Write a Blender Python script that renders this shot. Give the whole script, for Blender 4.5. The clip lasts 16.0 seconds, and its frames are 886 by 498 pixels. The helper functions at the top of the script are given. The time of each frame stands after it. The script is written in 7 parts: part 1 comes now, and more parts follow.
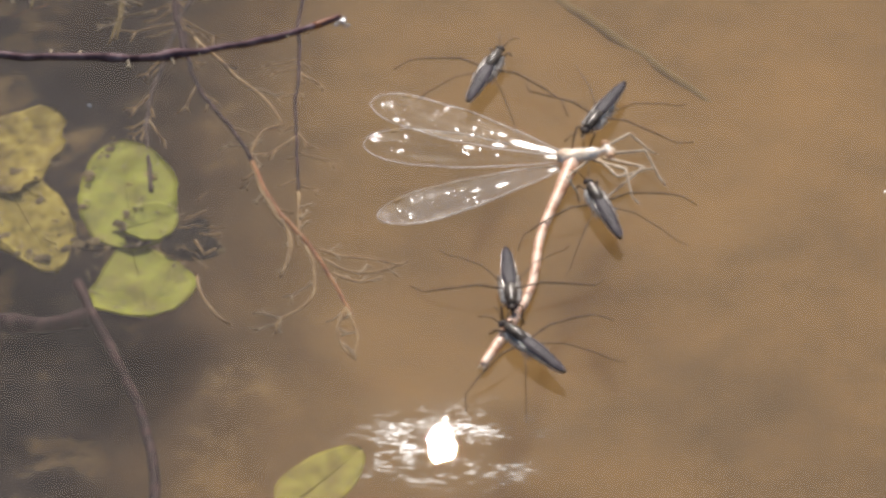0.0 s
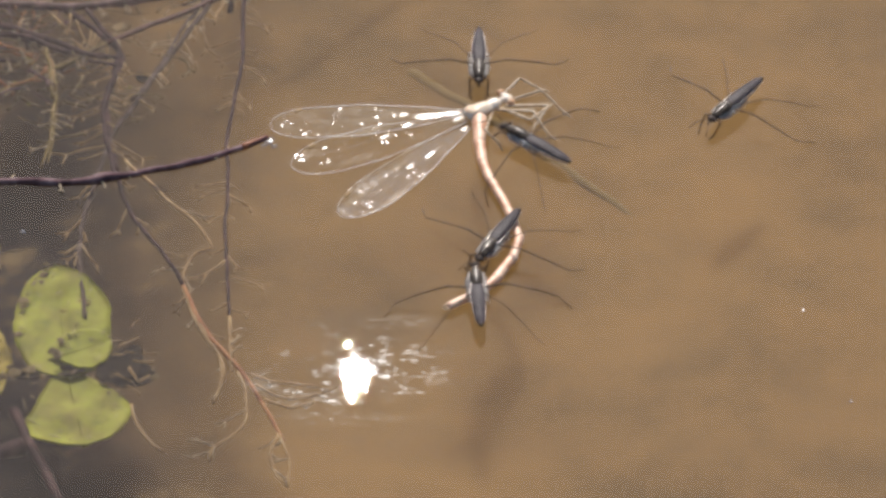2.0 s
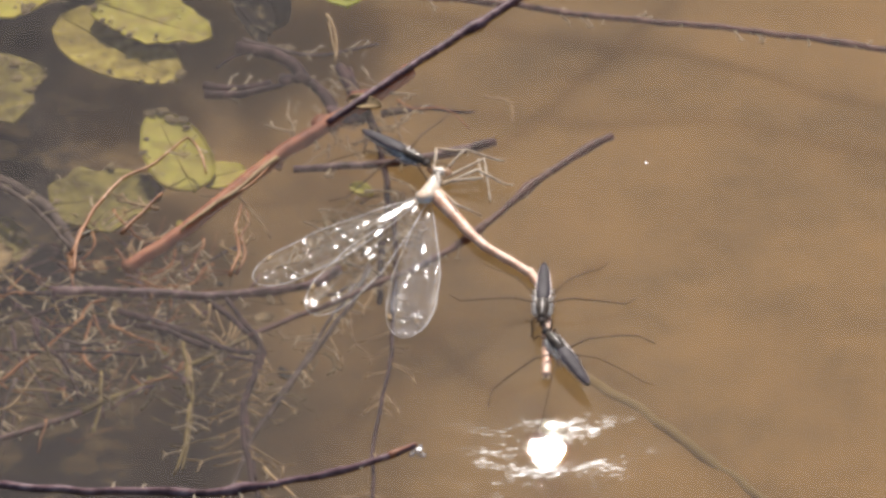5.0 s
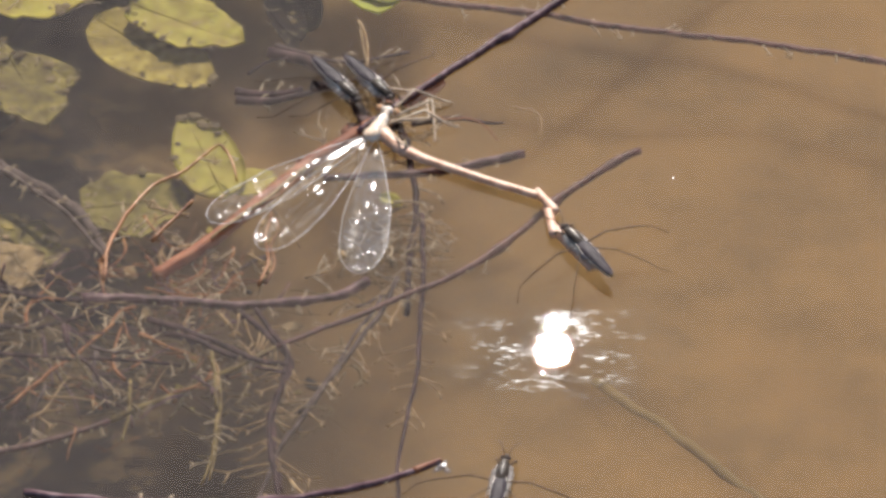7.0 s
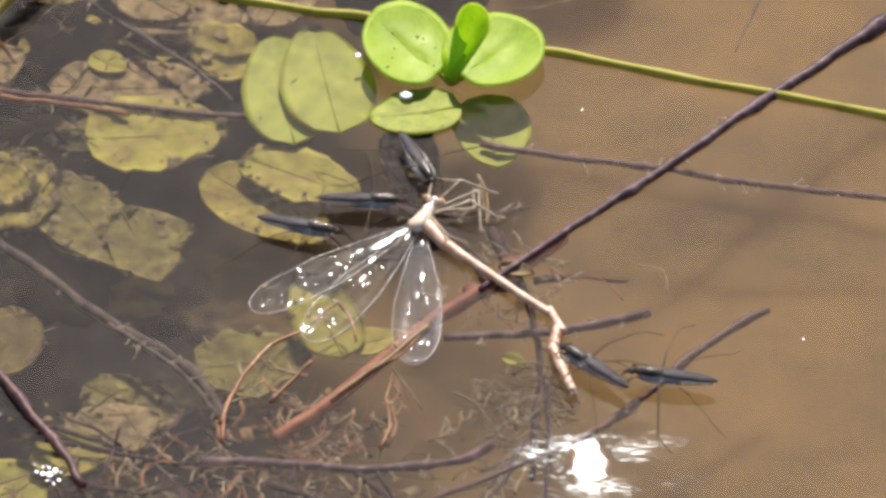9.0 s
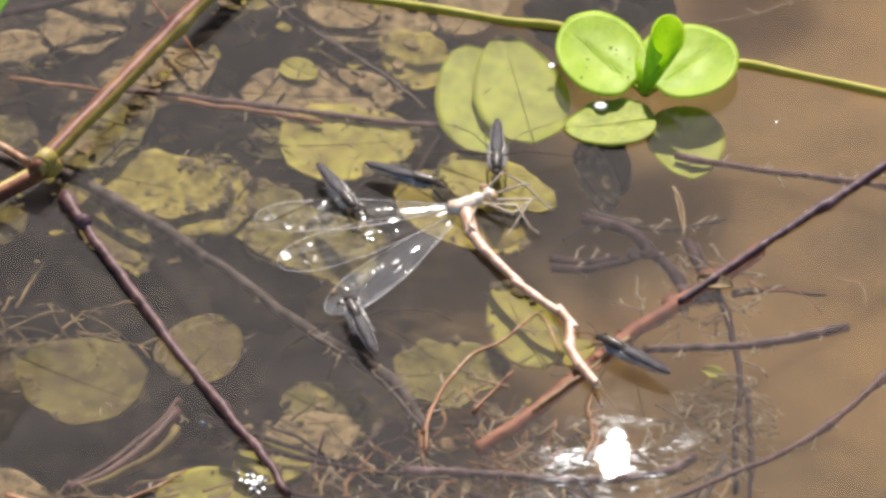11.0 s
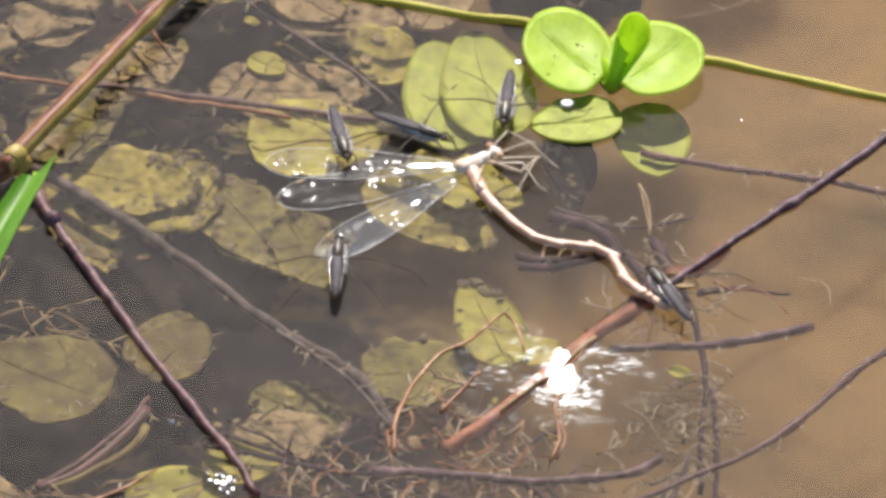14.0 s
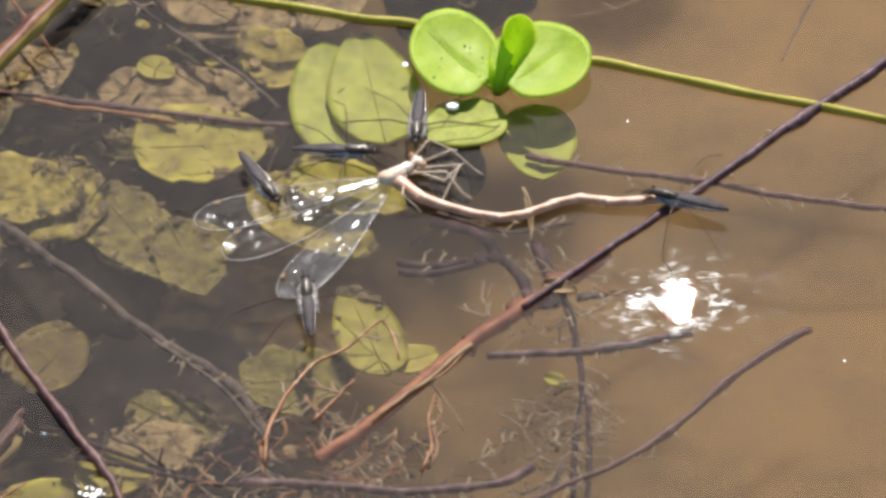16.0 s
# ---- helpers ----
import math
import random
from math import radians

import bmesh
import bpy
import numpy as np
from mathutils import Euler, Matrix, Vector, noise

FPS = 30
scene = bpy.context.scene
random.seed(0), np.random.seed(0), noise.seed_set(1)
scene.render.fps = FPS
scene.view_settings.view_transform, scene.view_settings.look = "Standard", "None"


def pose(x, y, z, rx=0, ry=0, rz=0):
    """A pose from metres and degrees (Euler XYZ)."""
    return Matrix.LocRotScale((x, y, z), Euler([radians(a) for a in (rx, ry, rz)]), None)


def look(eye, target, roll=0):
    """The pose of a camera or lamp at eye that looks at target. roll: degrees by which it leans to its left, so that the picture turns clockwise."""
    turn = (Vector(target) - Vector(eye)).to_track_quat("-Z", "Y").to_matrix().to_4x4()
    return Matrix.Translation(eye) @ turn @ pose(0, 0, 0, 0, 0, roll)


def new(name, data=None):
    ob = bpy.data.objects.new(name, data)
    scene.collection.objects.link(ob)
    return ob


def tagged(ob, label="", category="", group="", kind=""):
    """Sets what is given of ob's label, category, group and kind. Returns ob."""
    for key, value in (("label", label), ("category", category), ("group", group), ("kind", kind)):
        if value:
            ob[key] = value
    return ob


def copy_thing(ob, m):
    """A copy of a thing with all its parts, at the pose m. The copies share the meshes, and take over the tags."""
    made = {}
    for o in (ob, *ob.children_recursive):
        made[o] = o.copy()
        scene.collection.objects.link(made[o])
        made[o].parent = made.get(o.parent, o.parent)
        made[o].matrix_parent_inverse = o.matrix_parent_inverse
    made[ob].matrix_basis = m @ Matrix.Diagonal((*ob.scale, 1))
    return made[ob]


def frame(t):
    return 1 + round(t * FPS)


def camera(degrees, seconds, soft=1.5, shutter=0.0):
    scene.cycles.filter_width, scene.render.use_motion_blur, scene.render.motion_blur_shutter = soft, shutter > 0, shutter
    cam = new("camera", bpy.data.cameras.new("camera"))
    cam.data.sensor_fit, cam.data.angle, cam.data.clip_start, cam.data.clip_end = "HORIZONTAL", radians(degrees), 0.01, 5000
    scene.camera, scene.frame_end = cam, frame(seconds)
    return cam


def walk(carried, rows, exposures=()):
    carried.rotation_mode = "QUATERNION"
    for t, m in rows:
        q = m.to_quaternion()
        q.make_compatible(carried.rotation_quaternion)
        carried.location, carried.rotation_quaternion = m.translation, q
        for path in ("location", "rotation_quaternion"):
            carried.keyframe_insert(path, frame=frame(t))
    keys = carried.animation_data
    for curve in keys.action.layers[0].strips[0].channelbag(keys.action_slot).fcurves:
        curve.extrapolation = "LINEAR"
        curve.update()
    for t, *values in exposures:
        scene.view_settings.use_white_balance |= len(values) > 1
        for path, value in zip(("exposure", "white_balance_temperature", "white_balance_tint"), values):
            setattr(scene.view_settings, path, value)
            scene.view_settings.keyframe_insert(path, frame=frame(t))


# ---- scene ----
cam = camera(10.0, 16.0, soft=3.5)
PATH = [
    (0, pose(0.00708, -0.50295, 0.36839, 47.805, -0.020, -2.410)),
    (0.5, pose(0.00888, -0.49984, 0.37338, 47.781, 0.005, -3.604)),
    (1, pose(0.00906, -0.49861, 0.37974, 47.503, -0.087, -4.141)),
    (1.5, pose(0.00794, -0.49815, 0.38655, 47.582, -0.089, -3.633)),
    (2, pose(0.00567, -0.49676, 0.39234, 46.979, -0.188, -3.607)),
    (2.5, pose(0.00361, -0.49368, 0.39805, 46.631, -0.647, -3.984)),
    (3, pose(0.00030, -0.48990, 0.40257, 46.140, -0.725, -4.993)),
    (3.5, pose(0.00216, -0.48043, 0.40064, 46.446, -0.433, -4.966)),
    (4, pose(0.00765, -0.46778, 0.39207, 47.231, 0.027, -2.969)),
    (4.5, pose(0.01112, -0.45462, 0.38433, 47.507, 0.496, -1.896)),
    (5, pose(0.01197, -0.45224, 0.38596, 47.881, 0.843, -1.577)),
    (5.2, pose(0.01249, -0.45335, 0.38827, 47.525, 0.739, -1.604)),
    (7.3, pose(0.00907, -0.44423, 0.39966, 46.612, 0.074, -0.768)),
    (7.5, pose(0.00801, -0.44220, 0.39873, 46.548, 0.022, -1.119)),
    (8, pose(0.00608, -0.43979, 0.39730, 46.801, -0.163, -1.693)),
    (8.5, pose(0.00242, -0.43424, 0.39411, 47.504, -0.298, -1.607)),
    (9, pose(0.00000, -0.43286, 0.39386, 47.989, 0.317, -0.418)),
    (9.5, pose(-0.00276, -0.43154, 0.39493, 48.376, 0.157, -0.349)),
    (10, pose(-0.00986, -0.43306, 0.39815, 48.036, 0.088, 0.160)),
    (10.2, pose(-0.01213, -0.43340, 0.39787, 47.935, 0.114, 0.241)),
    (12.3, pose(-0.02787, -0.42861, 0.39366, 47.885, -0.309, 0.005)),
    (12.5, pose(-0.02859, -0.43012, 0.39572, 47.638, -0.406, -0.142)),
    (13, pose(-0.02941, -0.42919, 0.39646, 46.628, -0.309, 0.404)),
    (13.5, pose(-0.02789, -0.43038, 0.40035, 47.062, -0.147, 0.311)),
    (14, pose(-0.02213, -0.42809, 0.40529, 46.971, -0.449, -0.094)),
    (14.5, pose(-0.01715, -0.42681, 0.40835, 47.164, -0.312, 0.023)),
    (15, pose(-0.01097, -0.42542, 0.40985, 47.298, -0.179, 0.145)),
    (15.5, pose(-0.00408, -0.42203, 0.40906, 46.912, 0.368, 0.112)),
    (16, pose(0.00584, -0.42045, 0.41090, 46.144, 0.838, 0.531)),
]
walk(cam, PATH, [(0.0, 0.18, 6480, 12), (3.5, 0.18, 6480, 12), (5.0, 0.28, 6480, 13), (10.2, 0.35, 6430, 12), (12.3, 0.55, 6330, 12), (14.2, 0.53, 6330, 12), (15.0, 0.4, 6380, 12), (16.0, 0.3, 6400, 11)])

# ---- world, sun ----
SUN = Vector((0.0299, 0.7135, 0.7000)).normalized()
w = bpy.data.worlds.new("sky")
scene.world = w
w.use_nodes = True
nt = w.node_tree
sky = nt.nodes.new("ShaderNodeTexSky")
sky.sky_type = "NISHITA"
sky.sun_disc = False
sky.sun_elevation = math.asin(SUN.z)
sky.sun_rotation = math.atan2(SUN.x, SUN.y)
nt.links.new(sky.outputs["Color"], nt.nodes["Background"].inputs["Color"])
nt.nodes["Background"].inputs["Strength"].default_value = 0.07
lamp = bpy.data.lights.new("sun", "SUN")
lamp.energy, lamp.angle, lamp.color = 4.6, radians(0.27), (1.0, 0.93, 0.84)
sun = new("sun", lamp)
sun.matrix_world = look(SUN * 5, (0, 0, 0))

MM = 0.001


# ---- materials ----
def nodes_of(name):
    m = bpy.data.materials.new(name)
    m.use_nodes = True
    return m, m.node_tree.nodes, m.node_tree.links


def ramp(nodes, stops):
    r = nodes.new("ShaderNodeValToRGB")
    while len(r.color_ramp.elements) < len(stops):
        r.color_ramp.elements.new(0.5)
    for e, (p, c) in zip(r.color_ramp.elements, stops):
        e.position, e.color = p, (*c, 1)
    return r


def noise_node(nodes, links, scale, detail=4.0, rough=0.55, stretch=None, coord="Object"):
    tc = nodes.new("ShaderNodeTexCoord")
    n = nodes.new("ShaderNodeTexNoise")
    n.inputs["Scale"].default_value, n.inputs["Detail"].default_value, n.inputs["Roughness"].default_value = scale, detail, rough
    out = tc.outputs[coord]
    if stretch:
        mp = nodes.new("ShaderNodeMapping")
        mp.inputs["Scale"].default_value = stretch
        links.new(out, mp.inputs["Vector"])
        out = mp.outputs["Vector"]
    links.new(out, n.inputs["Vector"])
    return n


def surface(name, dark, mid, light, scale=600, fine=3000, rough=0.6, bump=0.3, spec=0.4, thin=0.0, vary=0.15, coat=0.0, stretch=None, metal=0.0, coat_rough=0.25, blotch=None, blotch_scale=110, blotch_at=0.55):
    """Noise at two scales between three colours, with fine relief. thin: share of light let through."""
    m, nodes, links = nodes_of(name)
    b = nodes["Principled BSDF"]
    big = noise_node(nodes, links, scale, 4, 0.6, stretch)
    small = noise_node(nodes, links, fine, 3, 0.6, stretch)
    r = ramp(nodes, [(0.3, dark), (0.5, mid), (0.72, light)])
    add = nodes.new("ShaderNodeMath")
    add.operation = "MULTIPLY_ADD"
    links.new(small.outputs["Fac"], add.inputs[0])
    add.inputs[1].default_value = 0.35
    sub = nodes.new("ShaderNodeMath")
    sub.operation = "SUBTRACT"
    links.new(big.outputs["Fac"], sub.inputs[0])
    sub.inputs[1].default_value = 0.175
    links.new(sub.outputs[0], add.inputs[2])
    links.new(add.outputs[0], r.inputs["Fac"])
    info = nodes.new("ShaderNodeObjectInfo")
    hsv = nodes.new("ShaderNodeHueSaturation")
    mr = nodes.new("ShaderNodeMapRange")
    mr.inputs["To Min"].default_value, mr.inputs["To Max"].default_value = 1 - vary, 1 + vary
    links.new(info.outputs["Random"], mr.inputs["Value"])
    links.new(mr.outputs["Result"], hsv.inputs["Value"])
    tone = r.outputs["Color"]
    if blotch:
        spots = noise_node(nodes, links, blotch_scale, 5, 0.65)
        edge = nodes.new("ShaderNodeMapRange")
        edge.interpolation_type = "SMOOTHSTEP"
        edge.inputs["From Min"].default_value, edge.inputs["From Max"].default_value = blotch_at - 0.17, blotch_at + 0.17
        edge.inputs["To Max"].default_value = 0.75
        shift = nodes.new("ShaderNodeMath")
        shift.operation = "MULTIPLY_ADD"
        links.new(info.outputs["Random"], shift.inputs[0])
        shift.inputs[1].default_value = 0.12
        links.new(spots.outputs["Fac"], shift.inputs[2])
        links.new(shift.outputs[0], edge.inputs["Value"])
        mixed = nodes.new("ShaderNodeMixRGB")
        mixed.inputs[2].default_value = (*blotch, 1)
        links.new(edge.outputs["Result"], mixed.inputs[0])
        links.new(tone, mixed.inputs[1])
        tone = mixed.outputs[0]
    links.new(tone, hsv.inputs["Color"])
    links.new(hsv.outputs["Color"], b.inputs["Base Color"])
    b.inputs["Roughness"].default_value = rough
    b.inputs["Specular IOR Level"].default_value = spec
    b.inputs["Metallic"].default_value = metal
    b.inputs["Coat Weight"].default_value = coat
    b.inputs["Coat Roughness"].default_value = coat_rough
    bp = nodes.new("ShaderNodeBump")
    bp.inputs["Strength"].default_value = bump
    bp.inputs["Distance"].default_value = 0.0002
    links.new(add.outputs[0], bp.inputs["Height"])
    links.new(bp.outputs["Normal"], b.inputs["Normal"])
    if thin > 0:
        tr = nodes.new("ShaderNodeBsdfTranslucent")
        mx = nodes.new("ShaderNodeMixShader")
        mx.inputs[0].default_value = thin
        links.new(hsv.outputs["Color"], tr.inputs["Color"])
        links.new(b.outputs[0], mx.inputs[1])
        links.new(tr.outputs[0], mx.inputs[2])
        links.new(mx.outputs[0], nodes["Material Output"].inputs["Surface"])
    return m


def water_material():
    """Clear, faintly turbid water: gloss by Fresnel over a see-through body, with a dusty film's tiny slopes."""
    m, nodes, links = nodes_of("pond_water")
    nodes.remove(nodes["Principled BSDF"])
    geo = nodes.new("ShaderNodeNewGeometry")
    fine = noise_node(nodes, links, 2100, 3, 0.6, (0.32, 1.0, 1.0))
    wide = noise_node(nodes, links, 420, 2, 0.5, (0.6, 1.0, 1.0))
    total = geo.outputs["Normal"]
    for tex, amount in ((fine, 0.22), (wide, 0.075)):
        s = nodes.new("ShaderNodeVectorMath")
        s.operation = "SUBTRACT"
        links.new(tex.outputs["Color"], s.inputs[0])
        s.inputs[1].default_value = (0.5, 0.5, 0.5)
        sq = nodes.new("ShaderNodeVectorMath")
        sq.operation = "MULTIPLY"
        links.new(s.outputs[0], sq.inputs[0])
        links.new(s.outputs[0], sq.inputs[1])
        cube = nodes.new("ShaderNodeVectorMath")
        cube.operation = "MULTIPLY"
        links.new(sq.outputs[0], cube.inputs[0])
        links.new(s.outputs[0], cube.inputs[1])
        k = nodes.new("ShaderNodeVectorMath")
        k.operation = "MULTIPLY_ADD"
        links.new(cube.outputs[0], k.inputs[0])
        k.inputs[1].default_value = (amount, amount, 0)
        links.new(total, k.inputs[2])
        total = k.outputs[0]
    nrm = nodes.new("ShaderNodeVectorMath")
    nrm.operation = "NORMALIZE"
    links.new(total, nrm.inputs[0])
    fres = nodes.new("ShaderNodeFresnel")
    fres.inputs["IOR"].default_value = 1.33
    gloss = nodes.new("ShaderNodeBsdfGlossy")
    gloss.distribution = "BECKMANN"
    gloss.inputs["Roughness"].default_value = 0.008
    links.new(nrm.outputs[0], gloss.inputs["Normal"])
    clear = nodes.new("ShaderNodeBsdfTransparent")
    clear.inputs["Color"].default_value = (0.97, 0.95, 0.9, 1)
    murk = nodes.new("ShaderNodeBsdfDiffuse")
    murk.inputs["Color"].default_value = (0.42, 0.368, 0.33, 1)
    body = nodes.new("ShaderNodeMixShader")
    body.inputs[0].default_value = 0.085
    links.new(clear.outputs[0], body.inputs[1])
    links.new(murk.outputs[0], body.inputs[2])
    mx = nodes.new("ShaderNodeMixShader")
    links.new(fres.outputs[0], mx.inputs[0])
    links.new(body.outputs[0], mx.inputs[1])
    links.new(gloss.outputs[0], mx.inputs[2])
    # threads and flecks of dusty film with a wider gloss
    scum = noise_node(nodes, links, 2900, 5, 0.68, (0.22, 1.0, 1.0))
    patch = noise_node(nodes, links, 300, 2, 0.5, (0.5, 1.0, 1.0))
    both = nodes.new("ShaderNodeMath")
    both.operation = "MULTIPLY_ADD"
    links.new(patch.outputs["Fac"], both.inputs[0])
    both.inputs[1].default_value = 0.6
    links.new(scum.outputs["Fac"], both.inputs[2])
    cover = nodes.new("ShaderNodeMapRange")
    cover.interpolation_type = "SMOOTHSTEP"
    cover.inputs["From Min"].default_value, cover.inputs["From Max"].default_value = 0.845, 1.08
    cover.inputs["To Min"].default_value, cover.inputs["To Max"].default_value = 0.00001, 0.00032
    links.new(both.outputs[0], cover.inputs["Value"])
    film = nodes.new("ShaderNodeBsdfGlossy")
    film.distribution = "BECKMANN"
    film.inputs["Roughness"].default_value = 0.068
    film.inputs["Color"].default_value = (0.86, 0.93, 1.0, 1)
    film.inputs["Anisotropy"].default_value = -0.4
    along = nodes.new("ShaderNodeCombineXYZ")
    along.inputs[0].default_value = 1.0
    links.new(along.outputs[0], film.inputs["Tangent"])
    links.new(nrm.outputs[0], film.inputs["Normal"])
    top = nodes.new("ShaderNodeMixShader")
    links.new(cover.outputs["Result"], top.inputs[0])
    links.new(mx.outputs[0], top.inputs[1])
    links.new(film.outputs[0], top.inputs[2])
    links.new(top.outputs[0], nodes["Material Output"].inputs["Surface"])
    return m


def silt_material():
    """Tan silt that passes, on one side, into dark rotted mud, with soft mottling."""
    m, nodes, links = nodes_of("pond_silt")
    b = nodes["Principled BSDF"]
    tc = nodes.new("ShaderNodeTexCoord")
    sep = nodes.new("ShaderNodeSeparateXYZ")
    links.new(tc.outputs["Object"], sep.inputs[0])
    edge = noise_node(nodes, links, 28, 3, 0.5)
    mott = noise_node(nodes, links, 42, 5, 0.66, (0.8, 1.0, 1.0))
    grain = noise_node(nodes, links, 900, 4, 0.7)
    shift = nodes.new("ShaderNodeMath")
    shift.operation = "MULTIPLY_ADD"
    links.new(edge.outputs["Fac"], shift.inputs[0])
    shift.inputs[1].default_value = 0.045
    links.new(sep.outputs["X"], shift.inputs[2])
    slant = nodes.new("ShaderNodeMath")
    slant.operation = "MULTIPLY_ADD"
    links.new(sep.outputs["Y"], slant.inputs[0])
    slant.inputs[1].default_value = 0.15
    links.new(shift.outputs[0], slant.inputs[2])
    # the edge wanders more and more away from this corner of the pond
    drift = noise_node(nodes, links, 0.9, 4, 0.55)
    apart = nodes.new("ShaderNodeVectorMath")
    apart.operation = "DOT_PRODUCT"
    links.new(tc.outputs["Object"], apart.inputs[0])
    links.new(tc.outputs["Object"], apart.inputs[1])
    half = nodes.new("ShaderNodeMath")
    half.operation = "SUBTRACT"
    links.new(drift.outputs["Fac"], half.inputs[0])
    half.inputs[1].default_value = 0.5
    far = nodes.new("ShaderNodeMath")
    far.operation = "MULTIPLY"
    links.new(half.outputs[0], far.inputs[0])
    links.new(apart.outputs["Value"], far.inputs[1])
    reach = nodes.new("ShaderNodeMath")
    reach.operation = "MULTIPLY_ADD"
    links.new(far.outputs[0], reach.inputs[0])
    reach.inputs[1].default_value = 6.0
    links.new(slant.outputs[0], reach.inputs[2])
    side = nodes.new("ShaderNodeMapRange")
    side.interpolation_type = "SMOOTHSTEP"
    links.new(reach.outputs[0], side.inputs["Value"])
    side.inputs["From Min"].default_value, side.inputs["From Max"].default_value = -0.007, 0.031
    tan = ramp(nodes, [(0.3, (0.175, 0.12, 0.06)), (0.5, (0.262, 0.17, 0.075)), (0.7, (0.335, 0.21, 0.085))])
    links.new(mott.outputs["Fac"], tan.inputs["Fac"])
    mud = ramp(nodes, [(0.4, (0.014, 0.011, 0.012)), (0.52, (0.045, 0.035, 0.029)), (0.64, (0.2, 0.145, 0.075))])
    rot = noise_node(nodes, links, 150, 6, 0.66, (0.8, 1.0, 1.0))
    stir = nodes.new("ShaderNodeMath")
    stir.operation = "MULTIPLY_ADD"
    links.new(rot.outputs["Fac"], stir.inputs[0])
    stir.inputs[1].default_value = 0.8
    calm = nodes.new("ShaderNodeMath")
    calm.operation = "MULTIPLY_ADD"
    links.new(mott.outputs["Fac"], calm.inputs[0])
    calm.inputs[1].default_value, calm.inputs[2].default_value = 0.6, -0.22
    links.new(calm.outputs[0], stir.inputs[2])
    links.new(stir.outputs[0], mud.inputs["Fac"])
    mix = nodes.new("ShaderNodeMixRGB")
    links.new(side.outputs["Result"], mix.inputs[0])
    links.new(mud.outputs["Color"], mix.inputs[1])
    links.new(tan.outputs["Color"], mix.inputs[2])
    g = nodes.new("ShaderNodeMixRGB")
    g.blend_type = "OVERLAY"
    g.inputs[0].default_value = 0.08
    links.new(mix.outputs[0], g.inputs[1])
    links.new(grain.outputs["Fac"], g.inputs[2])
    links.new(g.outputs[0], b.inputs["Base Color"])
    b.inputs["Roughness"].default_value = 0.95
    b.subsurface_method = "BURLEY"
    b.inputs["Subsurface Weight"].default_value = 1.0
    b.inputs["Subsurface Radius"].default_value = (1.0, 0.9, 0.75)
    b.inputs["Subsurface Scale"].default_value = 0.03
    b.inputs["Specular IOR Level"].default_value = 0.1
    bp = nodes.new("ShaderNodeBump")
    bp.inputs["Strength"].default_value, bp.inputs["Distance"].default_value = 0.06, 0.0004
    links.new(grain.outputs["Fac"], bp.inputs["Height"])
    links.new(bp.outputs["Normal"], b.inputs["Normal"])
    return m


def membrane_material(name, low, high, tint, sheen):
    """Clear insect wing: mostly see-through, wet gloss, a breath of milky white."""
    m, nodes, links = nodes_of(name)
    nodes.remove(nodes["Principled BSDF"])
    n = noise_node(nodes, links, 700, 3, 0.6)
    clear = nodes.new("ShaderNodeBsdfTransparent")
    clear.inputs["Color"].default_value = (0.97, 0.97, 0.96, 1)
    milk = nodes.new("ShaderNodeBsdfTranslucent")
    milk.inputs["Color"].default_value = (*tint, 1)
    milk2 = nodes.new("ShaderNodeBsdfDiffuse")
    milk2.inputs["Color"].default_value = (*tint, 1)
    a = nodes.new("ShaderNodeAddShader")
    links.new(milk.outputs[0], a.inputs[0])
    links.new(milk2.outputs[0], a.inputs[1])
    r = nodes.new("ShaderNodeMapRange")
    links.new(n.outputs["Fac"], r.inputs["Value"])
    r.inputs["From Min"].default_value, r.inputs["From Max"].default_value = 0.35, 0.75
    r.inputs["To Min"].default_value, r.inputs["To Max"].default_value = low, high
    body = nodes.new("ShaderNodeMixShader")
    links.new(r.outputs["Result"], body.inputs[0])
    links.new(clear.outputs[0], body.inputs[1])
    links.new(a.outputs[0], body.inputs[2])
    gl = nodes.new("ShaderNodeBsdfGlossy")
    gl.inputs["Roughness"].default_value = 0.22
    bp = nodes.new("ShaderNodeBump")
    bp.inputs["Strength"].default_value, bp.inputs["Distance"].default_value = 0.5, 0.0002
    links.new(n.outputs["Fac"], bp.inputs["Height"])
    links.new(bp.outputs["Normal"], gl.inputs["Normal"])
    mx = nodes.new("ShaderNodeMixShader")
    mx.inputs[0].default_value = sheen
    links.new(body.outputs[0], mx.inputs[1])
    links.new(gl.outputs[0], mx.inputs[2])
    links.new(mx.outputs[0], nodes["Material Output"].inputs["Surface"])
    return m


def drop_material(name, tint=(1, 1, 1), rough=0.1, share=0.25):
    """Water beads: see-through with a strong wet gloss."""
    m, nodes, links = nodes_of(name)
    nodes.remove(nodes["Principled BSDF"])
    clear = nodes.new("ShaderNodeBsdfTransparent")
    clear.inputs["Color"].default_value = (*[0.95 * c for c in tint], 1)
    gl = nodes.new("ShaderNodeBsdfGlossy")
    gl.inputs["Roughness"].default_value = rough
    mx = nodes.new("ShaderNodeMixShader")
    mx.inputs[0].default_value = share
    links.new(clear.outputs[0], mx.inputs[1])
    links.new(gl.outputs[0], mx.inputs[2])
    links.new(mx.outputs[0], nodes["Material Output"].inputs["Surface"])
    return m


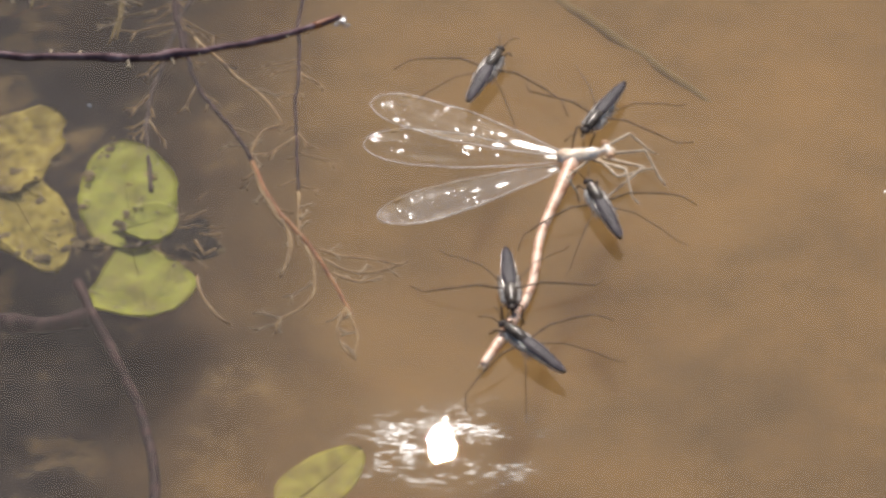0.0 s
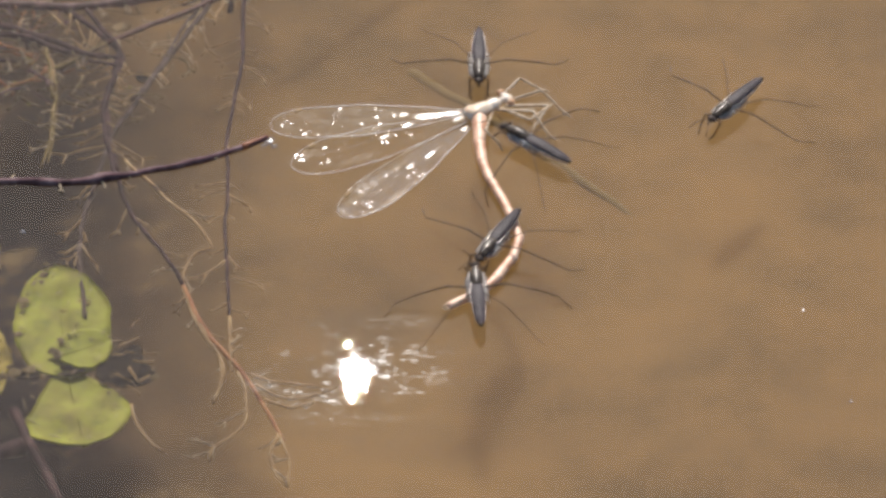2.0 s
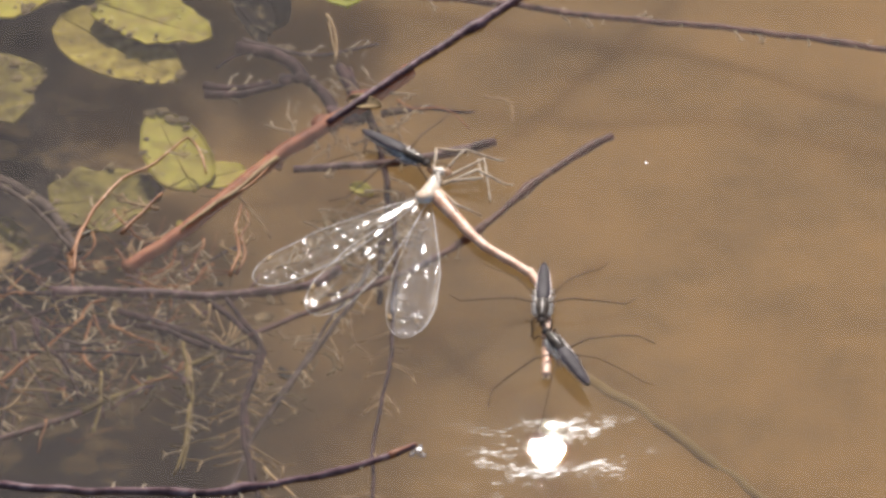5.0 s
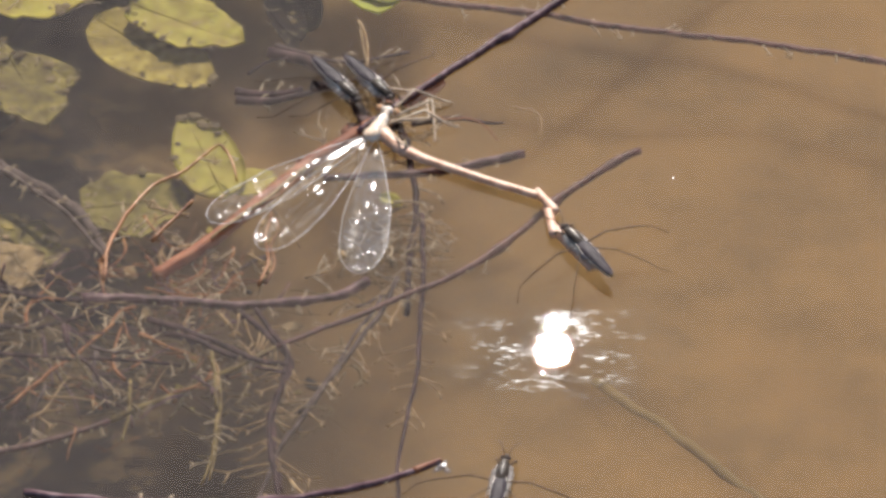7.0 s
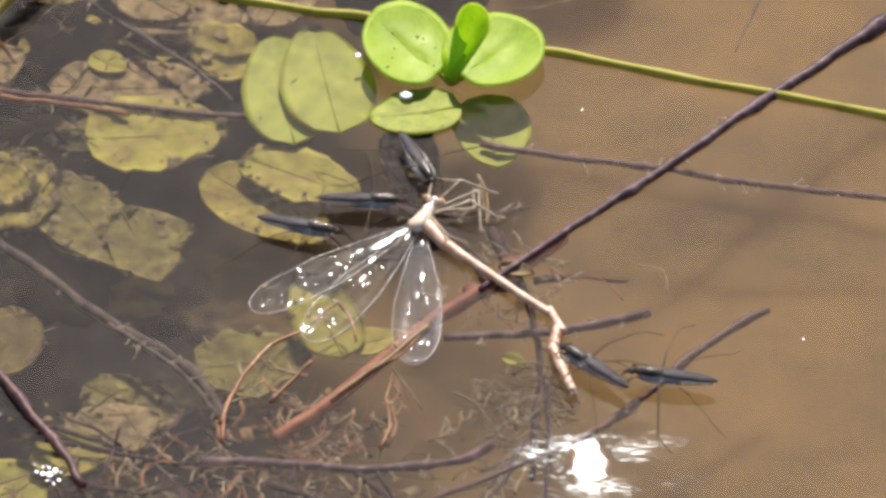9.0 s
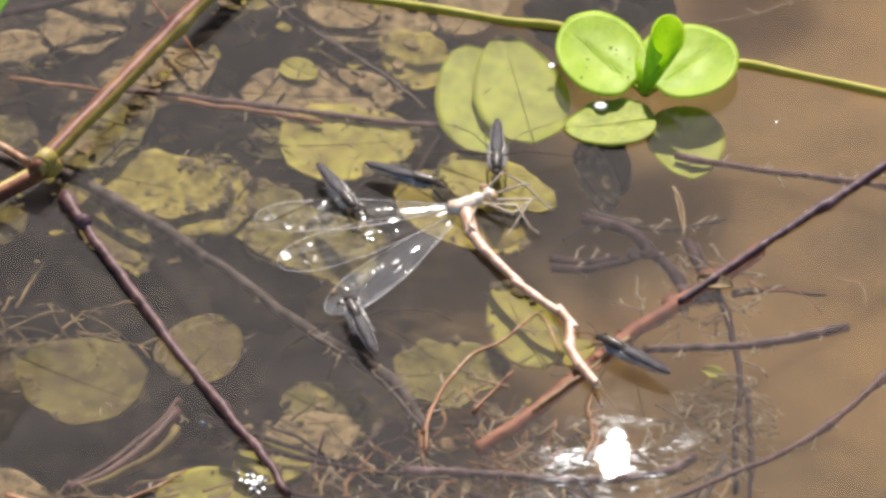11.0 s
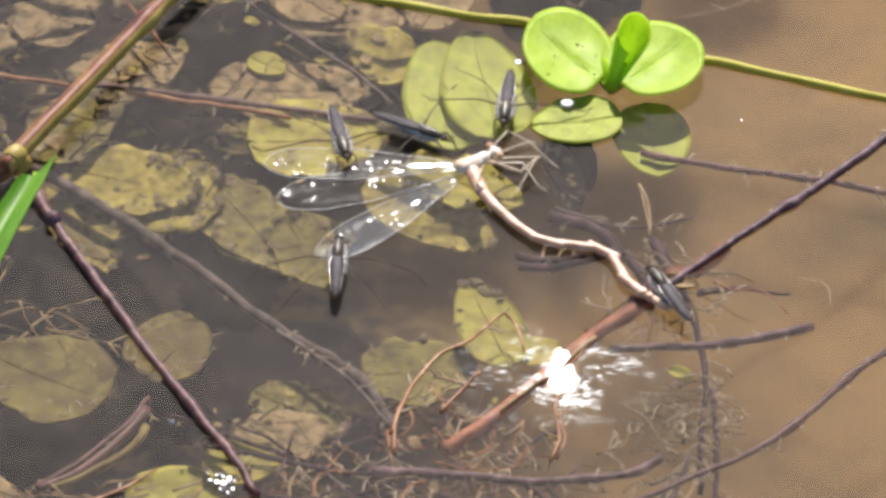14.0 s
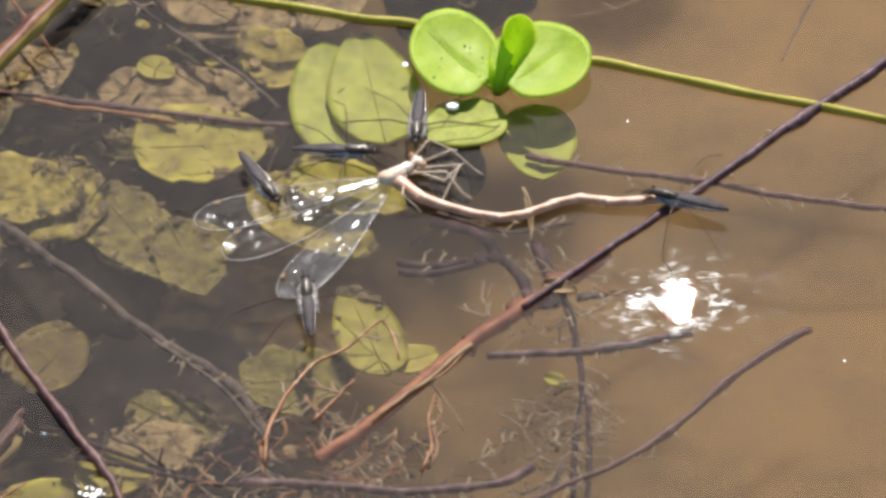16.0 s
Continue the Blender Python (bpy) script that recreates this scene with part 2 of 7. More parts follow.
WATER, SILT = water_material(), silt_material()
MEMBRANE = membrane_material("clear_wing", 0.004, 0.03, (0.78, 0.78, 0.77), 0.0012)
MILKY = membrane_material("milky_wing", 0.04, 0.13, (0.66, 0.73, 0.84), 0.0026)
DROP = drop_material("water_bead", rough=0.2, share=0.26)
WETFILM = drop_material("wet_film", rough=0.24, share=0.05)
BUBBLE = drop_material("air_bubble", rough=0.16, share=0.35)
SPARK = drop_material("sunlit_bead", rough=0.55, share=0.95)
TWIG = surface("dark_twig", (0.012, 0.005, 0.007), (0.04, 0.018, 0.024), (0.13, 0.075, 0.08), 500, 3500, 0.6, 0.7, spec=0.15)
REDTWIG = surface("red_brown_twig", (0.045, 0.016, 0.019), (0.13, 0.05, 0.05), (0.25, 0.13, 0.115), 700, 4000, 0.5, 0.5)
RUST = surface("rust_root", (0.16, 0.05, 0.02), (0.36, 0.15, 0.06), (0.5, 0.27, 0.12), 500, 3500, 0.6, 0.5)
TAN = surface("tan_rootlet", (0.2, 0.12, 0.05), (0.4, 0.27, 0.13), (0.55, 0.42, 0.24), 500, 3500, 0.6, 0.4)
GREYTWIG = surface("grey_twig", (0.05, 0.036, 0.036), (0.125, 0.095, 0.09), (0.25, 0.2, 0.18), 500, 3000, 0.75, 0.7, spec=0.15)
REED = surface("reed_stem", (0.09, 0.028, 0.024), (0.2, 0.078, 0.045), (0.34, 0.17, 0.05), 160, 3000, 0.6, 0.3, spec=0.15, vary=0.03)
STEM = surface("green_stem", (0.33, 0.29, 0.03), (0.52, 0.47, 0.05), (0.64, 0.56, 0.12), 200, 3000, 0.6, 0.2, thin=0.15, vary=0.05)
FUZZ = surface("algae_fuzz", (0.26, 0.2, 0.12), (0.47, 0.38, 0.26), (0.62, 0.53, 0.39), 900, 5000, 0.8, 0.2)
LEAF = surface("fresh_leaf", (0.42, 0.6, 0.03), (0.58, 0.76, 0.06), (0.7, 0.84, 0.13), 160, 2500, 0.52, 0.2, spec=0.4, thin=0.5, vary=0.04, coat=0.04)
OLIVE = surface("drowned_leaf", (0.22, 0.21, 0.03), (0.46, 0.43, 0.055), (0.62, 0.56, 0.11), 330, 1700, 0.7, 0.35, thin=0.12, vary=0.2, blotch=(0.24, 0.16, 0.045), blotch_scale=210, blotch_at=0.57)
MOSSY = surface("silted_leaf", (0.14, 0.11, 0.028), (0.42, 0.345, 0.07), (0.66, 0.56, 0.16), 420, 1500, 0.85, 0.6, thin=0.05, blotch=(0.12, 0.085, 0.035), blotch_scale=230, blotch_at=0.58)
PALE = surface("dead_leaf", (0.15, 0.1, 0.05), (0.42, 0.3, 0.15), (0.62, 0.47, 0.27), 380, 1500, 0.85, 0.6, thin=0.05, blotch=(0.08, 0.06, 0.035), blotch_scale=220, blotch_at=0.57)
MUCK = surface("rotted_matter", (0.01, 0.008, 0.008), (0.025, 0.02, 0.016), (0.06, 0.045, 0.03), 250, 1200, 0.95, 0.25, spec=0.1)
BRIGHT = surface("sunken_green_leaf", (0.28, 0.34, 0.025), (0.46, 0.53, 0.04), (0.6, 0.63, 0.09), 300, 1800, 0.6, 0.4, thin=0.2, blotch=(0.26, 0.26, 0.035), blotch_scale=200, blotch_at=0.6)
LILYLEAF = surface("yellow_green_leaf", (0.15, 0.18, 0.015), (0.33, 0.37, 0.035), (0.47, 0.5, 0.08), 240, 1500, 0.7, 0.4, thin=0.1, blotch=(0.16, 0.12, 0.03), blotch_scale=170, blotch_at=0.6)
SILTED = surface("silt_dusted_leaf", (0.2, 0.15, 0.06), (0.34, 0.26, 0.11), (0.44, 0.35, 0.17), 300, 1500, 0.9, 0.5, thin=0.05, blotch=(0.22, 0.15, 0.07), blotch_scale=160, blotch_at=0.56)
PEELED = surface("peeled_bark", (0.2, 0.055, 0.03), (0.4, 0.135, 0.065), (0.56, 0.27, 0.14), 300, 3000, 0.6, 0.7, vary=0.2, stretch=(1.0, 1.0, 1.0))
SILTWOOD = surface("silted_wood", (0.172, 0.13, 0.068), (0.198, 0.147, 0.075), (0.225, 0.163, 0.08), 300, 2500, 0.95, 0.3, spec=0.1)
REDLEAF = surface("red_flake", (0.35, 0.02, 0.02), (0.55, 0.05, 0.04), (0.65, 0.12, 0.08), 400, 2500, 0.5, 0.3)
# LEAF lightened to paint in light shining through the roll; the stalks share it
YOUNG_LIT = surface("young_leaf", (0.46, 0.66, 0.04), (0.62, 0.8, 0.08), (0.74, 0.86, 0.16), 200, 2500, 0.5, 0.15, spec=0.4, thin=0.75, vary=0.02, coat=0.04)
GRASS = surface("grass_blade", (0.08, 0.22, 0.01), (0.14, 0.34, 0.02), (0.26, 0.46, 0.05), 120, 2500, 0.4, 0.2, thin=0.3, stretch=(8, 1, 1))
SHELL = surface("strider_back", (0.009, 0.006, 0.009), (0.036, 0.028, 0.034), (0.09, 0.07, 0.083), 420, 2200, 0.48, 0.6, spec=0.2, vary=0.3, stretch=(3.0, 0.6, 1))
HAIR = surface("strider_hair", (0.45, 0.43, 0.42), (0.72, 0.7, 0.68), (0.92, 0.9, 0.88), 900, 3000, 0.4, 0.9, spec=0.6, thin=0.55)
BROWNBACK = surface("strider_shield", (0.02, 0.013, 0.009), (0.05, 0.035, 0.025), (0.13, 0.1, 0.07), 900, 6000, 0.4, 0.4)
SILVER = surface("strider_flank", (0.4, 0.37, 0.34), (0.78, 0.74, 0.68), (0.96, 0.92, 0.86), 900, 2600, 0.3, 0.9, spec=0.8, coat=0.3, metal=0.8)
LEG = surface("strider_leg", (0.03, 0.018, 0.012), (0.085, 0.05, 0.03), (0.19, 0.12, 0.07), 900, 6000, 0.5, 0.2)
CREAM = surface("damselfly_skin", (0.5, 0.22, 0.11), (0.8, 0.48, 0.32), (0.9, 0.68, 0.52), 380, 2600, 0.45, 0.5, spec=0.5, coat=0.35, coat_rough=0.4, vary=0.05)
# base paler than the skin: the sun's glare on chest and head is painted in
CHEST_GLARE = surface("damselfly_chest_glare", (0.78, 0.46, 0.24), (0.88, 0.72, 0.54), (0.94, 0.86, 0.75), 380, 2500, 0.38, 0.4, spec=0.9, coat=1.0, coat_rough=0.32, vary=0.03)
PALELEG = surface("pale_leg", (0.45, 0.32, 0.2), (0.62, 0.5, 0.36), (0.78, 0.68, 0.54), 900, 5000, 0.4, 0.2, coat=0.3)
REDBARK = surface("red_bark", (0.13, 0.035, 0.02), (0.26, 0.085, 0.042), (0.4, 0.19, 0.09), 350, 3000, 0.5, 0.6)
PURPLE = surface("purplish_twig", (0.06, 0.035, 0.042), (0.165, 0.1, 0.11), (0.33, 0.24, 0.25), 420, 3000, 0.75, 0.8, spec=0.1)
DIM = surface("dim_olive_leaf", (0.1, 0.082, 0.026), (0.26, 0.22, 0.055), (0.42, 0.36, 0.1), 380, 1600, 0.85, 0.5, thin=0.05, blotch=(0.08, 0.06, 0.03), blotch_scale=220, blotch_at=0.56)
YELLOWED = surface("yellowed_leaf", (0.085, 0.07, 0.02), (0.215, 0.18, 0.04), (0.36, 0.3, 0.07), 300, 1600, 0.8, 0.5, thin=0.05, blotch=(0.09, 0.05, 0.025), blotch_scale=190, blotch_at=0.52)
ALGAE = surface("brown_algae", (0.07, 0.05, 0.025), (0.19, 0.145, 0.075), (0.36, 0.29, 0.17), 700, 3500, 0.85, 0.2)
SLUDGE = surface("brown_sludge", (0.05, 0.04, 0.025), (0.15, 0.115, 0.06), (0.3, 0.235, 0.12), 500, 3000, 0.9, 0.5, vary=0.25)
OCHRE = surface("ochre_stem", (0.11, 0.075, 0.025), (0.22, 0.16, 0.05), (0.36, 0.28, 0.1), 350, 3000, 0.7, 0.5)
STRAW = surface("orange_straw", (0.14, 0.05, 0.028), (0.42, 0.19, 0.085), (0.78, 0.52, 0.32), 330, 3500, 0.5, 0.4, stretch=(1, 1, 1))
BLEACHED = surface("bleached_reed", (0.3, 0.2, 0.04), (0.46, 0.34, 0.07), (0.6, 0.46, 0.14), 200, 3000, 0.5, 0.3)
DEEPRED = surface("blackish_twig", (0.03, 0.013, 0.018), (0.11, 0.05, 0.064), (0.29, 0.18, 0.2), 600, 3500, 0.5, 0.7, spec=0.35)
VEIN = surface("wing_vein", (0.14, 0.12, 0.1), (0.28, 0.25, 0.22), (0.45, 0.41, 0.38), 900, 5000, 0.4, 0.1, coat=0.2)
RIM = surface("wing_rim", (0.4, 0.37, 0.34), (0.58, 0.55, 0.53), (0.75, 0.73, 0.7), 900, 5000, 0.3, 0.2, spec=0.7, coat=0.4)
RIBS = surface("strider_vein", (0.03, 0.025, 0.032), (0.06, 0.052, 0.06), (0.12, 0.105, 0.115), 900, 4000, 0.5, 0.2)


# ---- mesh helpers ----
def spline(pts, n):
    """Points along a smooth line through pts, evenly stepped."""
    pts = [Vector(p) for p in pts]
    if len(pts) == 2:
        pts = [pts[0], pts[0].lerp(pts[1], 0.5), pts[1]]
    ext = [2 * pts[0] - pts[1], *pts, 2 * pts[-1] - pts[-2]]
    dense = []
    for a, b, c, d in zip(ext, ext[1:], ext[2:], ext[3:]):
        for k in range(12):
            t = k / 12
            dense.append(0.5 * ((2 * b) + (c - a) * t + (2 * a - 5 * b + 4 * c - d) * t * t + (3 * b - a - 3 * c + d) * t ** 3))
    dense.append(pts[-1])
    run = [0.0]
    for a, b in zip(dense, dense[1:]):
        run.append(run[-1] + (b - a).length)
    out, j = [], 0
    for k in range(n):
        s = run[-1] * k / (n - 1)
        while j < len(run) - 2 and run[j + 1] < s:
            j += 1
        f = (s - run[j]) / max(run[j + 1] - run[j], 1e-9)
        out.append(dense[j].lerp(dense[j + 1], min(max(f, 0), 1)))
    return out


def tube_into(verts, faces, pts, radius, sides=6, flat=1.0):
    """A tapered tube along pts; radius(f) in the units of pts. flat squeezes it in z."""
    n, base = len(pts), len(verts)
    side = Vector((0.0, 0.0, 1.0))
    for k, p in enumerate(pts):
        way = (pts[min(k + 1, n - 1)] - pts[max(k - 1, 0)]).normalized()
        right = way.cross(side)
        if right.length < 0.05:
            right = way.cross(Vector((1, 0, 0)))
        right.normalize()
        up = right.cross(way).normalized()
        r = radius(k / (n - 1))
        for s in range(sides):
            a = math.tau * s / sides
            verts.append(p + right * (r * math.cos(a)) + up * (r * flat * math.sin(a)))
    for k in range(n - 1):
        for s in range(sides):
            a, b = base + k * sides + s, base + k * sides + (s + 1) % sides
            faces.append((a, b, b + sides, a + sides))
    faces.append(tuple(base + s for s in range(sides))[::-1])
    faces.append(tuple(base + (n - 1) * sides + s for s in range(sides)))


def mesh_of(name, verts, faces, material, smooth=True):
    me = bpy.data.meshes.new(name)
    me.from_pydata([tuple(v) for v in verts], [], faces)
    me.materials.append(material)
    if smooth:
        me.polygons.foreach_set("use_smooth", [True] * len(me.polygons))
    me.update()
    return me


def part(name, me, parent, label="", kind=""):
    ob = new(name, me)
    ob.parent = parent
    return tagged(ob, label, kind=kind)


def ball(center, radii, rings=8, seg=10, cut=-1.0):
    """An ellipsoid as verts and faces; cut: the lowest height kept, from -1 to 1."""
    verts, faces = [], []
    lo = math.asin(max(-1, cut))
    for i in range(rings + 1):
        a = lo + (math.pi / 2 - lo) * i / rings
        for j in range(seg):
            b = math.tau * j / seg
            verts.append(Vector((center[0] + radii[0] * math.cos(a) * math.cos(b), center[1] + radii[1] * math.cos(a) * math.sin(b), center[2] + radii[2] * math.sin(a))))
    for i in range(rings):
        for j in range(seg):
            faces.append((i * seg + j, i * seg + (j + 1) % seg, (i + 1) * seg + (j + 1) % seg, (i + 1) * seg + j))
    return verts, faces


def merge(*sets):
    verts, faces = [], []
    for v, f in sets:
        faces += [tuple(i + len(verts) for i in q) for q in f]
        verts += v
    return verts, faces


# ---- twigs and roots ----
def hairs(rng, pts, count, length, radius, spread=0.9, lift=0.25, forks=True):
    """Short stiff sprigs, mostly forked at the tip, that stand off a line, in the units of pts."""
    verts, faces = [], []
    for _ in range(count):
        k = rng.randrange(1, len(pts) - 1)
        p = pts[k] + Vector((rng.uniform(-0.2, 0.2), rng.uniform(-0.2, 0.2), 0))
        way = (pts[k + 1] - pts[k - 1]).normalized()
        d = Matrix.Rotation(rng.choice((-1, 1)) * rng.uniform(0.6, 1.5) * spread, 3, "Z") @ way
        d.z = rng.uniform(-lift, lift * 0.3)
        ln = length * rng.choice((0.3, 0.45, 0.7, 1.0, 1.35))
        r = radius * rng.uniform(0.8, 1.35)
        line = [p]
        for _ in range(4):
            d = Matrix.Rotation(rng.uniform(-0.16, 0.16), 3, "Z") @ d
            line.append(line[-1] + d * (ln / 4))
        tube_into(verts, faces, line, lambda f: r * (1.2 - 0.5 * f), 4)
        if forks and ln > 0.6:
            for turn in (rng.uniform(-1.0, -0.4), rng.uniform(0.4, 1.0))[:rng.choice((1, 2, 2))]:
                q, d2 = line[rng.choice((3, 4, 4))], Matrix.Rotation(turn, 3, "Z") @ d
                reach = ln * rng.uniform(0.2, 0.42)
                tube_into(verts, faces, [q, q + d2 * reach * 0.5, q + d2 * reach], lambda f: r * (0.85 - 0.2 * f), 4)
    return verts, faces


def twig(name, pts, r0, r1, material, label, category="twig", fuzz=0, fuzz_len=1.6, fuzz_mat=None, knots=0, wob=0.12, group="", seed=1, sides=8):
    """A tapered, slightly crooked stick through pts (mm), with knots and, if asked, a coat of algae filaments."""
    rng = random.Random(seed * 7 + len(pts))
    n = max(10, int(sum((Vector(a) - Vector(b)).length for a, b in zip(pts, pts[1:])) / 1.1))
    line = spline(pts, n)
    origin = line[0].copy()
    line = [p - origin for p in line]
    for k in range(1, n - 1):
        q = line[k] + origin
        line[k] += Vector((noise.noise(q * 0.35), noise.noise(q * 0.35 + Vector((9, 3, 1))), 0)) * wob * 2.2
    swell = [rng.random() for _ in range(knots)]

    def radius(f):
        r = r0 + (r1 - r0) * f
        for s in swell:
            r += 0.3 * r0 * math.exp(-((f - s) * n / 1.3) ** 2)
        return r * (0.96 + 0.09 * noise.noise(Vector((f * n * 0.35, seed, 0))))

    verts, faces = [], []
    tube_into(verts, faces, line, radius, sides)
    ob = new(name, mesh_of(name, [v * MM for v in verts], faces, material))
    ob.location = origin * MM
    tagged(ob, label, category, group)
    if fuzz:
        hv, hf = hairs(rng, line, max(4, int(fuzz * 0.36)), fuzz_len * 1.4, 0.135)
        part("algae_coat", mesh_of("algae", [v * MM for v in hv], hf, fuzz_mat or FUZZ), ob, "pale clinging coat of algae", "stuff")
    return ob


# ---- leaves ----
def leaf_mesh(length, width, cup=0.1, fold=0.0, thick=0.25, round_=0.75, wave=0.05, seed=0, curl=0.0, notch=0.0):
    """An oval blade along +Y from its base at 0 (mm), with thickness, a sunken midrib and a wavy rim."""
    nu, nv = 18, 12
    top = []
    for i in range(nu + 1):
        f = i / nu
        half = 0.5 * width * (max(0.0, math.sin(math.pi * min(1, max(0, f)) ** round_)) ** 0.55)
        for j in range(nv + 1):
            s = 2 * j / nv - 1
            x = half * s * (1 + wave * (noise.noise(Vector((f * 3.5, seed, 0.3 + 1.5 * s))) + 0.5 * noise.noise(Vector((f * 9, seed, 7.3 + 1.5 * s)))))
            y = length * f - notch * length * (1 - f) ** 6 * abs(s)
            z = cup * width * (s * s * 0.6 + (2 * f - 1) ** 2 * 0.4) * (1 if cup else 0) + fold * abs(x) - 0.12 * math.exp(-(x / 0.35) ** 2)
            z += curl * length * f * f + 0.3 * wave * width * noise.noise(Vector((x * 0.35, y * 0.35, seed)))
            top.append(Vector((x, y, z)))
    m = nv + 1
    verts = top + [v - Vector((0, 0, thick)) for v in top]
    cnt = len(top)
    faces = []
    for i in range(nu):
        for j in range(nv):
            a = i * m + j
            faces.append((a, a + 1, a + m + 1, a + m))
            faces.append((a + cnt, a + m + cnt, a + m + 1 + cnt, a + 1 + cnt))
    for i in range(nu):
        for j in (0, nv):
            a, b = i * m + j, (i + 1) * m + j
            faces.append((a, b, b + cnt, a + cnt))
    for j in range(nv):
        for i in (0, nu):
            a, b = i * m + j, i * m + j + 1
            faces.append((a, b, b + cnt, a + cnt))
    return verts, faces


def heading(a, b):
    return math.degrees(math.atan2(-(b[0] - a[0]), b[1] - a[1]))


def drowned_leaf(ends, width, material, label, cup=0.05, tilt=0.0, roll=0.0, seed=0, fuzz=0, wave=0.1, group="drowned leaves", blunt=0.8):
    """A leaf under water from its base to its tip (mm), with a raised midrib below and, if asked, silt filaments."""
    a, b = Vector(ends[0]), Vector(ends[1])
    length = (b - a).length
    if fuzz >= 60:
        wave *= 1.5
    v, f = leaf_mesh(length, width, cup, 0, 0.22, blunt, wave, seed)
    if fuzz >= 50:
        for p in v:
            p.xy += Vector((noise.noise(Vector((p.x * 0.5, p.y * 0.5, seed))), noise.noise(Vector((p.x * 0.5, p.y * 0.5, seed + 9.0))))) * 0.9 * min(1.0, 2.2 * abs(p.x) / width + abs(2 * p.y / length - 1) ** 3)
    ob = new("submerged_leaf", mesh_of("leaf", [p * MM for p in v], f, material))
    ob.matrix_world = pose(*(a * MM), tilt, roll, heading(a, b))
    tagged(ob, label, "leaf", group)
    v, f = [], []
    tube_into(v, f, [Vector((0, length * k / 8, 0.02 + cup * width * (2 * k / 8 - 1) ** 2 * 0.4)) for k in range(8)], lambda q: 0.12 * (1 - 0.75 * q), 6, 0.7)
    part("midrib", mesh_of("midrib", [p * MM for p in v], f, material), ob)
    if fuzz:
        rng = random.Random(seed)
        hv, hf = [], []
        for _ in range(fuzz * 2 // 3):
            fy, sx = rng.uniform(0.02, 0.98), rng.choice((-1, 1)) * (0.5 - abs(rng.gauss(0, 0.2)))
            p = Vector((sx * width * math.sin(math.pi * fy) ** 0.6, fy * length, cup * width * 0.4))
            d = Vector((rng.uniform(-1, 1), rng.uniform(-1, 1), rng.uniform(0.0, 0.3)))
            ln = rng.uniform(0.4, 1.5)
            tube_into(hv, hf, [p, p + d * ln * 0.5, p + d * ln + Vector((rng.uniform(-.2, .2), rng.uniform(-.2, .2), 0))], lambda q: 0.06, 3)
        cv, cf = [], []
        end = rng.choice((0.12, 0.9))
        for _ in range(fuzz * 2 // 5):
            fy = min(0.98, max(0.02, rng.gauss(end, 0.25)))
            sx = rng.choice((-1, 1)) * (0.5 - abs(rng.gauss(0, 0.12)))
            p = Vector((sx * width * math.sin(math.pi * fy ** blunt) ** 0.55, fy * length, cup * width * (4 * sx * sx * 0.6 + (2 * fy - 1) ** 2 * 0.4) + 0.1))
            r = rng.choice((0.2, 0.25, 0.35, 0.5, 0.7))
            bv, bf = ball((0, 0, 0), (r, r * rng.uniform(0.6, 1.0), 0.1), 3, 11, 0.0)
            bv = [p + q * (1 + 0.5 * noise.noise(q * 2.2 + p)) for q in bv]
            cf += [tuple(i + len(cv) for i in q) for q in bf]
            cv += bv
        part("sludge_cover", mesh_of("sludge", [p * MM for p in cv], cf, SLUDGE), ob, "brown sludge along the leaf rim", "stuff")
        part("silt_coat", mesh_of("silt", [p * MM for p in hv], hf, FUZZ), ob, "pale coat of silt and algae", "stuff")
    return ob


# ---- pond: floor and water ----
def floor_z(x, y):
    """Height of the mud (m)."""
    q = Vector((x * 40, y * 40, 0.7))
    return -0.0105 + 0.0018 * noise.noise(q) + 0.0006 * noise.noise(q * 4)


def pond_floor():
    """One sheet of mud out to the horizon, finely stepped under the view, with soft humps."""
    xs = sorted({*[-30, -8, -2, -0.6, -0.25], *[round(-0.16 + 0.004 * k, 4) for k in range(81)], *[0.25, 0.6, 2, 8, 30]})
    ys = sorted({*[-30, -8, -2, -0.6, -0.3], *[round(-0.2 + 0.004 * k, 4) for k in range(91)], *[0.25, 0.6, 2, 8, 30]})
    verts = []
    for y in ys:
        for x in xs:
            verts.append(Vector((x, y, floor_z(x, y))))
    m = len(xs)
    faces = [(j * m + i, j * m + i + 1, (j + 1) * m + i + 1, (j + 1) * m + i) for j in range(len(ys) - 1) for i in range(m - 1)]
    return tagged(new("ground", mesh_of("pond_floor", verts, faces, SILT)), "muddy pond floor of tan silt and dark rotted mud", "pond floor", kind="structure")


pond_floor()
tagged(new("water", mesh_of("water", [Vector((x, y, 0)) for x, y in ((-30, -30), (30, -30), (30, 30), (-30, 30))], [(0, 1, 2, 3)], WATER)),
       "still shallow pond water with a dusty film", "water", kind="structure")

# ---- larger sticks ----
twig("branch", [(60.81, 50.18, 0.2), (55.44, 45.12, 0.2), (48.22, 38.12, 0.2), (42.44, 32.79, 0.2), (35.30, 26.09, 0.2), (27.91, 18.59, 0.2), (20.00, 11.34, 0.2), (12.56, 4.41, 0.2), (8.56, 0.46, 0.2), (5.25, -2.79, 0.2)], 0.82, 0.4, DEEPRED, "dark wet dead branch lying in the water", "branch", fuzz=14, fuzz_len=0.9, knots=6, seed=3)
twig("branch", [(14.93, 7.31, -0.9), (10.12, 2.40, -0.9), (5.50, -1.80, -0.9), (0.28, -6.41, -0.9), (-5.51, -12.80, -0.9), (-9.32, -17.30, -0.9), (-13.09, -21.49, -0.9), (-18.09, -26.15, -0.9)], 1.0, 0.8, PEELED, "rust-red peeled branch under the water", "branch", fuzz=30, fuzz_len=1.3, knots=0, seed=4)
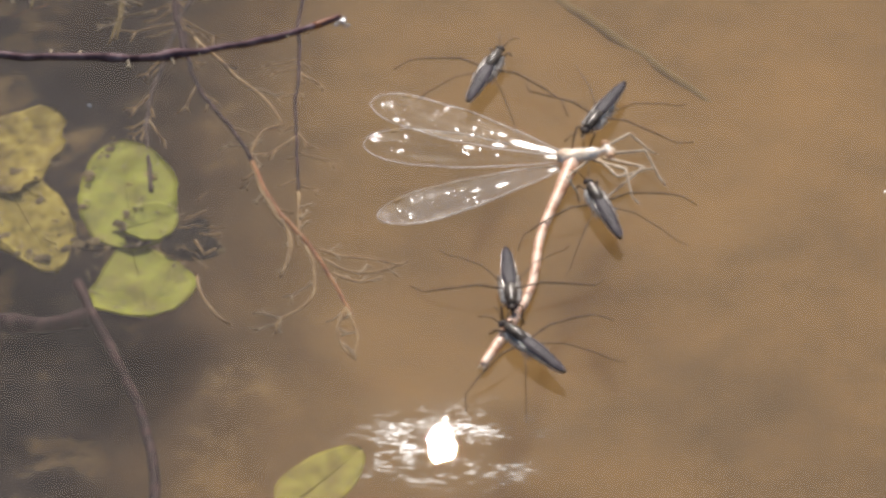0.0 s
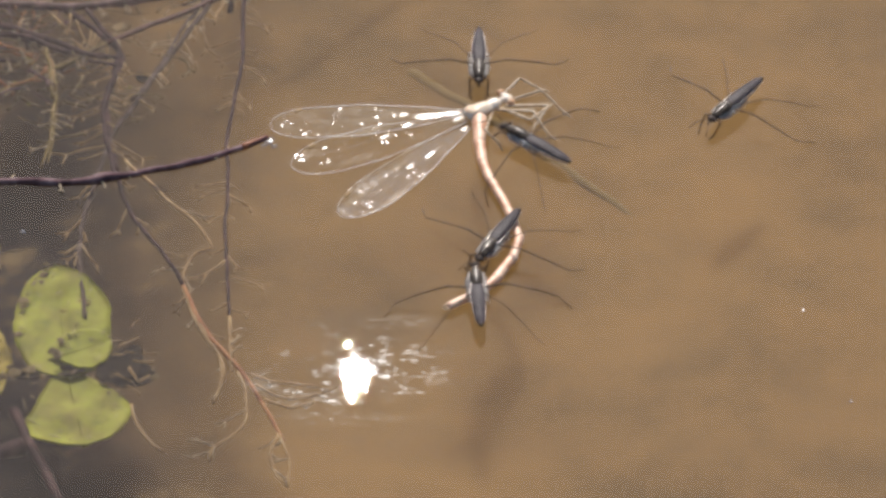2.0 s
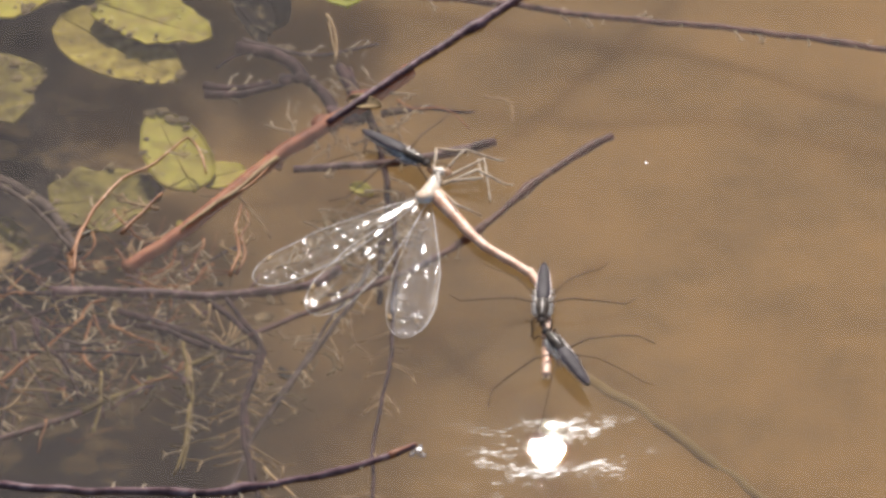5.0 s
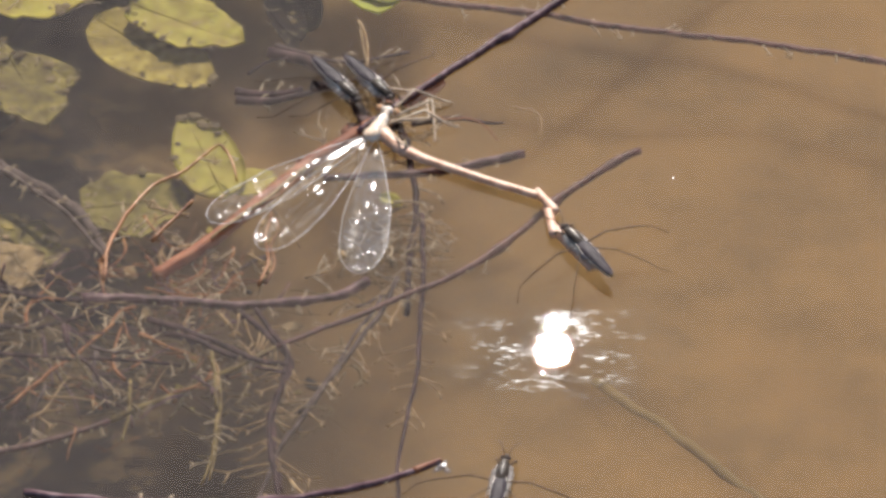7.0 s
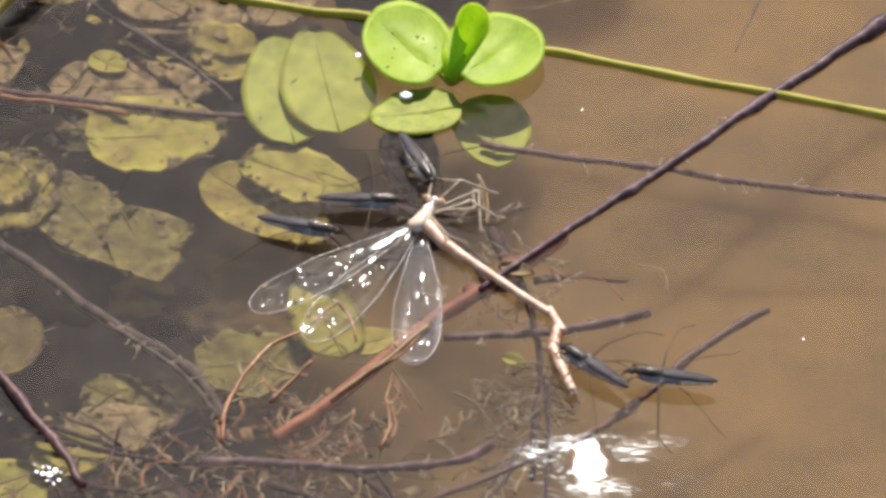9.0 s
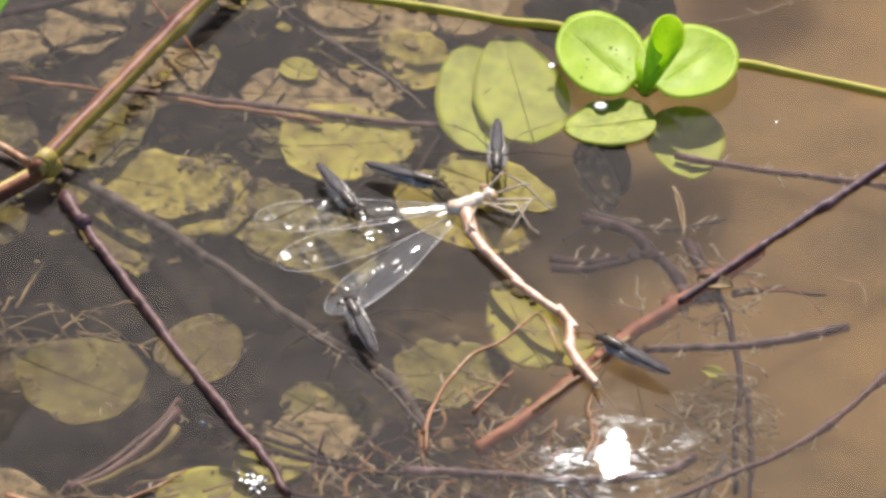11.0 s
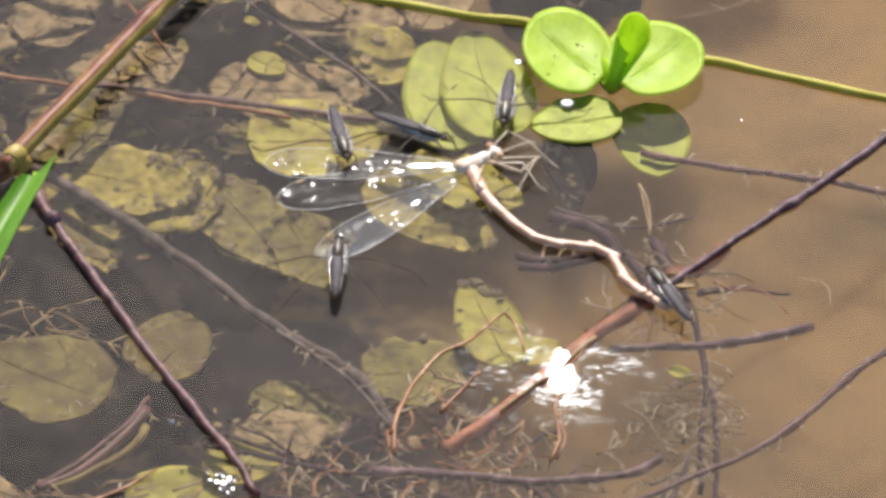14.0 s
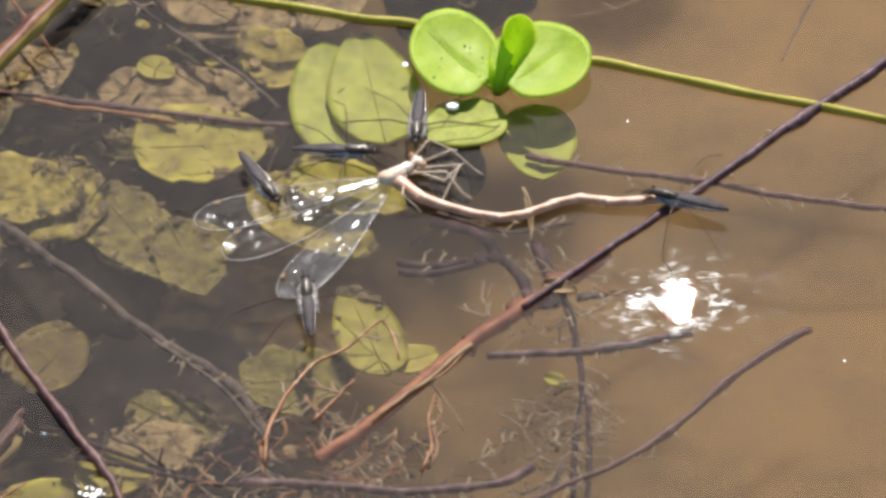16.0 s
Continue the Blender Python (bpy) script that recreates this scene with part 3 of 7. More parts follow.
twig("root", [(-0.67, -8.89, 0.2), (-3.56, -12.08, 0.2), (-6.11, -15.24, 0.2), (-9.28, -18.11, 0.2), (-11.80, -21.05, 0.2)], 0.3, 0.2, TAN, "pale orange rootlet on a rust branch", "root", seed=5)
twig("twig", [(-60.86, 38.31, -2.9), (-52.54, 36.92, -2.9), (-40.10, 34.63, -2.9), (-29.78, 32.60, -2.9), (-22.26, 31.76, -2.9)], 0.42, 0.4, REDTWIG, "reddish brown sunken twig under leaves", fuzz=20, fuzz_len=1.1, knots=3, seed=6)
twig("twig", [(5.60, 25.10, -1.8), (12.32, 23.25, -1.8), (19.69, 21.82, -1.8), (28.03, 20.17, -1.8), (37.62, 17.50, -1.8), (45.56, 16.07, -1.8), (53.33, 14.56, -1.8), (61.96, 12.43, -1.8), (74.92, 9.06, -1.8), (90.96, 4.79, -1.8)], 0.42, 0.4, REDTWIG, "long reddish twig furred with algae", fuzz=150, fuzz_len=1.0, knots=6, seed=7)
twig("twig", [(38.39, -5.28, -1.2), (35.33, -7.10, -1.2), (31.91, -10.27, -1.2), (27.83, -14.37, -1.2), (23.77, -19.28, -1.2), (19.11, -23.93, -1.2), (15.18, -26.87, -1.2), (9.99, -29.86, -1.2), (2.28, -34.07, -1.2), (-4.09, -37.62, -1.2)], 0.5, 0.3, REDTWIG, "reddish brown twig with a blunt end", fuzz=50, fuzz_len=1.0, knots=5, seed=8)
twig("twig", [(-4.10, -37.32, -1.5), (-8.51, -40.51, -1.5), (-14.76, -44.35, -1.5), (-22.81, -48.93, -1.5)], 0.3, 0.36, OCHRE, "dull yellowish thin stem furred with algae", fuzz=80, fuzz_len=0.9, seed=9)
twig("twig", [(-22.6, -48.8, -1.5), (-29.59, -51.90, -1.5), (-36.35, -54.06, -1.5), (-44.89, -56.88, -1.5)], 0.36, 0.42, REDTWIG, "dull reddish thin stem furred with algae", fuzz=60, fuzz_len=0.9, seed=109)
twig("twig", [(-46.89, -24.84, -1.2), (-36.41, -27.60, -1.2), (-30.54, -29.26, -1.2), (-26.03, -29.61, -1.2)], 0.32, 0.34, TWIG, "thin dark twig lying under water", fuzz=20, seed=10)
twig("twig", [(-26.33, -29.81, -1), (-21.51, -29.70, -1), (-15.08, -30.16, -1), (-8.00, -31.00, -1), (-2.22, -30.53, -1), (2.92, -29.50, -1), (6.27, -27.13, -1)], 0.6, 0.42, DEEPRED, "dark stick with a knotty broken end", fuzz=40, fuzz_len=1.1, knots=5, seed=11)
purple_twig = twig("twig", [(-31.50, -61.27, 0.1), (-22.44, -62.61, 0.1), (-14.68, -62.99, 0.1), (-8.22, -63.49, 0.1), (-2.39, -62.68, 0.1), (4.77, -61.16, 0.1), (10.03, -59.22, 0.1), (14.08, -57.19, 0.1)], 0.4, 0.36, PURPLE, "purplish twig with a red broken tip", fuzz=30, fuzz_len=0.7, knots=5, seed=12)
v, f = [], []
tube_into(v, f, [q - purple_twig.location / MM for q in spline([(11.22, -58.72, 0.12), (12.68, -57.92, 0.12), (14.21, -57.12, 0.12)], 8)], lambda q: 0.42 * (1 - 0.25 * q), 8)
part("broken_tip", mesh_of("broken_tip", [q * MM for q in v], f, REDBARK), purple_twig, "red broken tip")
twig("twig", [(-80.23, 26.91, -2.4), (-67.56, 22.34, -2.4), (-56.78, 13.93, -2.4), (-51.08, 8.88, -2.4), (-46.12, 4.08, -2.4), (-41.19, -1.23, -2.4), (-36.69, -5.63, -2.4), (-30.93, -10.27, -2.4), (-26.85, -14.84, -2.4), (-23.72, -21.41, -2.4)], 0.72, 0.6, GREYTWIG, "long grey-brown sunken twig with knots", fuzz=130, fuzz_len=0.7, knots=7, seed=14)
twig("twig", [(-66.80, 15.28, 0.4), (-63.15, 8.16, 0.4), (-58.19, -0.76, 0.4), (-54.02, -8.35, 0.4), (-50.27, -14.88, 0.4), (-45.93, -22.21, 0.4), (-41.36, -29.67, 0.4), (-39.02, -34.53, 0.4)], 0.72, 0.5, REDTWIG, "smooth dark red twig from a reed joint", knots=4, seed=15)
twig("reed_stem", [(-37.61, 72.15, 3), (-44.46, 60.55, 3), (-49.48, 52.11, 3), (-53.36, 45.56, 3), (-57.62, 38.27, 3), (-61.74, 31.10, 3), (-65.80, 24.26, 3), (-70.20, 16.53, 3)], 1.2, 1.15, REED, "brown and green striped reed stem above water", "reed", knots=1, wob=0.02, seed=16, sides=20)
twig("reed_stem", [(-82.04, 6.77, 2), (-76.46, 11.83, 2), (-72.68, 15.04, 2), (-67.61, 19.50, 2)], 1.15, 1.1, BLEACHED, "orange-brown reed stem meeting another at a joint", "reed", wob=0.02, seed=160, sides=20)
twig("twig", [(-81.70, 30.10, 1), (-77.40, 26.20, 1), (-73.82, 22.44, 1), (-71.37, 20.42, 1)], 0.62, 0.5, STRAW, "orange-brown dry stalk over water", seed=17)
twig("twig", [(-46.62, 59.34, -2.8), (-43.64, 55.20, -2.8), (-39.27, 50.47, -2.8), (-34.96, 46.43, -2.8), (-30.69, 42.43, -2.8), (-26.80, 38.26, -2.8), (-24.34, 34.73, -2.8)], 0.3, 0.26, GREYTWIG, "thin grey stalk with a pale node", fuzz=20, fuzz_len=0.8, knots=2, seed=18)
twig("twig", [(-56.84, 36.79, -2.6), (-51.94, 35.37, -2.6), (-46.38, 34.37, -2.6), (-40.14, 33.06, -2.6), (-36.68, 32.05, -2.6)], 0.42, 0.3, RUST, "rusty brown stalk under water", fuzz=25, fuzz_len=0.8, seed=19)
twig("twig", [(-75.03, 40.12, -2.6), (-69.41, 39.01, -2.6), (-63.80, 37.79, -2.6)], 0.4, 0.3, RUST, "broken end of a rusty stalk", seed=20)
twig("twig", [(-78.51, 50.53, -1.5), (-70.26, 53.07, -1.5), (-63.38, 55.72, -1.5), (-56.43, 57.95, -1.5), (-48.71, 59.54, -1.5), (-40.89, 58.71, -1.5), (-32.36, 57.02, -1.5), (-25.28, 55.98, -1.5), (-21.75, 55.57, -1.5)], 0.55, 0.35, TWIG, "black sunken twig below a green stem", fuzz=14, fuzz_len=0.7, seed=21)
twig("twig", [(-60.00, 64.92, -2), (-58.89, 57.21, -2), (-57.78, 53.41, -2), (-54.96, 48.80, -2), (-52.29, 43.81, -2), (-50.78, 41.18, -2)], 0.3, 0.2, RUST, "rusty crooked stalk under water", seed=22)
twig("twig", [(24.75, -4.45, -2.2), (20.75, -5.70, -2.2), (16.10, -7.04, -2.2), (11.82, -7.81, -2.2), (7.56, -8.02, -2.2), (1.01, -8.34, -2.2)], 0.5, 0.46, DEEPRED, "short dark twig with bristles", fuzz=40, fuzz_len=1.0, knots=3, seed=23)
twig("twig", [(-5.70, 14.19, -2.2), (-3.15, 13.40, -2.2), (0.20, 11.64, -2.2), (2.20, 8.55, -2.2), (4.85, 4.72, -2.2), (6.82, -0.01, -2.2)], 0.8, 0.6, TWIG, "dark crooked twig with a thick end", fuzz=30, fuzz_len=1.0, knots=2, seed=24)
twig("twig", [(7.66, 9.89, -2.6), (8.50, 6.06, -2.6), (9.80, 2.26, -2.6), (10.87, -2.44, -2.6), (11.66, -8.92, -2.6), (11.93, -14.39, -2.6), (11.09, -21.56, -2.6), (10.61, -31.22, -2.6)], 0.42, 0.36, TWIG, "upright dark weed stem bristling with algae", fuzz=170, fuzz_len=1.7, knots=5, seed=25)
twig("twig", [(12.54, -15.37, -1.6), (12.67, -26.23, -1.6), (12.03, -35.72, -1.6), (11.70, -41.93, -1.6), (10.65, -48.00, -1.6), (9.42, -55.96, -1.6), (9.35, -62.86, -1.6), (8.86, -70.57, -1.6), (8.77, -78.16, -1.6), (8.82, -85.15, -1.6)], 0.33, 0.2, TWIG, "upright dark weed stem with side bristles", fuzz=120, fuzz_len=2.1, fuzz_mat=TAN, seed=26)
twig("twig", [(8.82, -85.15, -1.6), (8.83, -88.83, -1.6), (9.00, -91.84, -1.6)], 0.22, 0.16, TAN, "pale end of a weed stem", seed=27)
twig("twig", [(9.62, -26.28, -1.4), (7.42, -32.52, -1.4), (3.90, -39.10, -1.4), (0.44, -45.57, -1.4), (-2.97, -52.43, -1.4), (-4.32, -55.54, -1.4), (-6.02, -62.62, -1.4), (-7.57, -69.78, -1.4), (-7.87, -75.47, -1.4), (-7.32, -84.83, -1.4)], 0.34, 0.28, GREYTWIG, "thin grey weed stem with forked side shoots", fuzz=85, fuzz_len=2.6, fuzz_mat=TAN, seed=28)
twig("twig", [(-7.04, -30.29, -1.2), (-4.73, -35.16, -1.2), (-2.91, -38.91, -1.2), (-3.64, -44.53, -1.2), (-4.76, -49.53, -1.2), (-4.32, -56.56, -1.2), (-3.22, -62.04, -1.2), (-1.88, -67.95, -1.2), (0.29, -72.40, -1.2), (2.75, -77.28, -1.2), (3.77, -80.16, -1.2)], 0.33, 0.26, TWIG, "dark bent stem running into pale roots", fuzz=64, fuzz_len=2.0, fuzz_mat=TAN, knots=3, seed=29)
twig("root", [(3.65, -79.47, -1.4), (4.82, -83.73, -1.4), (6.29, -87.97, -1.4), (8.50, -91.75, -1.4), (10.45, -95.48, -1.4), (12.18, -99.44, -1.4), (13.28, -103.22, -1.4), (14.13, -105.47, -1.4)], 0.32, 0.2, RUST, "orange-brown root strand under water", "root", fuzz=26, fuzz_len=1.1, fuzz_mat=TAN, seed=30)
twig("root", [(3.76, -80.41, -1.4), (5.25, -86.53, -1.4), (6.55, -89.81, -1.4), (7.74, -92.16, -1.4), (7.76, -95.77, -1.4), (6.61, -99.09, -1.4)], 0.22, 0.18, TAN, "pale kinked rootlet under water", "root", fuzz=10, fuzz_len=0.8, seed=31)
twig("root", [(9.43, -94.25, -1.4), (10.22, -96.82, -1.4), (10.26, -101.45, -1.4), (8.63, -104.25, -1.4), (6.42, -106.13, -1.4), (5.94, -108.02, -1.4)], 0.18, 0.14, TAN, "thin pale hooked rootlet tip", "root", fuzz=6, seed=32)
twig("root", [(11.08, -95.28, -1.2), (13.23, -96.31, -1.2), (15.71, -96.65, -1.2), (19.69, -98.06, -1.2)], 0.16, 0.11, TAN, "fine pale rootlet under water", "root", fuzz=8, fuzz_len=0.9, seed=33)
for n, pts in enumerate(([(11.4, -96.6), (14.2, -98.6), (17.2, -98.9), (20.4, -97.4)], [(12.2, -98.8), (15.0, -100.4), (17.8, -99.8)], [(13.7, -104.6), (14.6, -108.2), (14.3, -112.6)],
                         [(13.6, -104.4), (12.5, -107.2), (12.9, -110.2), (14.2, -112.4)], [(4.6, -82.8), (6.2, -88.6), (7.6, -92.4), (7.4, -97.6)], [(9.0, -93.2), (8.7, -90.2), (8.8, -87.4)])):
    twig("root", [(x, y, -1.3) for x, y in pts], 0.17, 0.12, TAN, "fine pale rootlet branching from a strand", "root", fuzz=8, fuzz_len=0.8, group="fine rootlets", seed=330 + n)
twig("root", [(-2.40, -58.20, -1.6), (0.46, -62.31, -1.6), (2.35, -65.35, -1.6), (5.79, -69.90, -1.6), (7.30, -73.82, -1.6)], 0.24, 0.16, TAN, "tan rootlet crossing a twig", "root", fuzz=16, seed=34)
twig("root", [(7.30, -73.82, -1.6), (5.35, -74.65, -1.6), (4.02, -76.93, -1.6), (3.65, -79.25, -1.6)], 0.2, 0.2, TAN, "tan hooked rootlet under water", "root", fuzz=8, seed=35)
twig("root", [(-2.36, -98.71, -1.4), (-1.79, -101.85, -1.4), (-0.31, -105.02, -1.4), (1.08, -106.41, -1.4)], 0.18, 0.14, TAN, "short tan rootlet with a bulb", "root", seed=36)
twig("twig", [(-18.81, -32.96, -1), (-14.78, -34.99, -1), (-10.76, -36.90, -1), (-6.11, -39.99, -1), (-2.79, -40.71, -1)], 0.4, 0.3, TWIG, "dark curved twig under water", fuzz=20, seed=37)
twig("weed_stem", [(-11.30, -37.60, -1), (-10.98, -42.26, -1), (-10.67, -47.38, -1)], 0.25, 0.2, OCHRE, "small yellow-green weed shoot", "weed", seed=39)
twig("root", [(-10.51, -47.71, -1.6), (-10.85, -51.71, -1.6), (-11.19, -54.69, -1.6), (-12.18, -58.78, -1.6)], 0.18, 0.14, OCHRE, "pale drooping rootlet under water", "root", fuzz=16, fuzz_len=1.1, seed=40)
twig("root", [(-24.29, -24.51, 0.1), (-22.74, -19.55, 0.1), (-20.53, -14.51, 0.1), (-17.95, -11.26, 0.1), (-15.03, -9.20, 0.1), (-12.09, -5.63, 0.1), (-10.77, -4.87, 0.1), (-9.81, -7.49, 0.1), (-8.99, -11.21, 0.1)], 0.24, 0.12, STRAW, "orange arched root over leaves", "root", fuzz=14, fuzz_len=1.1, seed=41)
twig("root", [(-18.56, -21.15, 0.1), (-16.64, -18.15, 0.1), (-14.06, -14.47, 0.1)], 0.22, 0.16, STRAW, "pale root tip among leaves", "root", seed=42)
twig("root", [(-24.64, -22.57, -1.6), (-24.28, -25.98, -1.6), (-23.59, -30.41, -1.6)], 0.3, 0.3, RUST, "orange root stump under water", "root", fuzz=8, seed=43)
twig("root", [(-6.51, -11.39, -1.4), (-4.53, -14.58, -1.4), (-2.57, -18.19, -1.4), (-1.59, -21.06, -1.4)], 0.13, 0.1, TAN, "thin straight rootlet over leaves", "root", seed=44)
twig("twig", [(-49.52, -20.26, -1.5), (-47.27, -21.17, -1.5), (-44.69, -22.61, -1.5), (-41.49, -23.87, -1.5), (-37.03, -26.19, -1.5), (-33.86, -27.44, -1.5)], 0.36, 0.3, TWIG, "black wet twig with a bubble on its end", seed=45)
twig("twig", [(-51.87, -17.17, -1.8), (-54.59, -21.78, -1.8), (-57.94, -25.89, -1.8), (-61.58, -29.51, -1.8), (-64.03, -31.31, -1.8)], 0.36, 0.3, REDTWIG, "rust-coloured stalk under the water", fuzz=10, seed=46)
twig("twig", [(-52.36, -21.76, -1.8), (-53.52, -24.95, -1.8), (-56.55, -28.57, -1.8), (-60.28, -30.39, -1.8)], 0.3, 0.25, OCHRE, "tan sunken stalk in mud", seed=47)
twig("twig", [(-82.58, -36.87, -0.4), (-75.03, -38.09, -0.4), (-67.43, -40.60, -0.4), (-59.85, -43.70, -0.4), (-52.34, -46.69, -0.4), (-47.32, -50.19, -0.4)], 0.22, 0.2, RUST, "straw-orange dead stalk on water", fuzz=18, fuzz_len=0.9, seed=48)
twig("twig", [(-70.30, -33.90, -0.4), (-65.20, -35.78, -0.4), (-60.15, -37.29, -0.4), (-55.03, -40.88, -0.4), (-50.59, -43.85, -0.4)], 0.26, 0.2, RUST, "straw-orange dead stalk on water", fuzz=18, fuzz_len=0.9, seed=49)
twig("twig", [(-82.00, -44.49, -0.4), (-73.36, -44.73, -0.4), (-65.94, -45.15, -0.4), (-57.86, -46.93, -0.4), (-51.03, -48.97, -0.4)], 0.2, 0.18, TAN, "pale dead stalk on water", fuzz=12, fuzz_len=0.8, seed=50)
twig("twig", [(-46.56, -37.59, 0.6), (-47.68, -41.77, 0.6), (-47.76, -45.21, 0.6), (-46.59, -49.45, 0.6), (-45.37, -53.65, 0.6)], 0.6, 0.5, TWIG, "black wet stub with a bright wet end", knots=2, seed=51)
twig("twig", [(44.81, 62.71, -2), (42.31, 56.02, -2), (39.49, 49.43, -2), (36.89, 42.09, -2)], 0.3, 0.08, GREYTWIG, "thin grey tapering twig end", seed=53)
twig("twig", [(34.38, 61.37, -2), (28.52, 58.03, -2), (22.02, 55.04, -2), (15.90, 51.75, -2), (9.88, 50.31, -2)], 0.16, 0.12, TAN, "fine pale green weed stalk", fuzz=8, seed=54)
twig("twig", [(8.11, 63.17, -2), (12.98, 59.35, -2), (17.15, 57.19, -2), (20.62, 55.36, -2)], 0.14, 0.12, TAN, "fine branching rootlet under water", fuzz=10, seed=55)
twig("twig", [(6.59, 10.05, -2.2), (7.76, 6.66, -2.2), (8.64, 2.49, -2.2), (9.13, -0.09, -2.2)], 0.7, 0.62, TWIG, "short black stub of wood", knots=1, seed=57)
twig("twig", [(5.22, 19.71, -2), (6.33, 15.93, -2), (6.07, 10.67, -2)], 0.2, 0.16, TAN, "curved tan rootlet under water", "root", seed=58)
twig("twig", [(-9.55, 7.47, -2.4), (-5.52, 6.66, -2.4), (-1.50, 7.73, -2.4)], 0.55, 0.4, TWIG, "dark sunken stub of wood", fuzz=8, seed=59)
twig("twig", [(-4.87, 15.86, -2.4), (-0.13, 13.53, -2.4), (3.92, 12.50, -2.4), (7.30, 12.98, -2.4), (11.38, 14.28, -2.4)], 0.3, 0.2, GREYTWIG, "grey forked twig with algae", fuzz=30, fuzz_len=1.4, seed=60)
twig("twig", [(-16.91, -34.84, -1.6), (-13.04, -36.45, -1.6), (-9.18, -38.32, -1.6)], 0.34, 0.26, TWIG, "dark short stick in weeds", fuzz=12, seed=62)
twig("twig", [(-9.30, -30.55, -1.6), (-6.05, -34.27, -1.6), (-2.81, -38.87, -1.6), (-2.48, -41.12, -1.6), (-4.33, -46.01, -1.6), (-4.27, -52.17, -1.6), (-3.38, -59.97, -1.6)], 0.4, 0.3, TWIG, "dark forked weed stem", fuzz=70, fuzz_len=1.9, fuzz_mat=TAN, seed=63)
twig("twig", [(-37.53, -5.95, -1.8), (-33.39, -9.62, -1.8), (-29.95, -13.06, -1.8), (-27.18, -16.94, -1.8), (-24.40, -21.72, -1.8)], 0.34, 0.3, GREYTWIG, "grey twig furred with algae", fuzz=60, fuzz_len=0.9, seed=64)
twig("leaf_strip", [(11.52, 0.67, -1.8), (14.48, 1.22, -1.8), (17.76, 1.37, -1.8), (20.36, 0.65, -1.8), (22.45, 0.53, -1.8)], 0.5, 0.14, TWIG, "curled red-brown dead leaf strip", "dead leaf", fuzz=8, fuzz_len=0.7, seed=65)

twig("twig", [(x, y, floor_z(x * MM, y * MM) / MM - 0.65) for x, y in ((32.0, -34.4), (37.4, -39.6), (42.4, -45.0), (50.4, -53.8), (56.6, -60.6), (62.0, -66.6))], 1.1, 0.7, SILTWOOD, "faint silt-covered stick half sunk in the mud", wob=0.3, seed=110)

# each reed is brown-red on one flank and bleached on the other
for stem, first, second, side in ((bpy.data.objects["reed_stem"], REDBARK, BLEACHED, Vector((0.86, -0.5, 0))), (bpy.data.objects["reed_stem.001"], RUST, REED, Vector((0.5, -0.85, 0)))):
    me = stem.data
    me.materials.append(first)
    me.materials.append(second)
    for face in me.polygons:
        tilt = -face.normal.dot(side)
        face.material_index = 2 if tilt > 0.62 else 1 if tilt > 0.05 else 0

for stem, pts in ((bpy.data.objects["reed_stem"], [(-68.56, 19.46, 3), (-69.05, 18.55, 3), (-69.60, 17.64, 3)]), (bpy.data.objects["reed_stem.001"], [(-69.39, 17.97, 2), (-68.62, 18.58, 2), (-67.86, 19.30, 2)])):
    v, f = [], []
    tube_into(v, f, [q - stem.location / MM for q in spline(pts, 7)], lambda q: 1.2 + 0.16 * math.sin(math.pi * q), 16)
    part("stem_node", mesh_of("stem_node", [q * MM for q in v], f, BLEACHED), stem, "pale swollen reed node")

# straw heap on the water
for n, pts in enumerate(([(-83.15, -45.09, 0.2), (-78.21, -45.37, 0.2), (-73.00, -44.96, 0.2), (-68.38, -45.08, 0.2), (-63.41, -46.04, 0.2), (-57.79, -48.02, 0.2), (-52.20, -49.98, 0.2)], [(-76.25, -37.76, 0.4), (-71.84, -38.75, 0.4), (-64.94, -40.23, 0.4), (-59.88, -42.59, 0.4), (-55.50, -43.82, 0.4), (-50.53, -45.22, 0.4)], [(-76.22, -40.02, 0.4), (-72.30, -41.36, 0.4), (-65.96, -44.21, 0.4), (-59.70, -46.45, 0.4), (-54.70, -48.51, 0.4)], [(-70.20, -34.90, 0.6), (-66.38, -36.26, 0.6), (-63.24, -37.01, 0.6), (-59.45, -38.27, 0.6), (-54.99, -41.17, 0.6), (-51.21, -43.19, 0.6), (-48.04, -45.90, 0.6)], [(-63.44, -39.40, 0.2), (-60.55, -41.54, 0.2), (-56.17, -42.86, 0.2)],
                         [(-57.01, -37.58, 0.2), (-53.18, -40.15, 0.2), (-49.40, -42.26, 0.2), (-46.22, -45.49, 0.2)], [(-65.96, -44.29, 0.3), (-61.63, -44.66, 0.3), (-58.82, -45.48, 0.3), (-57.85, -46.58, 0.3)], [(-82.31, -39.97, 0.1), (-77.39, -39.48, 0.1), (-73.00, -40.29, 0.1), (-69.16, -42.41, 0.1)], [(-60.12, -37.46, 0.3), (-55.87, -34.77, 0.3), (-52.83, -32.80, 0.3), (-50.40, -30.55, 0.3)], [(-54.95, -42.33, 0.2), (-50.60, -43.31, 0.2), (-46.26, -43.95, 0.2), (-41.30, -45.43, 0.2)], [(-63.94, -47.66, 0.1), (-57.79, -48.09, 0.1), (-51.68, -47.51, 0.1), (-46.75, -48.30, 0.1)], [(-53.52, -47.55, 0.3), (-51.09, -46.67, 0.3), (-47.99, -47.65, 0.3), (-44.86, -49.99, 0.3)])):
    twig("straw", pts, (0.18, 0.27, 0.22, 0.33, 0.16)[n % 5], 0.12, (STRAW, STRAW, RUST, STRAW, TAN)[n % 5], "orange-brown dead straw on the water", "straw", fuzz=6, fuzz_len=1.0, group="straws", seed=300 + n)
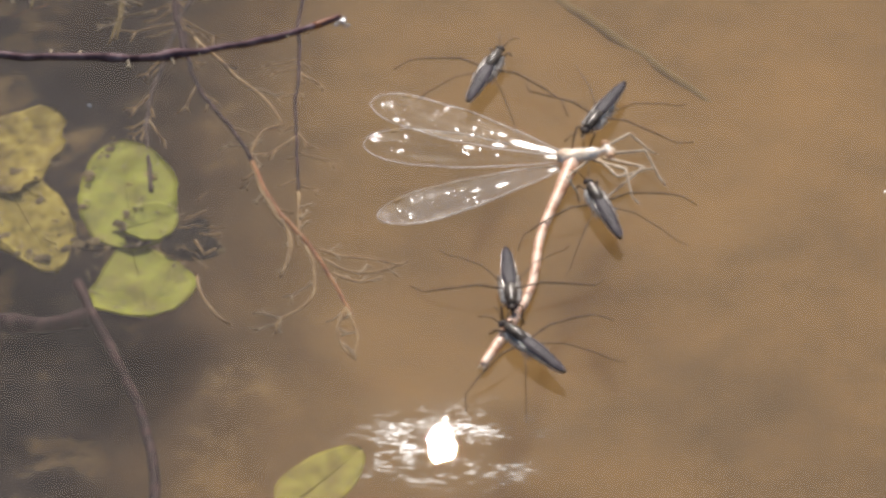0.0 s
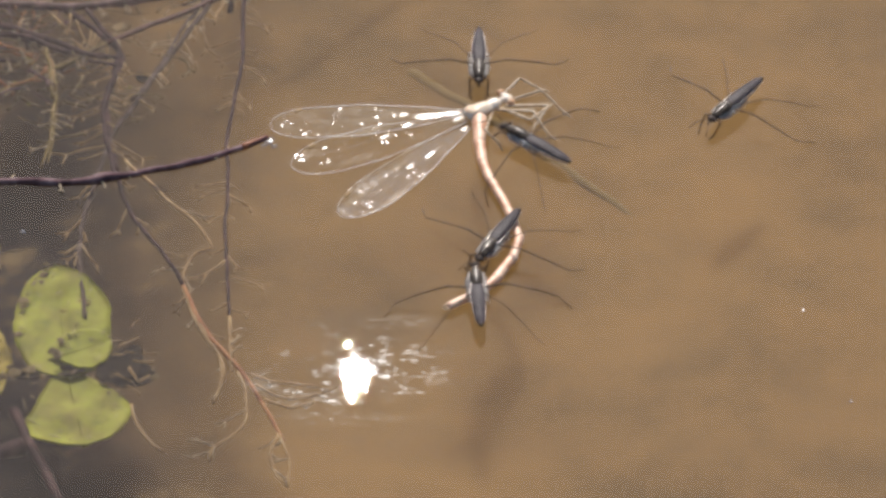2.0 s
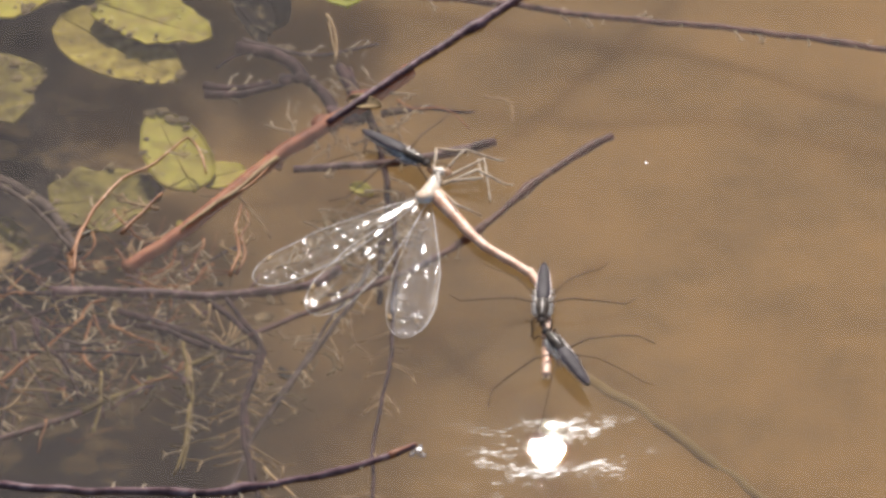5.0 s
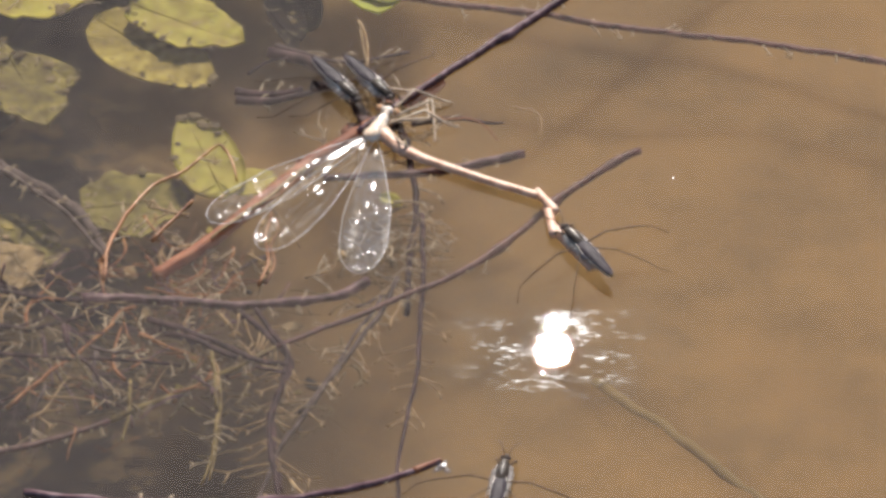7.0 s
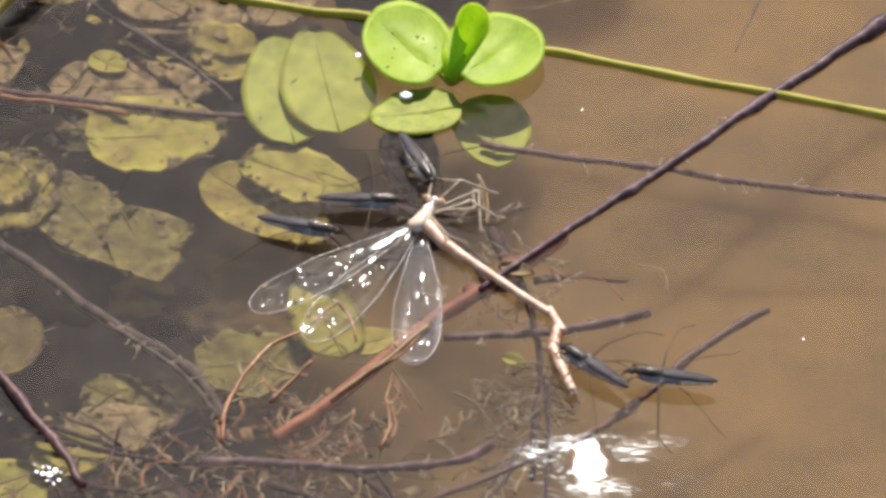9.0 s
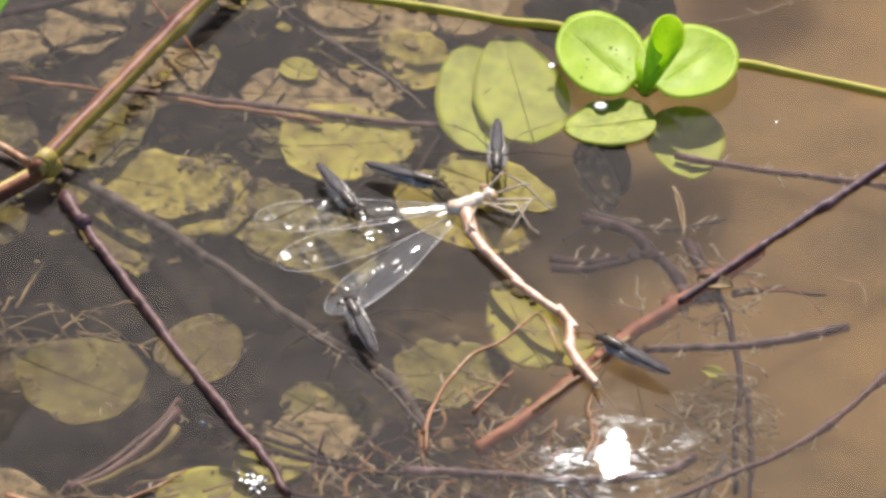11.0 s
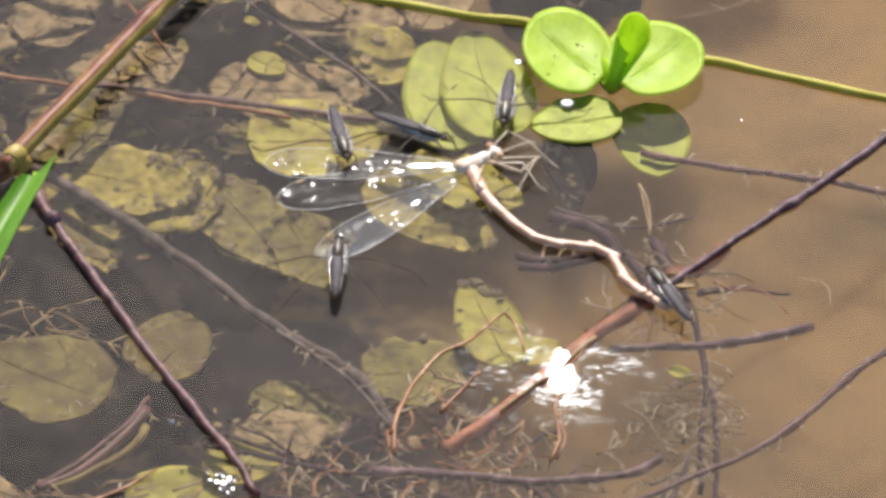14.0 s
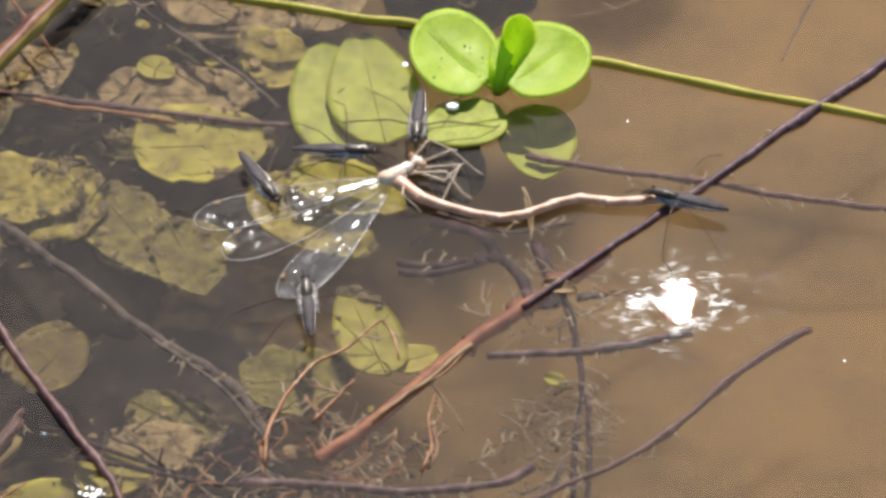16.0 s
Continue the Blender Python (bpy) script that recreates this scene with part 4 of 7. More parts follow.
twig("twig", [(-52.06, -19.77, -1), (-54.44, -24.17, -1), (-57.45, -27.99, -1), (-60.47, -30.70, -1), (-63.83, -32.52, -1)], 0.75, 0.5, REDTWIG, "rust-red soft stalk slanting under water", seed=320)
twig("twig", [(-51.96, -22.61, -0.9), (-52.64, -24.88, -0.9), (-54.94, -27.61, -0.9), (-58.60, -30.33, -0.9), (-62.26, -32.60, -0.9)], 0.55, 0.35, OCHRE, "tan soft stalk slanting under water", seed=321)

# ---- drowned leaves ----
drowned_leaf([(-16.6, 25.6, -2.1), (-19.4, 46.0, -2.1)], 10.6, BRIGHT, "yellow-green drowned oval leaf beneath another", seed=1, fuzz=6, cup=0.03, wave=0.05)
drowned_leaf([(-11.15, 26.62, -1.4), (-14.77, 46.64, -1.4)], 11.6, BRIGHT, "broad yellow-green drowned leaf", seed=2, fuzz=6, cup=0.04, wave=0.05)
drowned_leaf([(-41.93, 28.29, -3.4), (-24.97, 29.63, -3.4)], 13.5, OLIVE, "olive drowned leaf dusted with silt", seed=3, fuzz=100)
drowned_leaf([(-44.8, 20.9, -4.8), (-58.8, 19.9, -4.8)], 15.0, MOSSY, "silt-covered mottled drowned leaf", seed=4, fuzz=160)
drowned_leaf([(-46.02, 22.92, -5), (-35.40, 7.18, -5)], 10.0, DIM, "mossy mottled drowned leaf in mud", seed=5, fuzz=120)
drowned_leaf([(-36.98, 16.55, -4.6), (-31.65, 3.88, -4.6)], 8.5, DIM, "small mossy drowned leaf in mud", seed=6, fuzz=60)
drowned_leaf([(3.48, 29.70, 0.2), (-7.68, 27.58, 0.2)], 8.6, BRIGHT, "bright green leaf just under water", seed=7, cup=0.02, tilt=0)
drowned_leaf([(6.6, 35.0, -2.7), (7.7, 21.5, -2.7)], 9.4, BRIGHT, "green drowned leaf in a sprig's shade", seed=8, wave=0.04)
drowned_leaf([(-22.64, 24.50, -3), (-8.56, 16.96, -3)], 8.6, OLIVE, "olive drowned leaf with curled rim", seed=9, fuzz=50)
drowned_leaf([(-27.0, 23.6, -4.4), (-12.6, 10.6, -4.4)], 10.5, MOSSY, "dark shaded drowned leaf with pale edge", seed=10, fuzz=30)
drowned_leaf([(-10.43, -10.65, -3.2), (-15.24, 3.70, -3.2)], 8.2, OLIVE, "small green drowned oval leaf", seed=11, fuzz=40)
drowned_leaf([(-10.15, -8.02, -3.6), (-4.48, -6.47, -3.6)], 4.6, OLIVE, "little round green drowned leaf", seed=12)
drowned_leaf([(-27.49, -9.67, -5.6), (-14.54, -7.55, -5.6)], 11.0, DIM, "olive drowned leaf crossed by shadows", seed=13, fuzz=60)
drowned_leaf([(-71.8, -7.4, -4), (-56.6, -15.6, -4)], 14.5, YELLOWED, "yellow-olive wedge-shaped drowned leaf", seed=14, fuzz=50, wave=0.05, blunt=1.45)
drowned_leaf([(-54.12, -9.27, -4.6), (-47.76, -0.11, -4.6)], 7.0, YELLOWED, "grey-green drowned leaf with silt", seed=15, fuzz=30)
drowned_leaf([(-29.72, 45.27, -5), (-21.34, 47.99, -5)], 11.5, MOSSY, "brownish olive drowned leaf in mud", seed=16, fuzz=50)
drowned_leaf([(-47.06, 40.87, -5.6), (-27.20, 40.16, -5.6)], 11.0, PALE, "pale brown silted dead leaf", seed=17, fuzz=80, group="dead leaves")
drowned_leaf([(-63.84, 24.54, -5.2), (-57.81, 7.25, -5.2)], 7.0, MOSSY, "mossy narrow drowned leaf", seed=18, fuzz=60)
drowned_leaf([(-70.25, 49.42, -5.6), (-61.63, 59.24, -5.6)], 10.0, PALE, "pale brown rotting drowned leaf", seed=19, fuzz=60, group="dead leaves")
drowned_leaf([(-67.70, 31.00, -6), (-59.19, 39.35, -6)], 9.0, PALE, "pale piece of rotting leaf", seed=20, fuzz=60, group="dead leaves")
drowned_leaf([(-61.28, 39.64, -5.8), (-50.51, 48.18, -5.8)], 9.0, PALE, "torn brown dead leaf in mud", seed=21, fuzz=60, group="dead leaves")
drowned_leaf([(-21.02, 52.37, -6), (-14.66, 67.79, -6)], 8.5, PALE, "brownish dead leaf in mud", seed=22, fuzz=30, group="dead leaves")
drowned_leaf([(-30.95, 54.46, -6), (-41.13, 63.16, -6)], 8.5, PALE, "pale dead leaf half in mud", seed=23, fuzz=30, group="dead leaves")
drowned_leaf([(-47.44, 59.81, -6), (-53.62, 70.89, -6)], 10, PALE, "olive-brown dead leaf in mud", seed=24, fuzz=30, group="dead leaves")
drowned_leaf([(-41.99, 46.25, -5), (-37.71, 43.10, -5)], 4.2, OLIVE, "scrap of green leaf", seed=25)
drowned_leaf([(-40.15, -12.12, -5.6), (-29.58, -18.47, -5.6)], 8, DIM, "silted brown dead leaf in mud", seed=26, fuzz=80, group="dead leaves")
drowned_leaf([(-52.20, -35.18, -3.5), (-44.24, -27.99, -3.5)], 11, OLIVE, "green drowned leaf among stalks", seed=27, fuzz=16)
drowned_leaf([(-41.83, -23.25, -4.6), (-31.68, -18.57, -4.6)], 9, PALE, "silted dead leaf among roots", seed=28, fuzz=90, group="dead leaves")
drowned_leaf([(-9.28, -94.33, -1.6), (-10.56, -75.46, -1.6)], 11.2, LILYLEAF, "yellow-green leaf just under water", seed=29, cup=0.04, fuzz=40, wave=0.16)
drowned_leaf([(-9.6, -92.0, -1.8), (-7.6, -104.6, -1.8)], 11.6, LILYLEAF, "yellow-green fan-shaped leaf under water", seed=30, cup=0.02, fuzz=36, wave=0.14, blunt=1.6)
drowned_leaf([(-10.8, -91.2, -1.1), (-4.4, -88.8, -1.1)], 6.2, LILYLEAF, "small green leaf lobe over a torn leaf", seed=37, cup=0.06, fuzz=30, wave=0.16, blunt=1.1)
# added dark strip: stands for the darkness of the gap between the leaves
drowned_leaf([(-15.4, -93.4, -1.3), (-6.6, -93.0, -1.3)], 1.6, MUCK, "dark strip laid in the gap between two leaves", seed=38, cup=0.02, fuzz=16, wave=0.5, group="rotted leaves")
drowned_leaf([(-28.33, -81.75, -3), (-17.81, -69.14, -3)], 11, MOSSY, "silted drowned leaf in mud", seed=31, fuzz=80)
drowned_leaf([(-17.68, -93.02, -3.4), (-24.62, -81.55, -3.4)], 9, MOSSY, "mossy drowned leaf in mud", seed=32, fuzz=80)
drowned_leaf([(-62.67, 23.93, -4), (-47.58, 19.63, -4)], 12, MOSSY, "mossy pale drowned leaf", seed=33, fuzz=110)
drowned_leaf([(-52.42, -11.39, -4.2), (-46.45, -1.94, -4.2)], 9, YELLOWED, "olive drowned leaf by twigs", seed=34, fuzz=40)
drowned_leaf([(9.2, 67.4, -5), (25.4, 68.2, -5)], 14.5, SILTED, "pale silted dead leaf in the mud", seed=35, fuzz=90, wave=0.08, group="dead leaves")
drowned_leaf([(-11.4, 66.4, -5.2), (-1.6, 69.6, -5.2)], 8.0, MOSSY, "mossy leaf beside a rotted clump", seed=39, fuzz=60)


for n, (ends, width, kind, text) in enumerate((
        ([(-68.2, 27.8, -5.8), (-58.0, 40.2, -5.8)], 9.5, DIM, "olive-brown drowned leaf under a reed"), ([(-67.2, 24.0, -5.2), (-57.4, 9.6, -5.2)], 7.6, YELLOWED, "yellow-olive drowned leaf by a red twig"),
        ([(-81.0, 48.6, -6.2), (-70.8, 51.0, -6.2)], 7.5, PALE, "pale brown rotting leaf in mud"), ([(-72.4, 52.6, -6.2), (-62.6, 56.2, -6.2)], 7.0, PALE, "pale brown rotting leaf in mud"),
        ([(-64.2, 42.8, -5.7), (-52.2, 48.2, -5.7)], 6.8, PALE, "torn pale leaf by a reed"), ([(-37.4, 52.6, -6.2), (-23.6, 55.6, -6.2)], 9.0, PALE, "smooth brown dead leaf in mud"),
        ([(-46.0, 13.6, -5.4), (-28.4, 13.8, -5.4)], 9.0, DIM, "brownish drowned leaf sunk in the mud"), ([(-80.0, 32.2, -6.1), (-72.0, 35.2, -6.1)], 6.5, DIM, "olive scrap of leaf in mud"),
        ([(-79.4, 15.6, -5.6), (-72.0, 19.2, -5.6)], 8.5, YELLOWED, "yellow-brown drowned leaf by a reed"), ([(-75.2, -29.6, -4.2), (-66.0, -31.4, -4.2)], 8.5, PALE, "dull brown drowned leaf"),
        ([(-46.4, 31.2, -6.2), (-37.2, 33.8, -6.2)], 6.0, DIM, "olive-brown leaf scrap in dark mud"), ([(-52.0, 60.2, -6.2), (-42.0, 62.6, -6.2)], 8.0, DIM, "brown-olive leaf in dark mud"),
        ([(-24.0, -79.2, -3.2), (-17.6, -95.4, -3.2)], 9.0, MOSSY, "mossy ragged leaf at the edge of dark mud"))):
    drowned_leaf(ends, width, kind, text, seed=120 + n, fuzz=(30, 56, 44)[n % 3], wave=0.16, cup=0.03, group="dead leaves" if kind is PALE else "drowned leaves", blunt=(0.8, 1.0, 1.2)[n % 3])
drowned_leaf([(-45.4, -27.6, -2.2), (-36.4, -26.2, -2.2)], 7.2, OLIVE, "small green drowned leaf at a twig's foot", seed=36, fuzz=16, wave=0.05)


# ---- dark rotted clumps in the mud ----
def muck(center, rx, ry, rz, seed, label="black clump of rotted weed in the mud"):
    c = Vector(center)
    v, f = ball((0, 0, 0), (rx, ry, rz), 8, 18, 0.0)
    v = [p * (1 + 0.35 * noise.noise(p * 0.35 + Vector((seed, 0, 0)))) for p in v]
    ob = new("rotted_clump", mesh_of("clump", [p * MM for p in v], f, MUCK))
    ob.location = (c.x * MM, c.y * MM, -0.011)
    return tagged(ob, label, "detritus", "rotted clumps")


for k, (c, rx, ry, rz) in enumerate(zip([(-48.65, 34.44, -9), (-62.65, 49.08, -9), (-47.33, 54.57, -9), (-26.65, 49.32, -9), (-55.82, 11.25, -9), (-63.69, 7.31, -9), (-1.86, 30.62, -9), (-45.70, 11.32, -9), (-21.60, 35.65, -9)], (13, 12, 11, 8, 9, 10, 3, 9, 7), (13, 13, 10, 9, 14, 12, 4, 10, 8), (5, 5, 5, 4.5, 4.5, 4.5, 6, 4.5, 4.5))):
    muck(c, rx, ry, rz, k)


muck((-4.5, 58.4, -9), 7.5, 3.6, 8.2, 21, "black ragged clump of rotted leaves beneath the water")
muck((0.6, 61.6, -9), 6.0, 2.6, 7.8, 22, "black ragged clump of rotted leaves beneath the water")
twig("root", [(-5.1, 66.4, -2), (4.5, 63.7, -2), (11.5, 59.9, -2), (19.2, 57.2, -2), (21.2, 54.0, -2)], 0.3, 0.2, TAN, "tan rootlet above a silted leaf", "root", fuzz=20, fuzz_len=1.0, seed=340)
twig("root", [(-10.0, 64.0, -2.4), (-4.6, 62.4, -2.4), (0.4, 62.8, -2.4), (5.6, 61.2, -2.4)], 0.24, 0.16, RUST, "rusty rootlet over a rotted clump", "root", fuzz=16, fuzz_len=1.1, seed=341)

# ragged red-brown lumps of bark where the branches cross
for n, (c, r) in enumerate(zip([(4.92, -1.95, -0.8), (6.29, 0.15, -0.8), (7.71, -0.79, -0.8), (9.14, 3.04, -0.8), (0.26, 6.36, -0.8), (1.93, 6.66, -0.8)], (1.5, 1.2, 1.4, 1.3, 1.0, 1.2))):
    v, f = ball((0, 0, 0), (r, r * 0.8, r * 0.35), 6, 12)
    v = [p * (1 + 0.9 * noise.noise(p * 1.1 + Vector((n * 3.3, 0, 0)))) for p in v]
    ob = new("bark_scrap", mesh_of("bark", [p * MM for p in v], f, (REDBARK, DEEPRED, DEEPRED, REDBARK, TWIG, TWIG)[n]))
    ob.location = Vector(c) * MM
    tagged(ob, "ragged red-brown scrap of wet bark", "bark", "bark scraps")
twig("twig", [(13.40, 1.71, -0.6), (15.32, -0.00, -0.6), (18.29, 0.21, -0.6), (20.22, -1.11, -0.6), (21.73, -3.95, -0.6)], 0.16, 0.08, RUST, "thin curled brown strand in water", seed=93)
twig("twig", [(-9.39, 4.50, -1.2), (-5.41, 4.14, -1.2), (-1.74, 5.32, -1.2), (1.27, 6.50, -1.2)], 0.6, 0.3, TWIG, "dark ragged splinter under water", fuzz=10, fuzz_len=0.8, seed=94)
twig("twig", [(-8.02, 9.16, -1.2), (-5.66, 11.33, -1.2), (-3.30, 12.13, -1.2)], 0.24, 0.14, TWIG, "dark thin splinter under water", seed=95)
twig("twig", [(-5.46, -27.54, -0.8), (-4.46, -23.96, -0.8), (-5.06, -21.26, -0.8), (-4.06, -18.54, -0.8), (-4.36, -16.72, -0.8)], 0.24, 0.1, STRAW, "pale crooked sunlit rootlet", fuzz=10, fuzz_len=1.3, fuzz_mat=TAN, seed=96)
twig("twig", [(-16.19, -35.62, -0.8), (-13.33, -36.51, -0.8), (-10.80, -38.19, -0.8), (-8.58, -39.68, -0.8)], 0.3, 0.34, TWIG, "short dark wet twig end", seed=97)
twig("twig", [(-6.38, -41.16, -0.8), (-4.81, -41.56, -0.8), (-3.11, -42.31, -0.8)], 0.22, 0.16, TWIG, "short dark wet twig end", seed=98)

# ---- tangled rootlets and algae ----
def tangle(name, label, center, rx, ry, count, length, material, seed, z0=-3.0, z1=-0.8):
    """Many fine crooked filaments over an oval patch; nobody could count them."""
    rng = random.Random(seed)
    verts, faces = [], []
    c = Vector(center)
    for _ in range(int(count * 0.5)):
        a, r = rng.uniform(0, math.tau), math.sqrt(rng.random())
        p = Vector((rx * r * math.cos(a), ry * r * math.sin(a), rng.uniform(z0, z1) - c.z))
        d = Vector((rng.gauss(0, 1), rng.gauss(0, 0.8), rng.uniform(-0.2, 0.2))).normalized()
        ln = length * rng.uniform(0.4, 1.4)
        line = [p]
        for _ in range(6):
            d = Matrix.Rotation(rng.gauss(0, 0.17), 3, "Z") @ d
            line.append(line[-1] + d * ln / 6)
            line[-1].z = min(line[-1].z, z1 - c.z)
        w = rng.choice((0.05, 0.07, 0.09, 0.12, 0.2))
        tube_into(verts, faces, line, lambda f: w * (1.1 - 0.6 * f), 4)
        for turn in ((-0.7, 0.8)[:rng.choice((0, 1, 2))]):
            q, d2 = line[rng.choice((3, 4, 5))], Matrix.Rotation(turn * rng.uniform(0.7, 1.4), 3, "Z") @ d
            tube_into(verts, faces, [q, q + d2 * ln * 0.14, q + d2 * ln * 0.27], lambda f: w * 0.75, 4)
    ob = new(name, mesh_of(name, [v * MM for v in verts], faces, material))
    ob.location = c * MM
    return tagged(ob, label, "water weed", kind="stuff")


tangle("root_tangle", "pale threads on a rotted clump", (-2.0, 59.6, -2.5), 9, 5, 60, 3, ALGAE, 23, -4.0, -1.6)
tangle("root_tangle", "bushy grey-brown algae round a weed stem", (9.0, -20.5, -1.5), 5, 6, 110, 3, ALGAE, 24, -3.0, -1.0)
tangle("root_tangle", "tangled tan rootlets and algae under water", [(-23.32, -34.52, -2)][0], 17, 14, 60, 5, TAN, 1)
tangle("root_tangle", "tangled rust-coloured rootlets under water", [(-26.42, -37.21, -2)][0], 18, 14, 80, 5, RUST, 2)
tangle("root_tangle", "tangled dark weed stems under water", [(-26.49, -35.39, -2)][0], 19, 15, 110, 8, DEEPRED, 3)
tangle("root_tangle", "brown algae threads under water", [(-32.32, -33.48, -2)][0], 16, 16, 60, 4, ALGAE, 4)
tangle("root_tangle", "rust rootlets at a peeled branch", [(-15.18, -27.27, -2)][0], 10, 7, 90, 5, RUST, 5)
tangle("root_tangle", "pale algae threads among weed stems", [(7.49, 1.66, -2)][0], 8, 9, 140, 3, FUZZ, 6)
tangle("root_tangle", "pale algae threads on a weed stem", [(9.93, -21.25, -2)][0], 6, 8, 150, 3, FUZZ, 7)
tangle("root_tangle", "brown algae threads between weeds", [(-7.48, -38.20, -2)][0], 13, 16, 170, 4, ALGAE, 8)
tangle("root_tangle", "tan rootlets among reed stalks", [(-58.24, -39.35, -2)][0], 22, 10, 110, 6, TAN, 9)
tangle("root_tangle", "brown algae threads over drowned leaves", [(-55.53, 37.13, -4)][0], 20, 22, 130, 4, ALGAE, 10, -5, -3)
tangle("root_tangle", "dark weed threads over drowned leaves", [(-55.53, 37.13, -4)][0], 20, 22, 90, 6, MUCK, 11, -5, -3)
tangle("root_tangle", "pale algae threads by a leaf edge", [(-1.94, -92.43, -1)][0], 3, 5, 20, 2.5, TAN, 12, -1.0, -0.3)
tangle("root_tangle", "tan rotted stalks over a drowned leaf", (-69.2, -3.6, -3), 8, 5, 60, 7, TAN, 14, -4.5, -3)
tangle("root_tangle", "brown algae threads over mud", (-66, 40, -5), 18, 18, 160, 3.5, ALGAE, 15, -6, -4.6)
tangle("root_tangle", "brown algae threads over sunken twigs", [(-25.91, -39.82, -2)][0], 20, 9, 170, 4, ALGAE, 13)

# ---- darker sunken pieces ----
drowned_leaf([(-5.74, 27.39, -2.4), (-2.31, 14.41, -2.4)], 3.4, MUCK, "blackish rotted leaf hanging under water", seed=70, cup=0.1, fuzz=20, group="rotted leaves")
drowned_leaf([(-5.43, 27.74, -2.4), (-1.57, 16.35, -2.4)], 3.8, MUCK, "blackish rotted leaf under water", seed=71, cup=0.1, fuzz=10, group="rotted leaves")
drowned_leaf([(6.17, -130.26, -6), (14.68, -121.38, -6)], 7.0, OLIVE, "dim green leaf deep in the water", seed=72)
drowned_leaf([(-5.53, -95.15, -1.2), (-1.28, -89.99, -1.2)], 4.6, MUCK, "dark rotted scrap beside a leaf", seed=73, wave=0.5, group="rotted leaves")
drowned_leaf([(-5.38, -91.84, -2.6), (0.46, -93.46, -2.6)], 4.5, MUCK, "dark rotted scrap under water", seed=74, fuzz=10, group="rotted leaves")
twig("branch", [(-42.94, -102.42, -1.6), (-33.21, -103.71, -1.6), (-23.51, -105.01, -1.6), (-18.67, -105.47, -1.6), (-14.15, -104.51, -1.6)], 1.0, 0.8, TWIG, "thick dark rounded bar under water beside leaves", "branch", knots=2, seed=76)
twig("twig", [(-15.34, -98.59, -1.8), (-12.26, -107.63, -1.8), (-8.67, -118.19, -1.8), (-7.22, -126.68, -1.8), (-6.96, -133.29, -1.8)], 0.6, 0.6, TWIG, "dark bent twig under water", seed=75)
twig("root", [(-6.21, -28.82, 0.1), (-5.13, -25.03, 0.1), (-5.58, -20.65, 0.1), (-4.88, -16.77, 0.1)], 0.2, 0.1, STRAW, "pale sunlit rootlet by a branch", "root", fuzz=8, fuzz_len=1.6, fuzz_mat=TAN, seed=90)
twig("root", [(-0.69, -8.99, 0.1), (-3.97, -13.35, 0.1), (-7.87, -16.83, 0.1), (-10.44, -18.98, 0.1)], 0.16, 0.12, STRAW, "pale sunlit rootlet by a branch", "root", seed=91)
twig("root", [(-23.94, -27.59, 0.1), (-23.80, -22.78, 0.1), (-23.10, -19.90, 0.1)], 0.2, 0.12, STRAW, "pale sunlit rootlet by a branch", "root", seed=92)
twig("root", [(23.71, 3.02, -1.6), (26.63, 2.00, -1.6), (26.80, -1.88, -1.6)], 0.1, 0.08, TAN, "fine pale thread-like rootlet", "root", seed=78)
twig("root", [(5.39, 17.12, -1.2), (5.79, 14.15, -1.2), (6.06, 11.40, -1.2)], 0.13, 0.1, TAN, "short pale upright rootlet", "root", seed=79)


twig("twig", [(-38.71, -32.83, -1.2), (-32.24, -34.29, -1.2), (-27.20, -32.54, -1.2), (-24.06, -30.74, -1.2)], 0.34, 0.2, TWIG, "dark thin twig in a weed bed", fuzz=24, seed=80)
twig("twig", [(-34.21, -46.65, -1.4), (-30.63, -42.26, -1.4), (-26.37, -37.82, -1.4), (-22.70, -33.32, -1.4)], 0.3, 0.2, RUST, "rust thin twig in a weed bed", fuzz=24, fuzz_len=1.5, seed=81)
twig("twig", [(-28.44, -33.44, -1.2), (-27.66, -37.09, -1.2), (-24.31, -41.65, -1.2), (-22.86, -47.02, -1.2)], 0.3, 0.18, TWIG, "dark bent twig in a weed bed", fuzz=24, fuzz_len=1.5, seed=82)
twig("twig", [(-37.17, -37.86, -1.2), (-29.49, -38.88, -1.2), (-21.22, -39.45, -1.2), (-14.84, -40.44, -1.2)], 0.26, 0.18, TWIG, "dark straight twig in a weed bed", fuzz=24, fuzz_len=1.3, seed=83)
twig("twig", [(-10.71, -41.45, -1.6), (-10.18, -46.81, -1.6), (-10.52, -52.08, -1.6), (-11.34, -58.14, -1.6)], 0.16, 0.12, OCHRE, "pale hanging rootlet with algae", fuzz=30, fuzz_len=1.2, seed=84)
twig("twig", [(-20.51, -42.20, -1.6), (-20.38, -46.66, -1.6), (-21.15, -51.93, -1.6)], 0.2, 0.14, OCHRE, "yellowish hanging weed shoot", fuzz=16, fuzz_len=1.2, seed=85)
twig("twig", [(7.74, -29.62, -1.4), (4.83, -35.55, -1.4), (1.65, -42.73, -1.4), (-1.48, -48.02, -1.4)], 0.22, 0.2, GREYTWIG, "grey thin weed stem with forks", fuzz=40, fuzz_len=2.0, seed=86)
twig("twig", [(-4.92, -19.38, -1.6), (-4.88, -23.16, -1.6), (-5.82, -26.43, -1.6)], 0.2, 0.16, TAN, "pale kinked rootlet over weeds", seed=87)

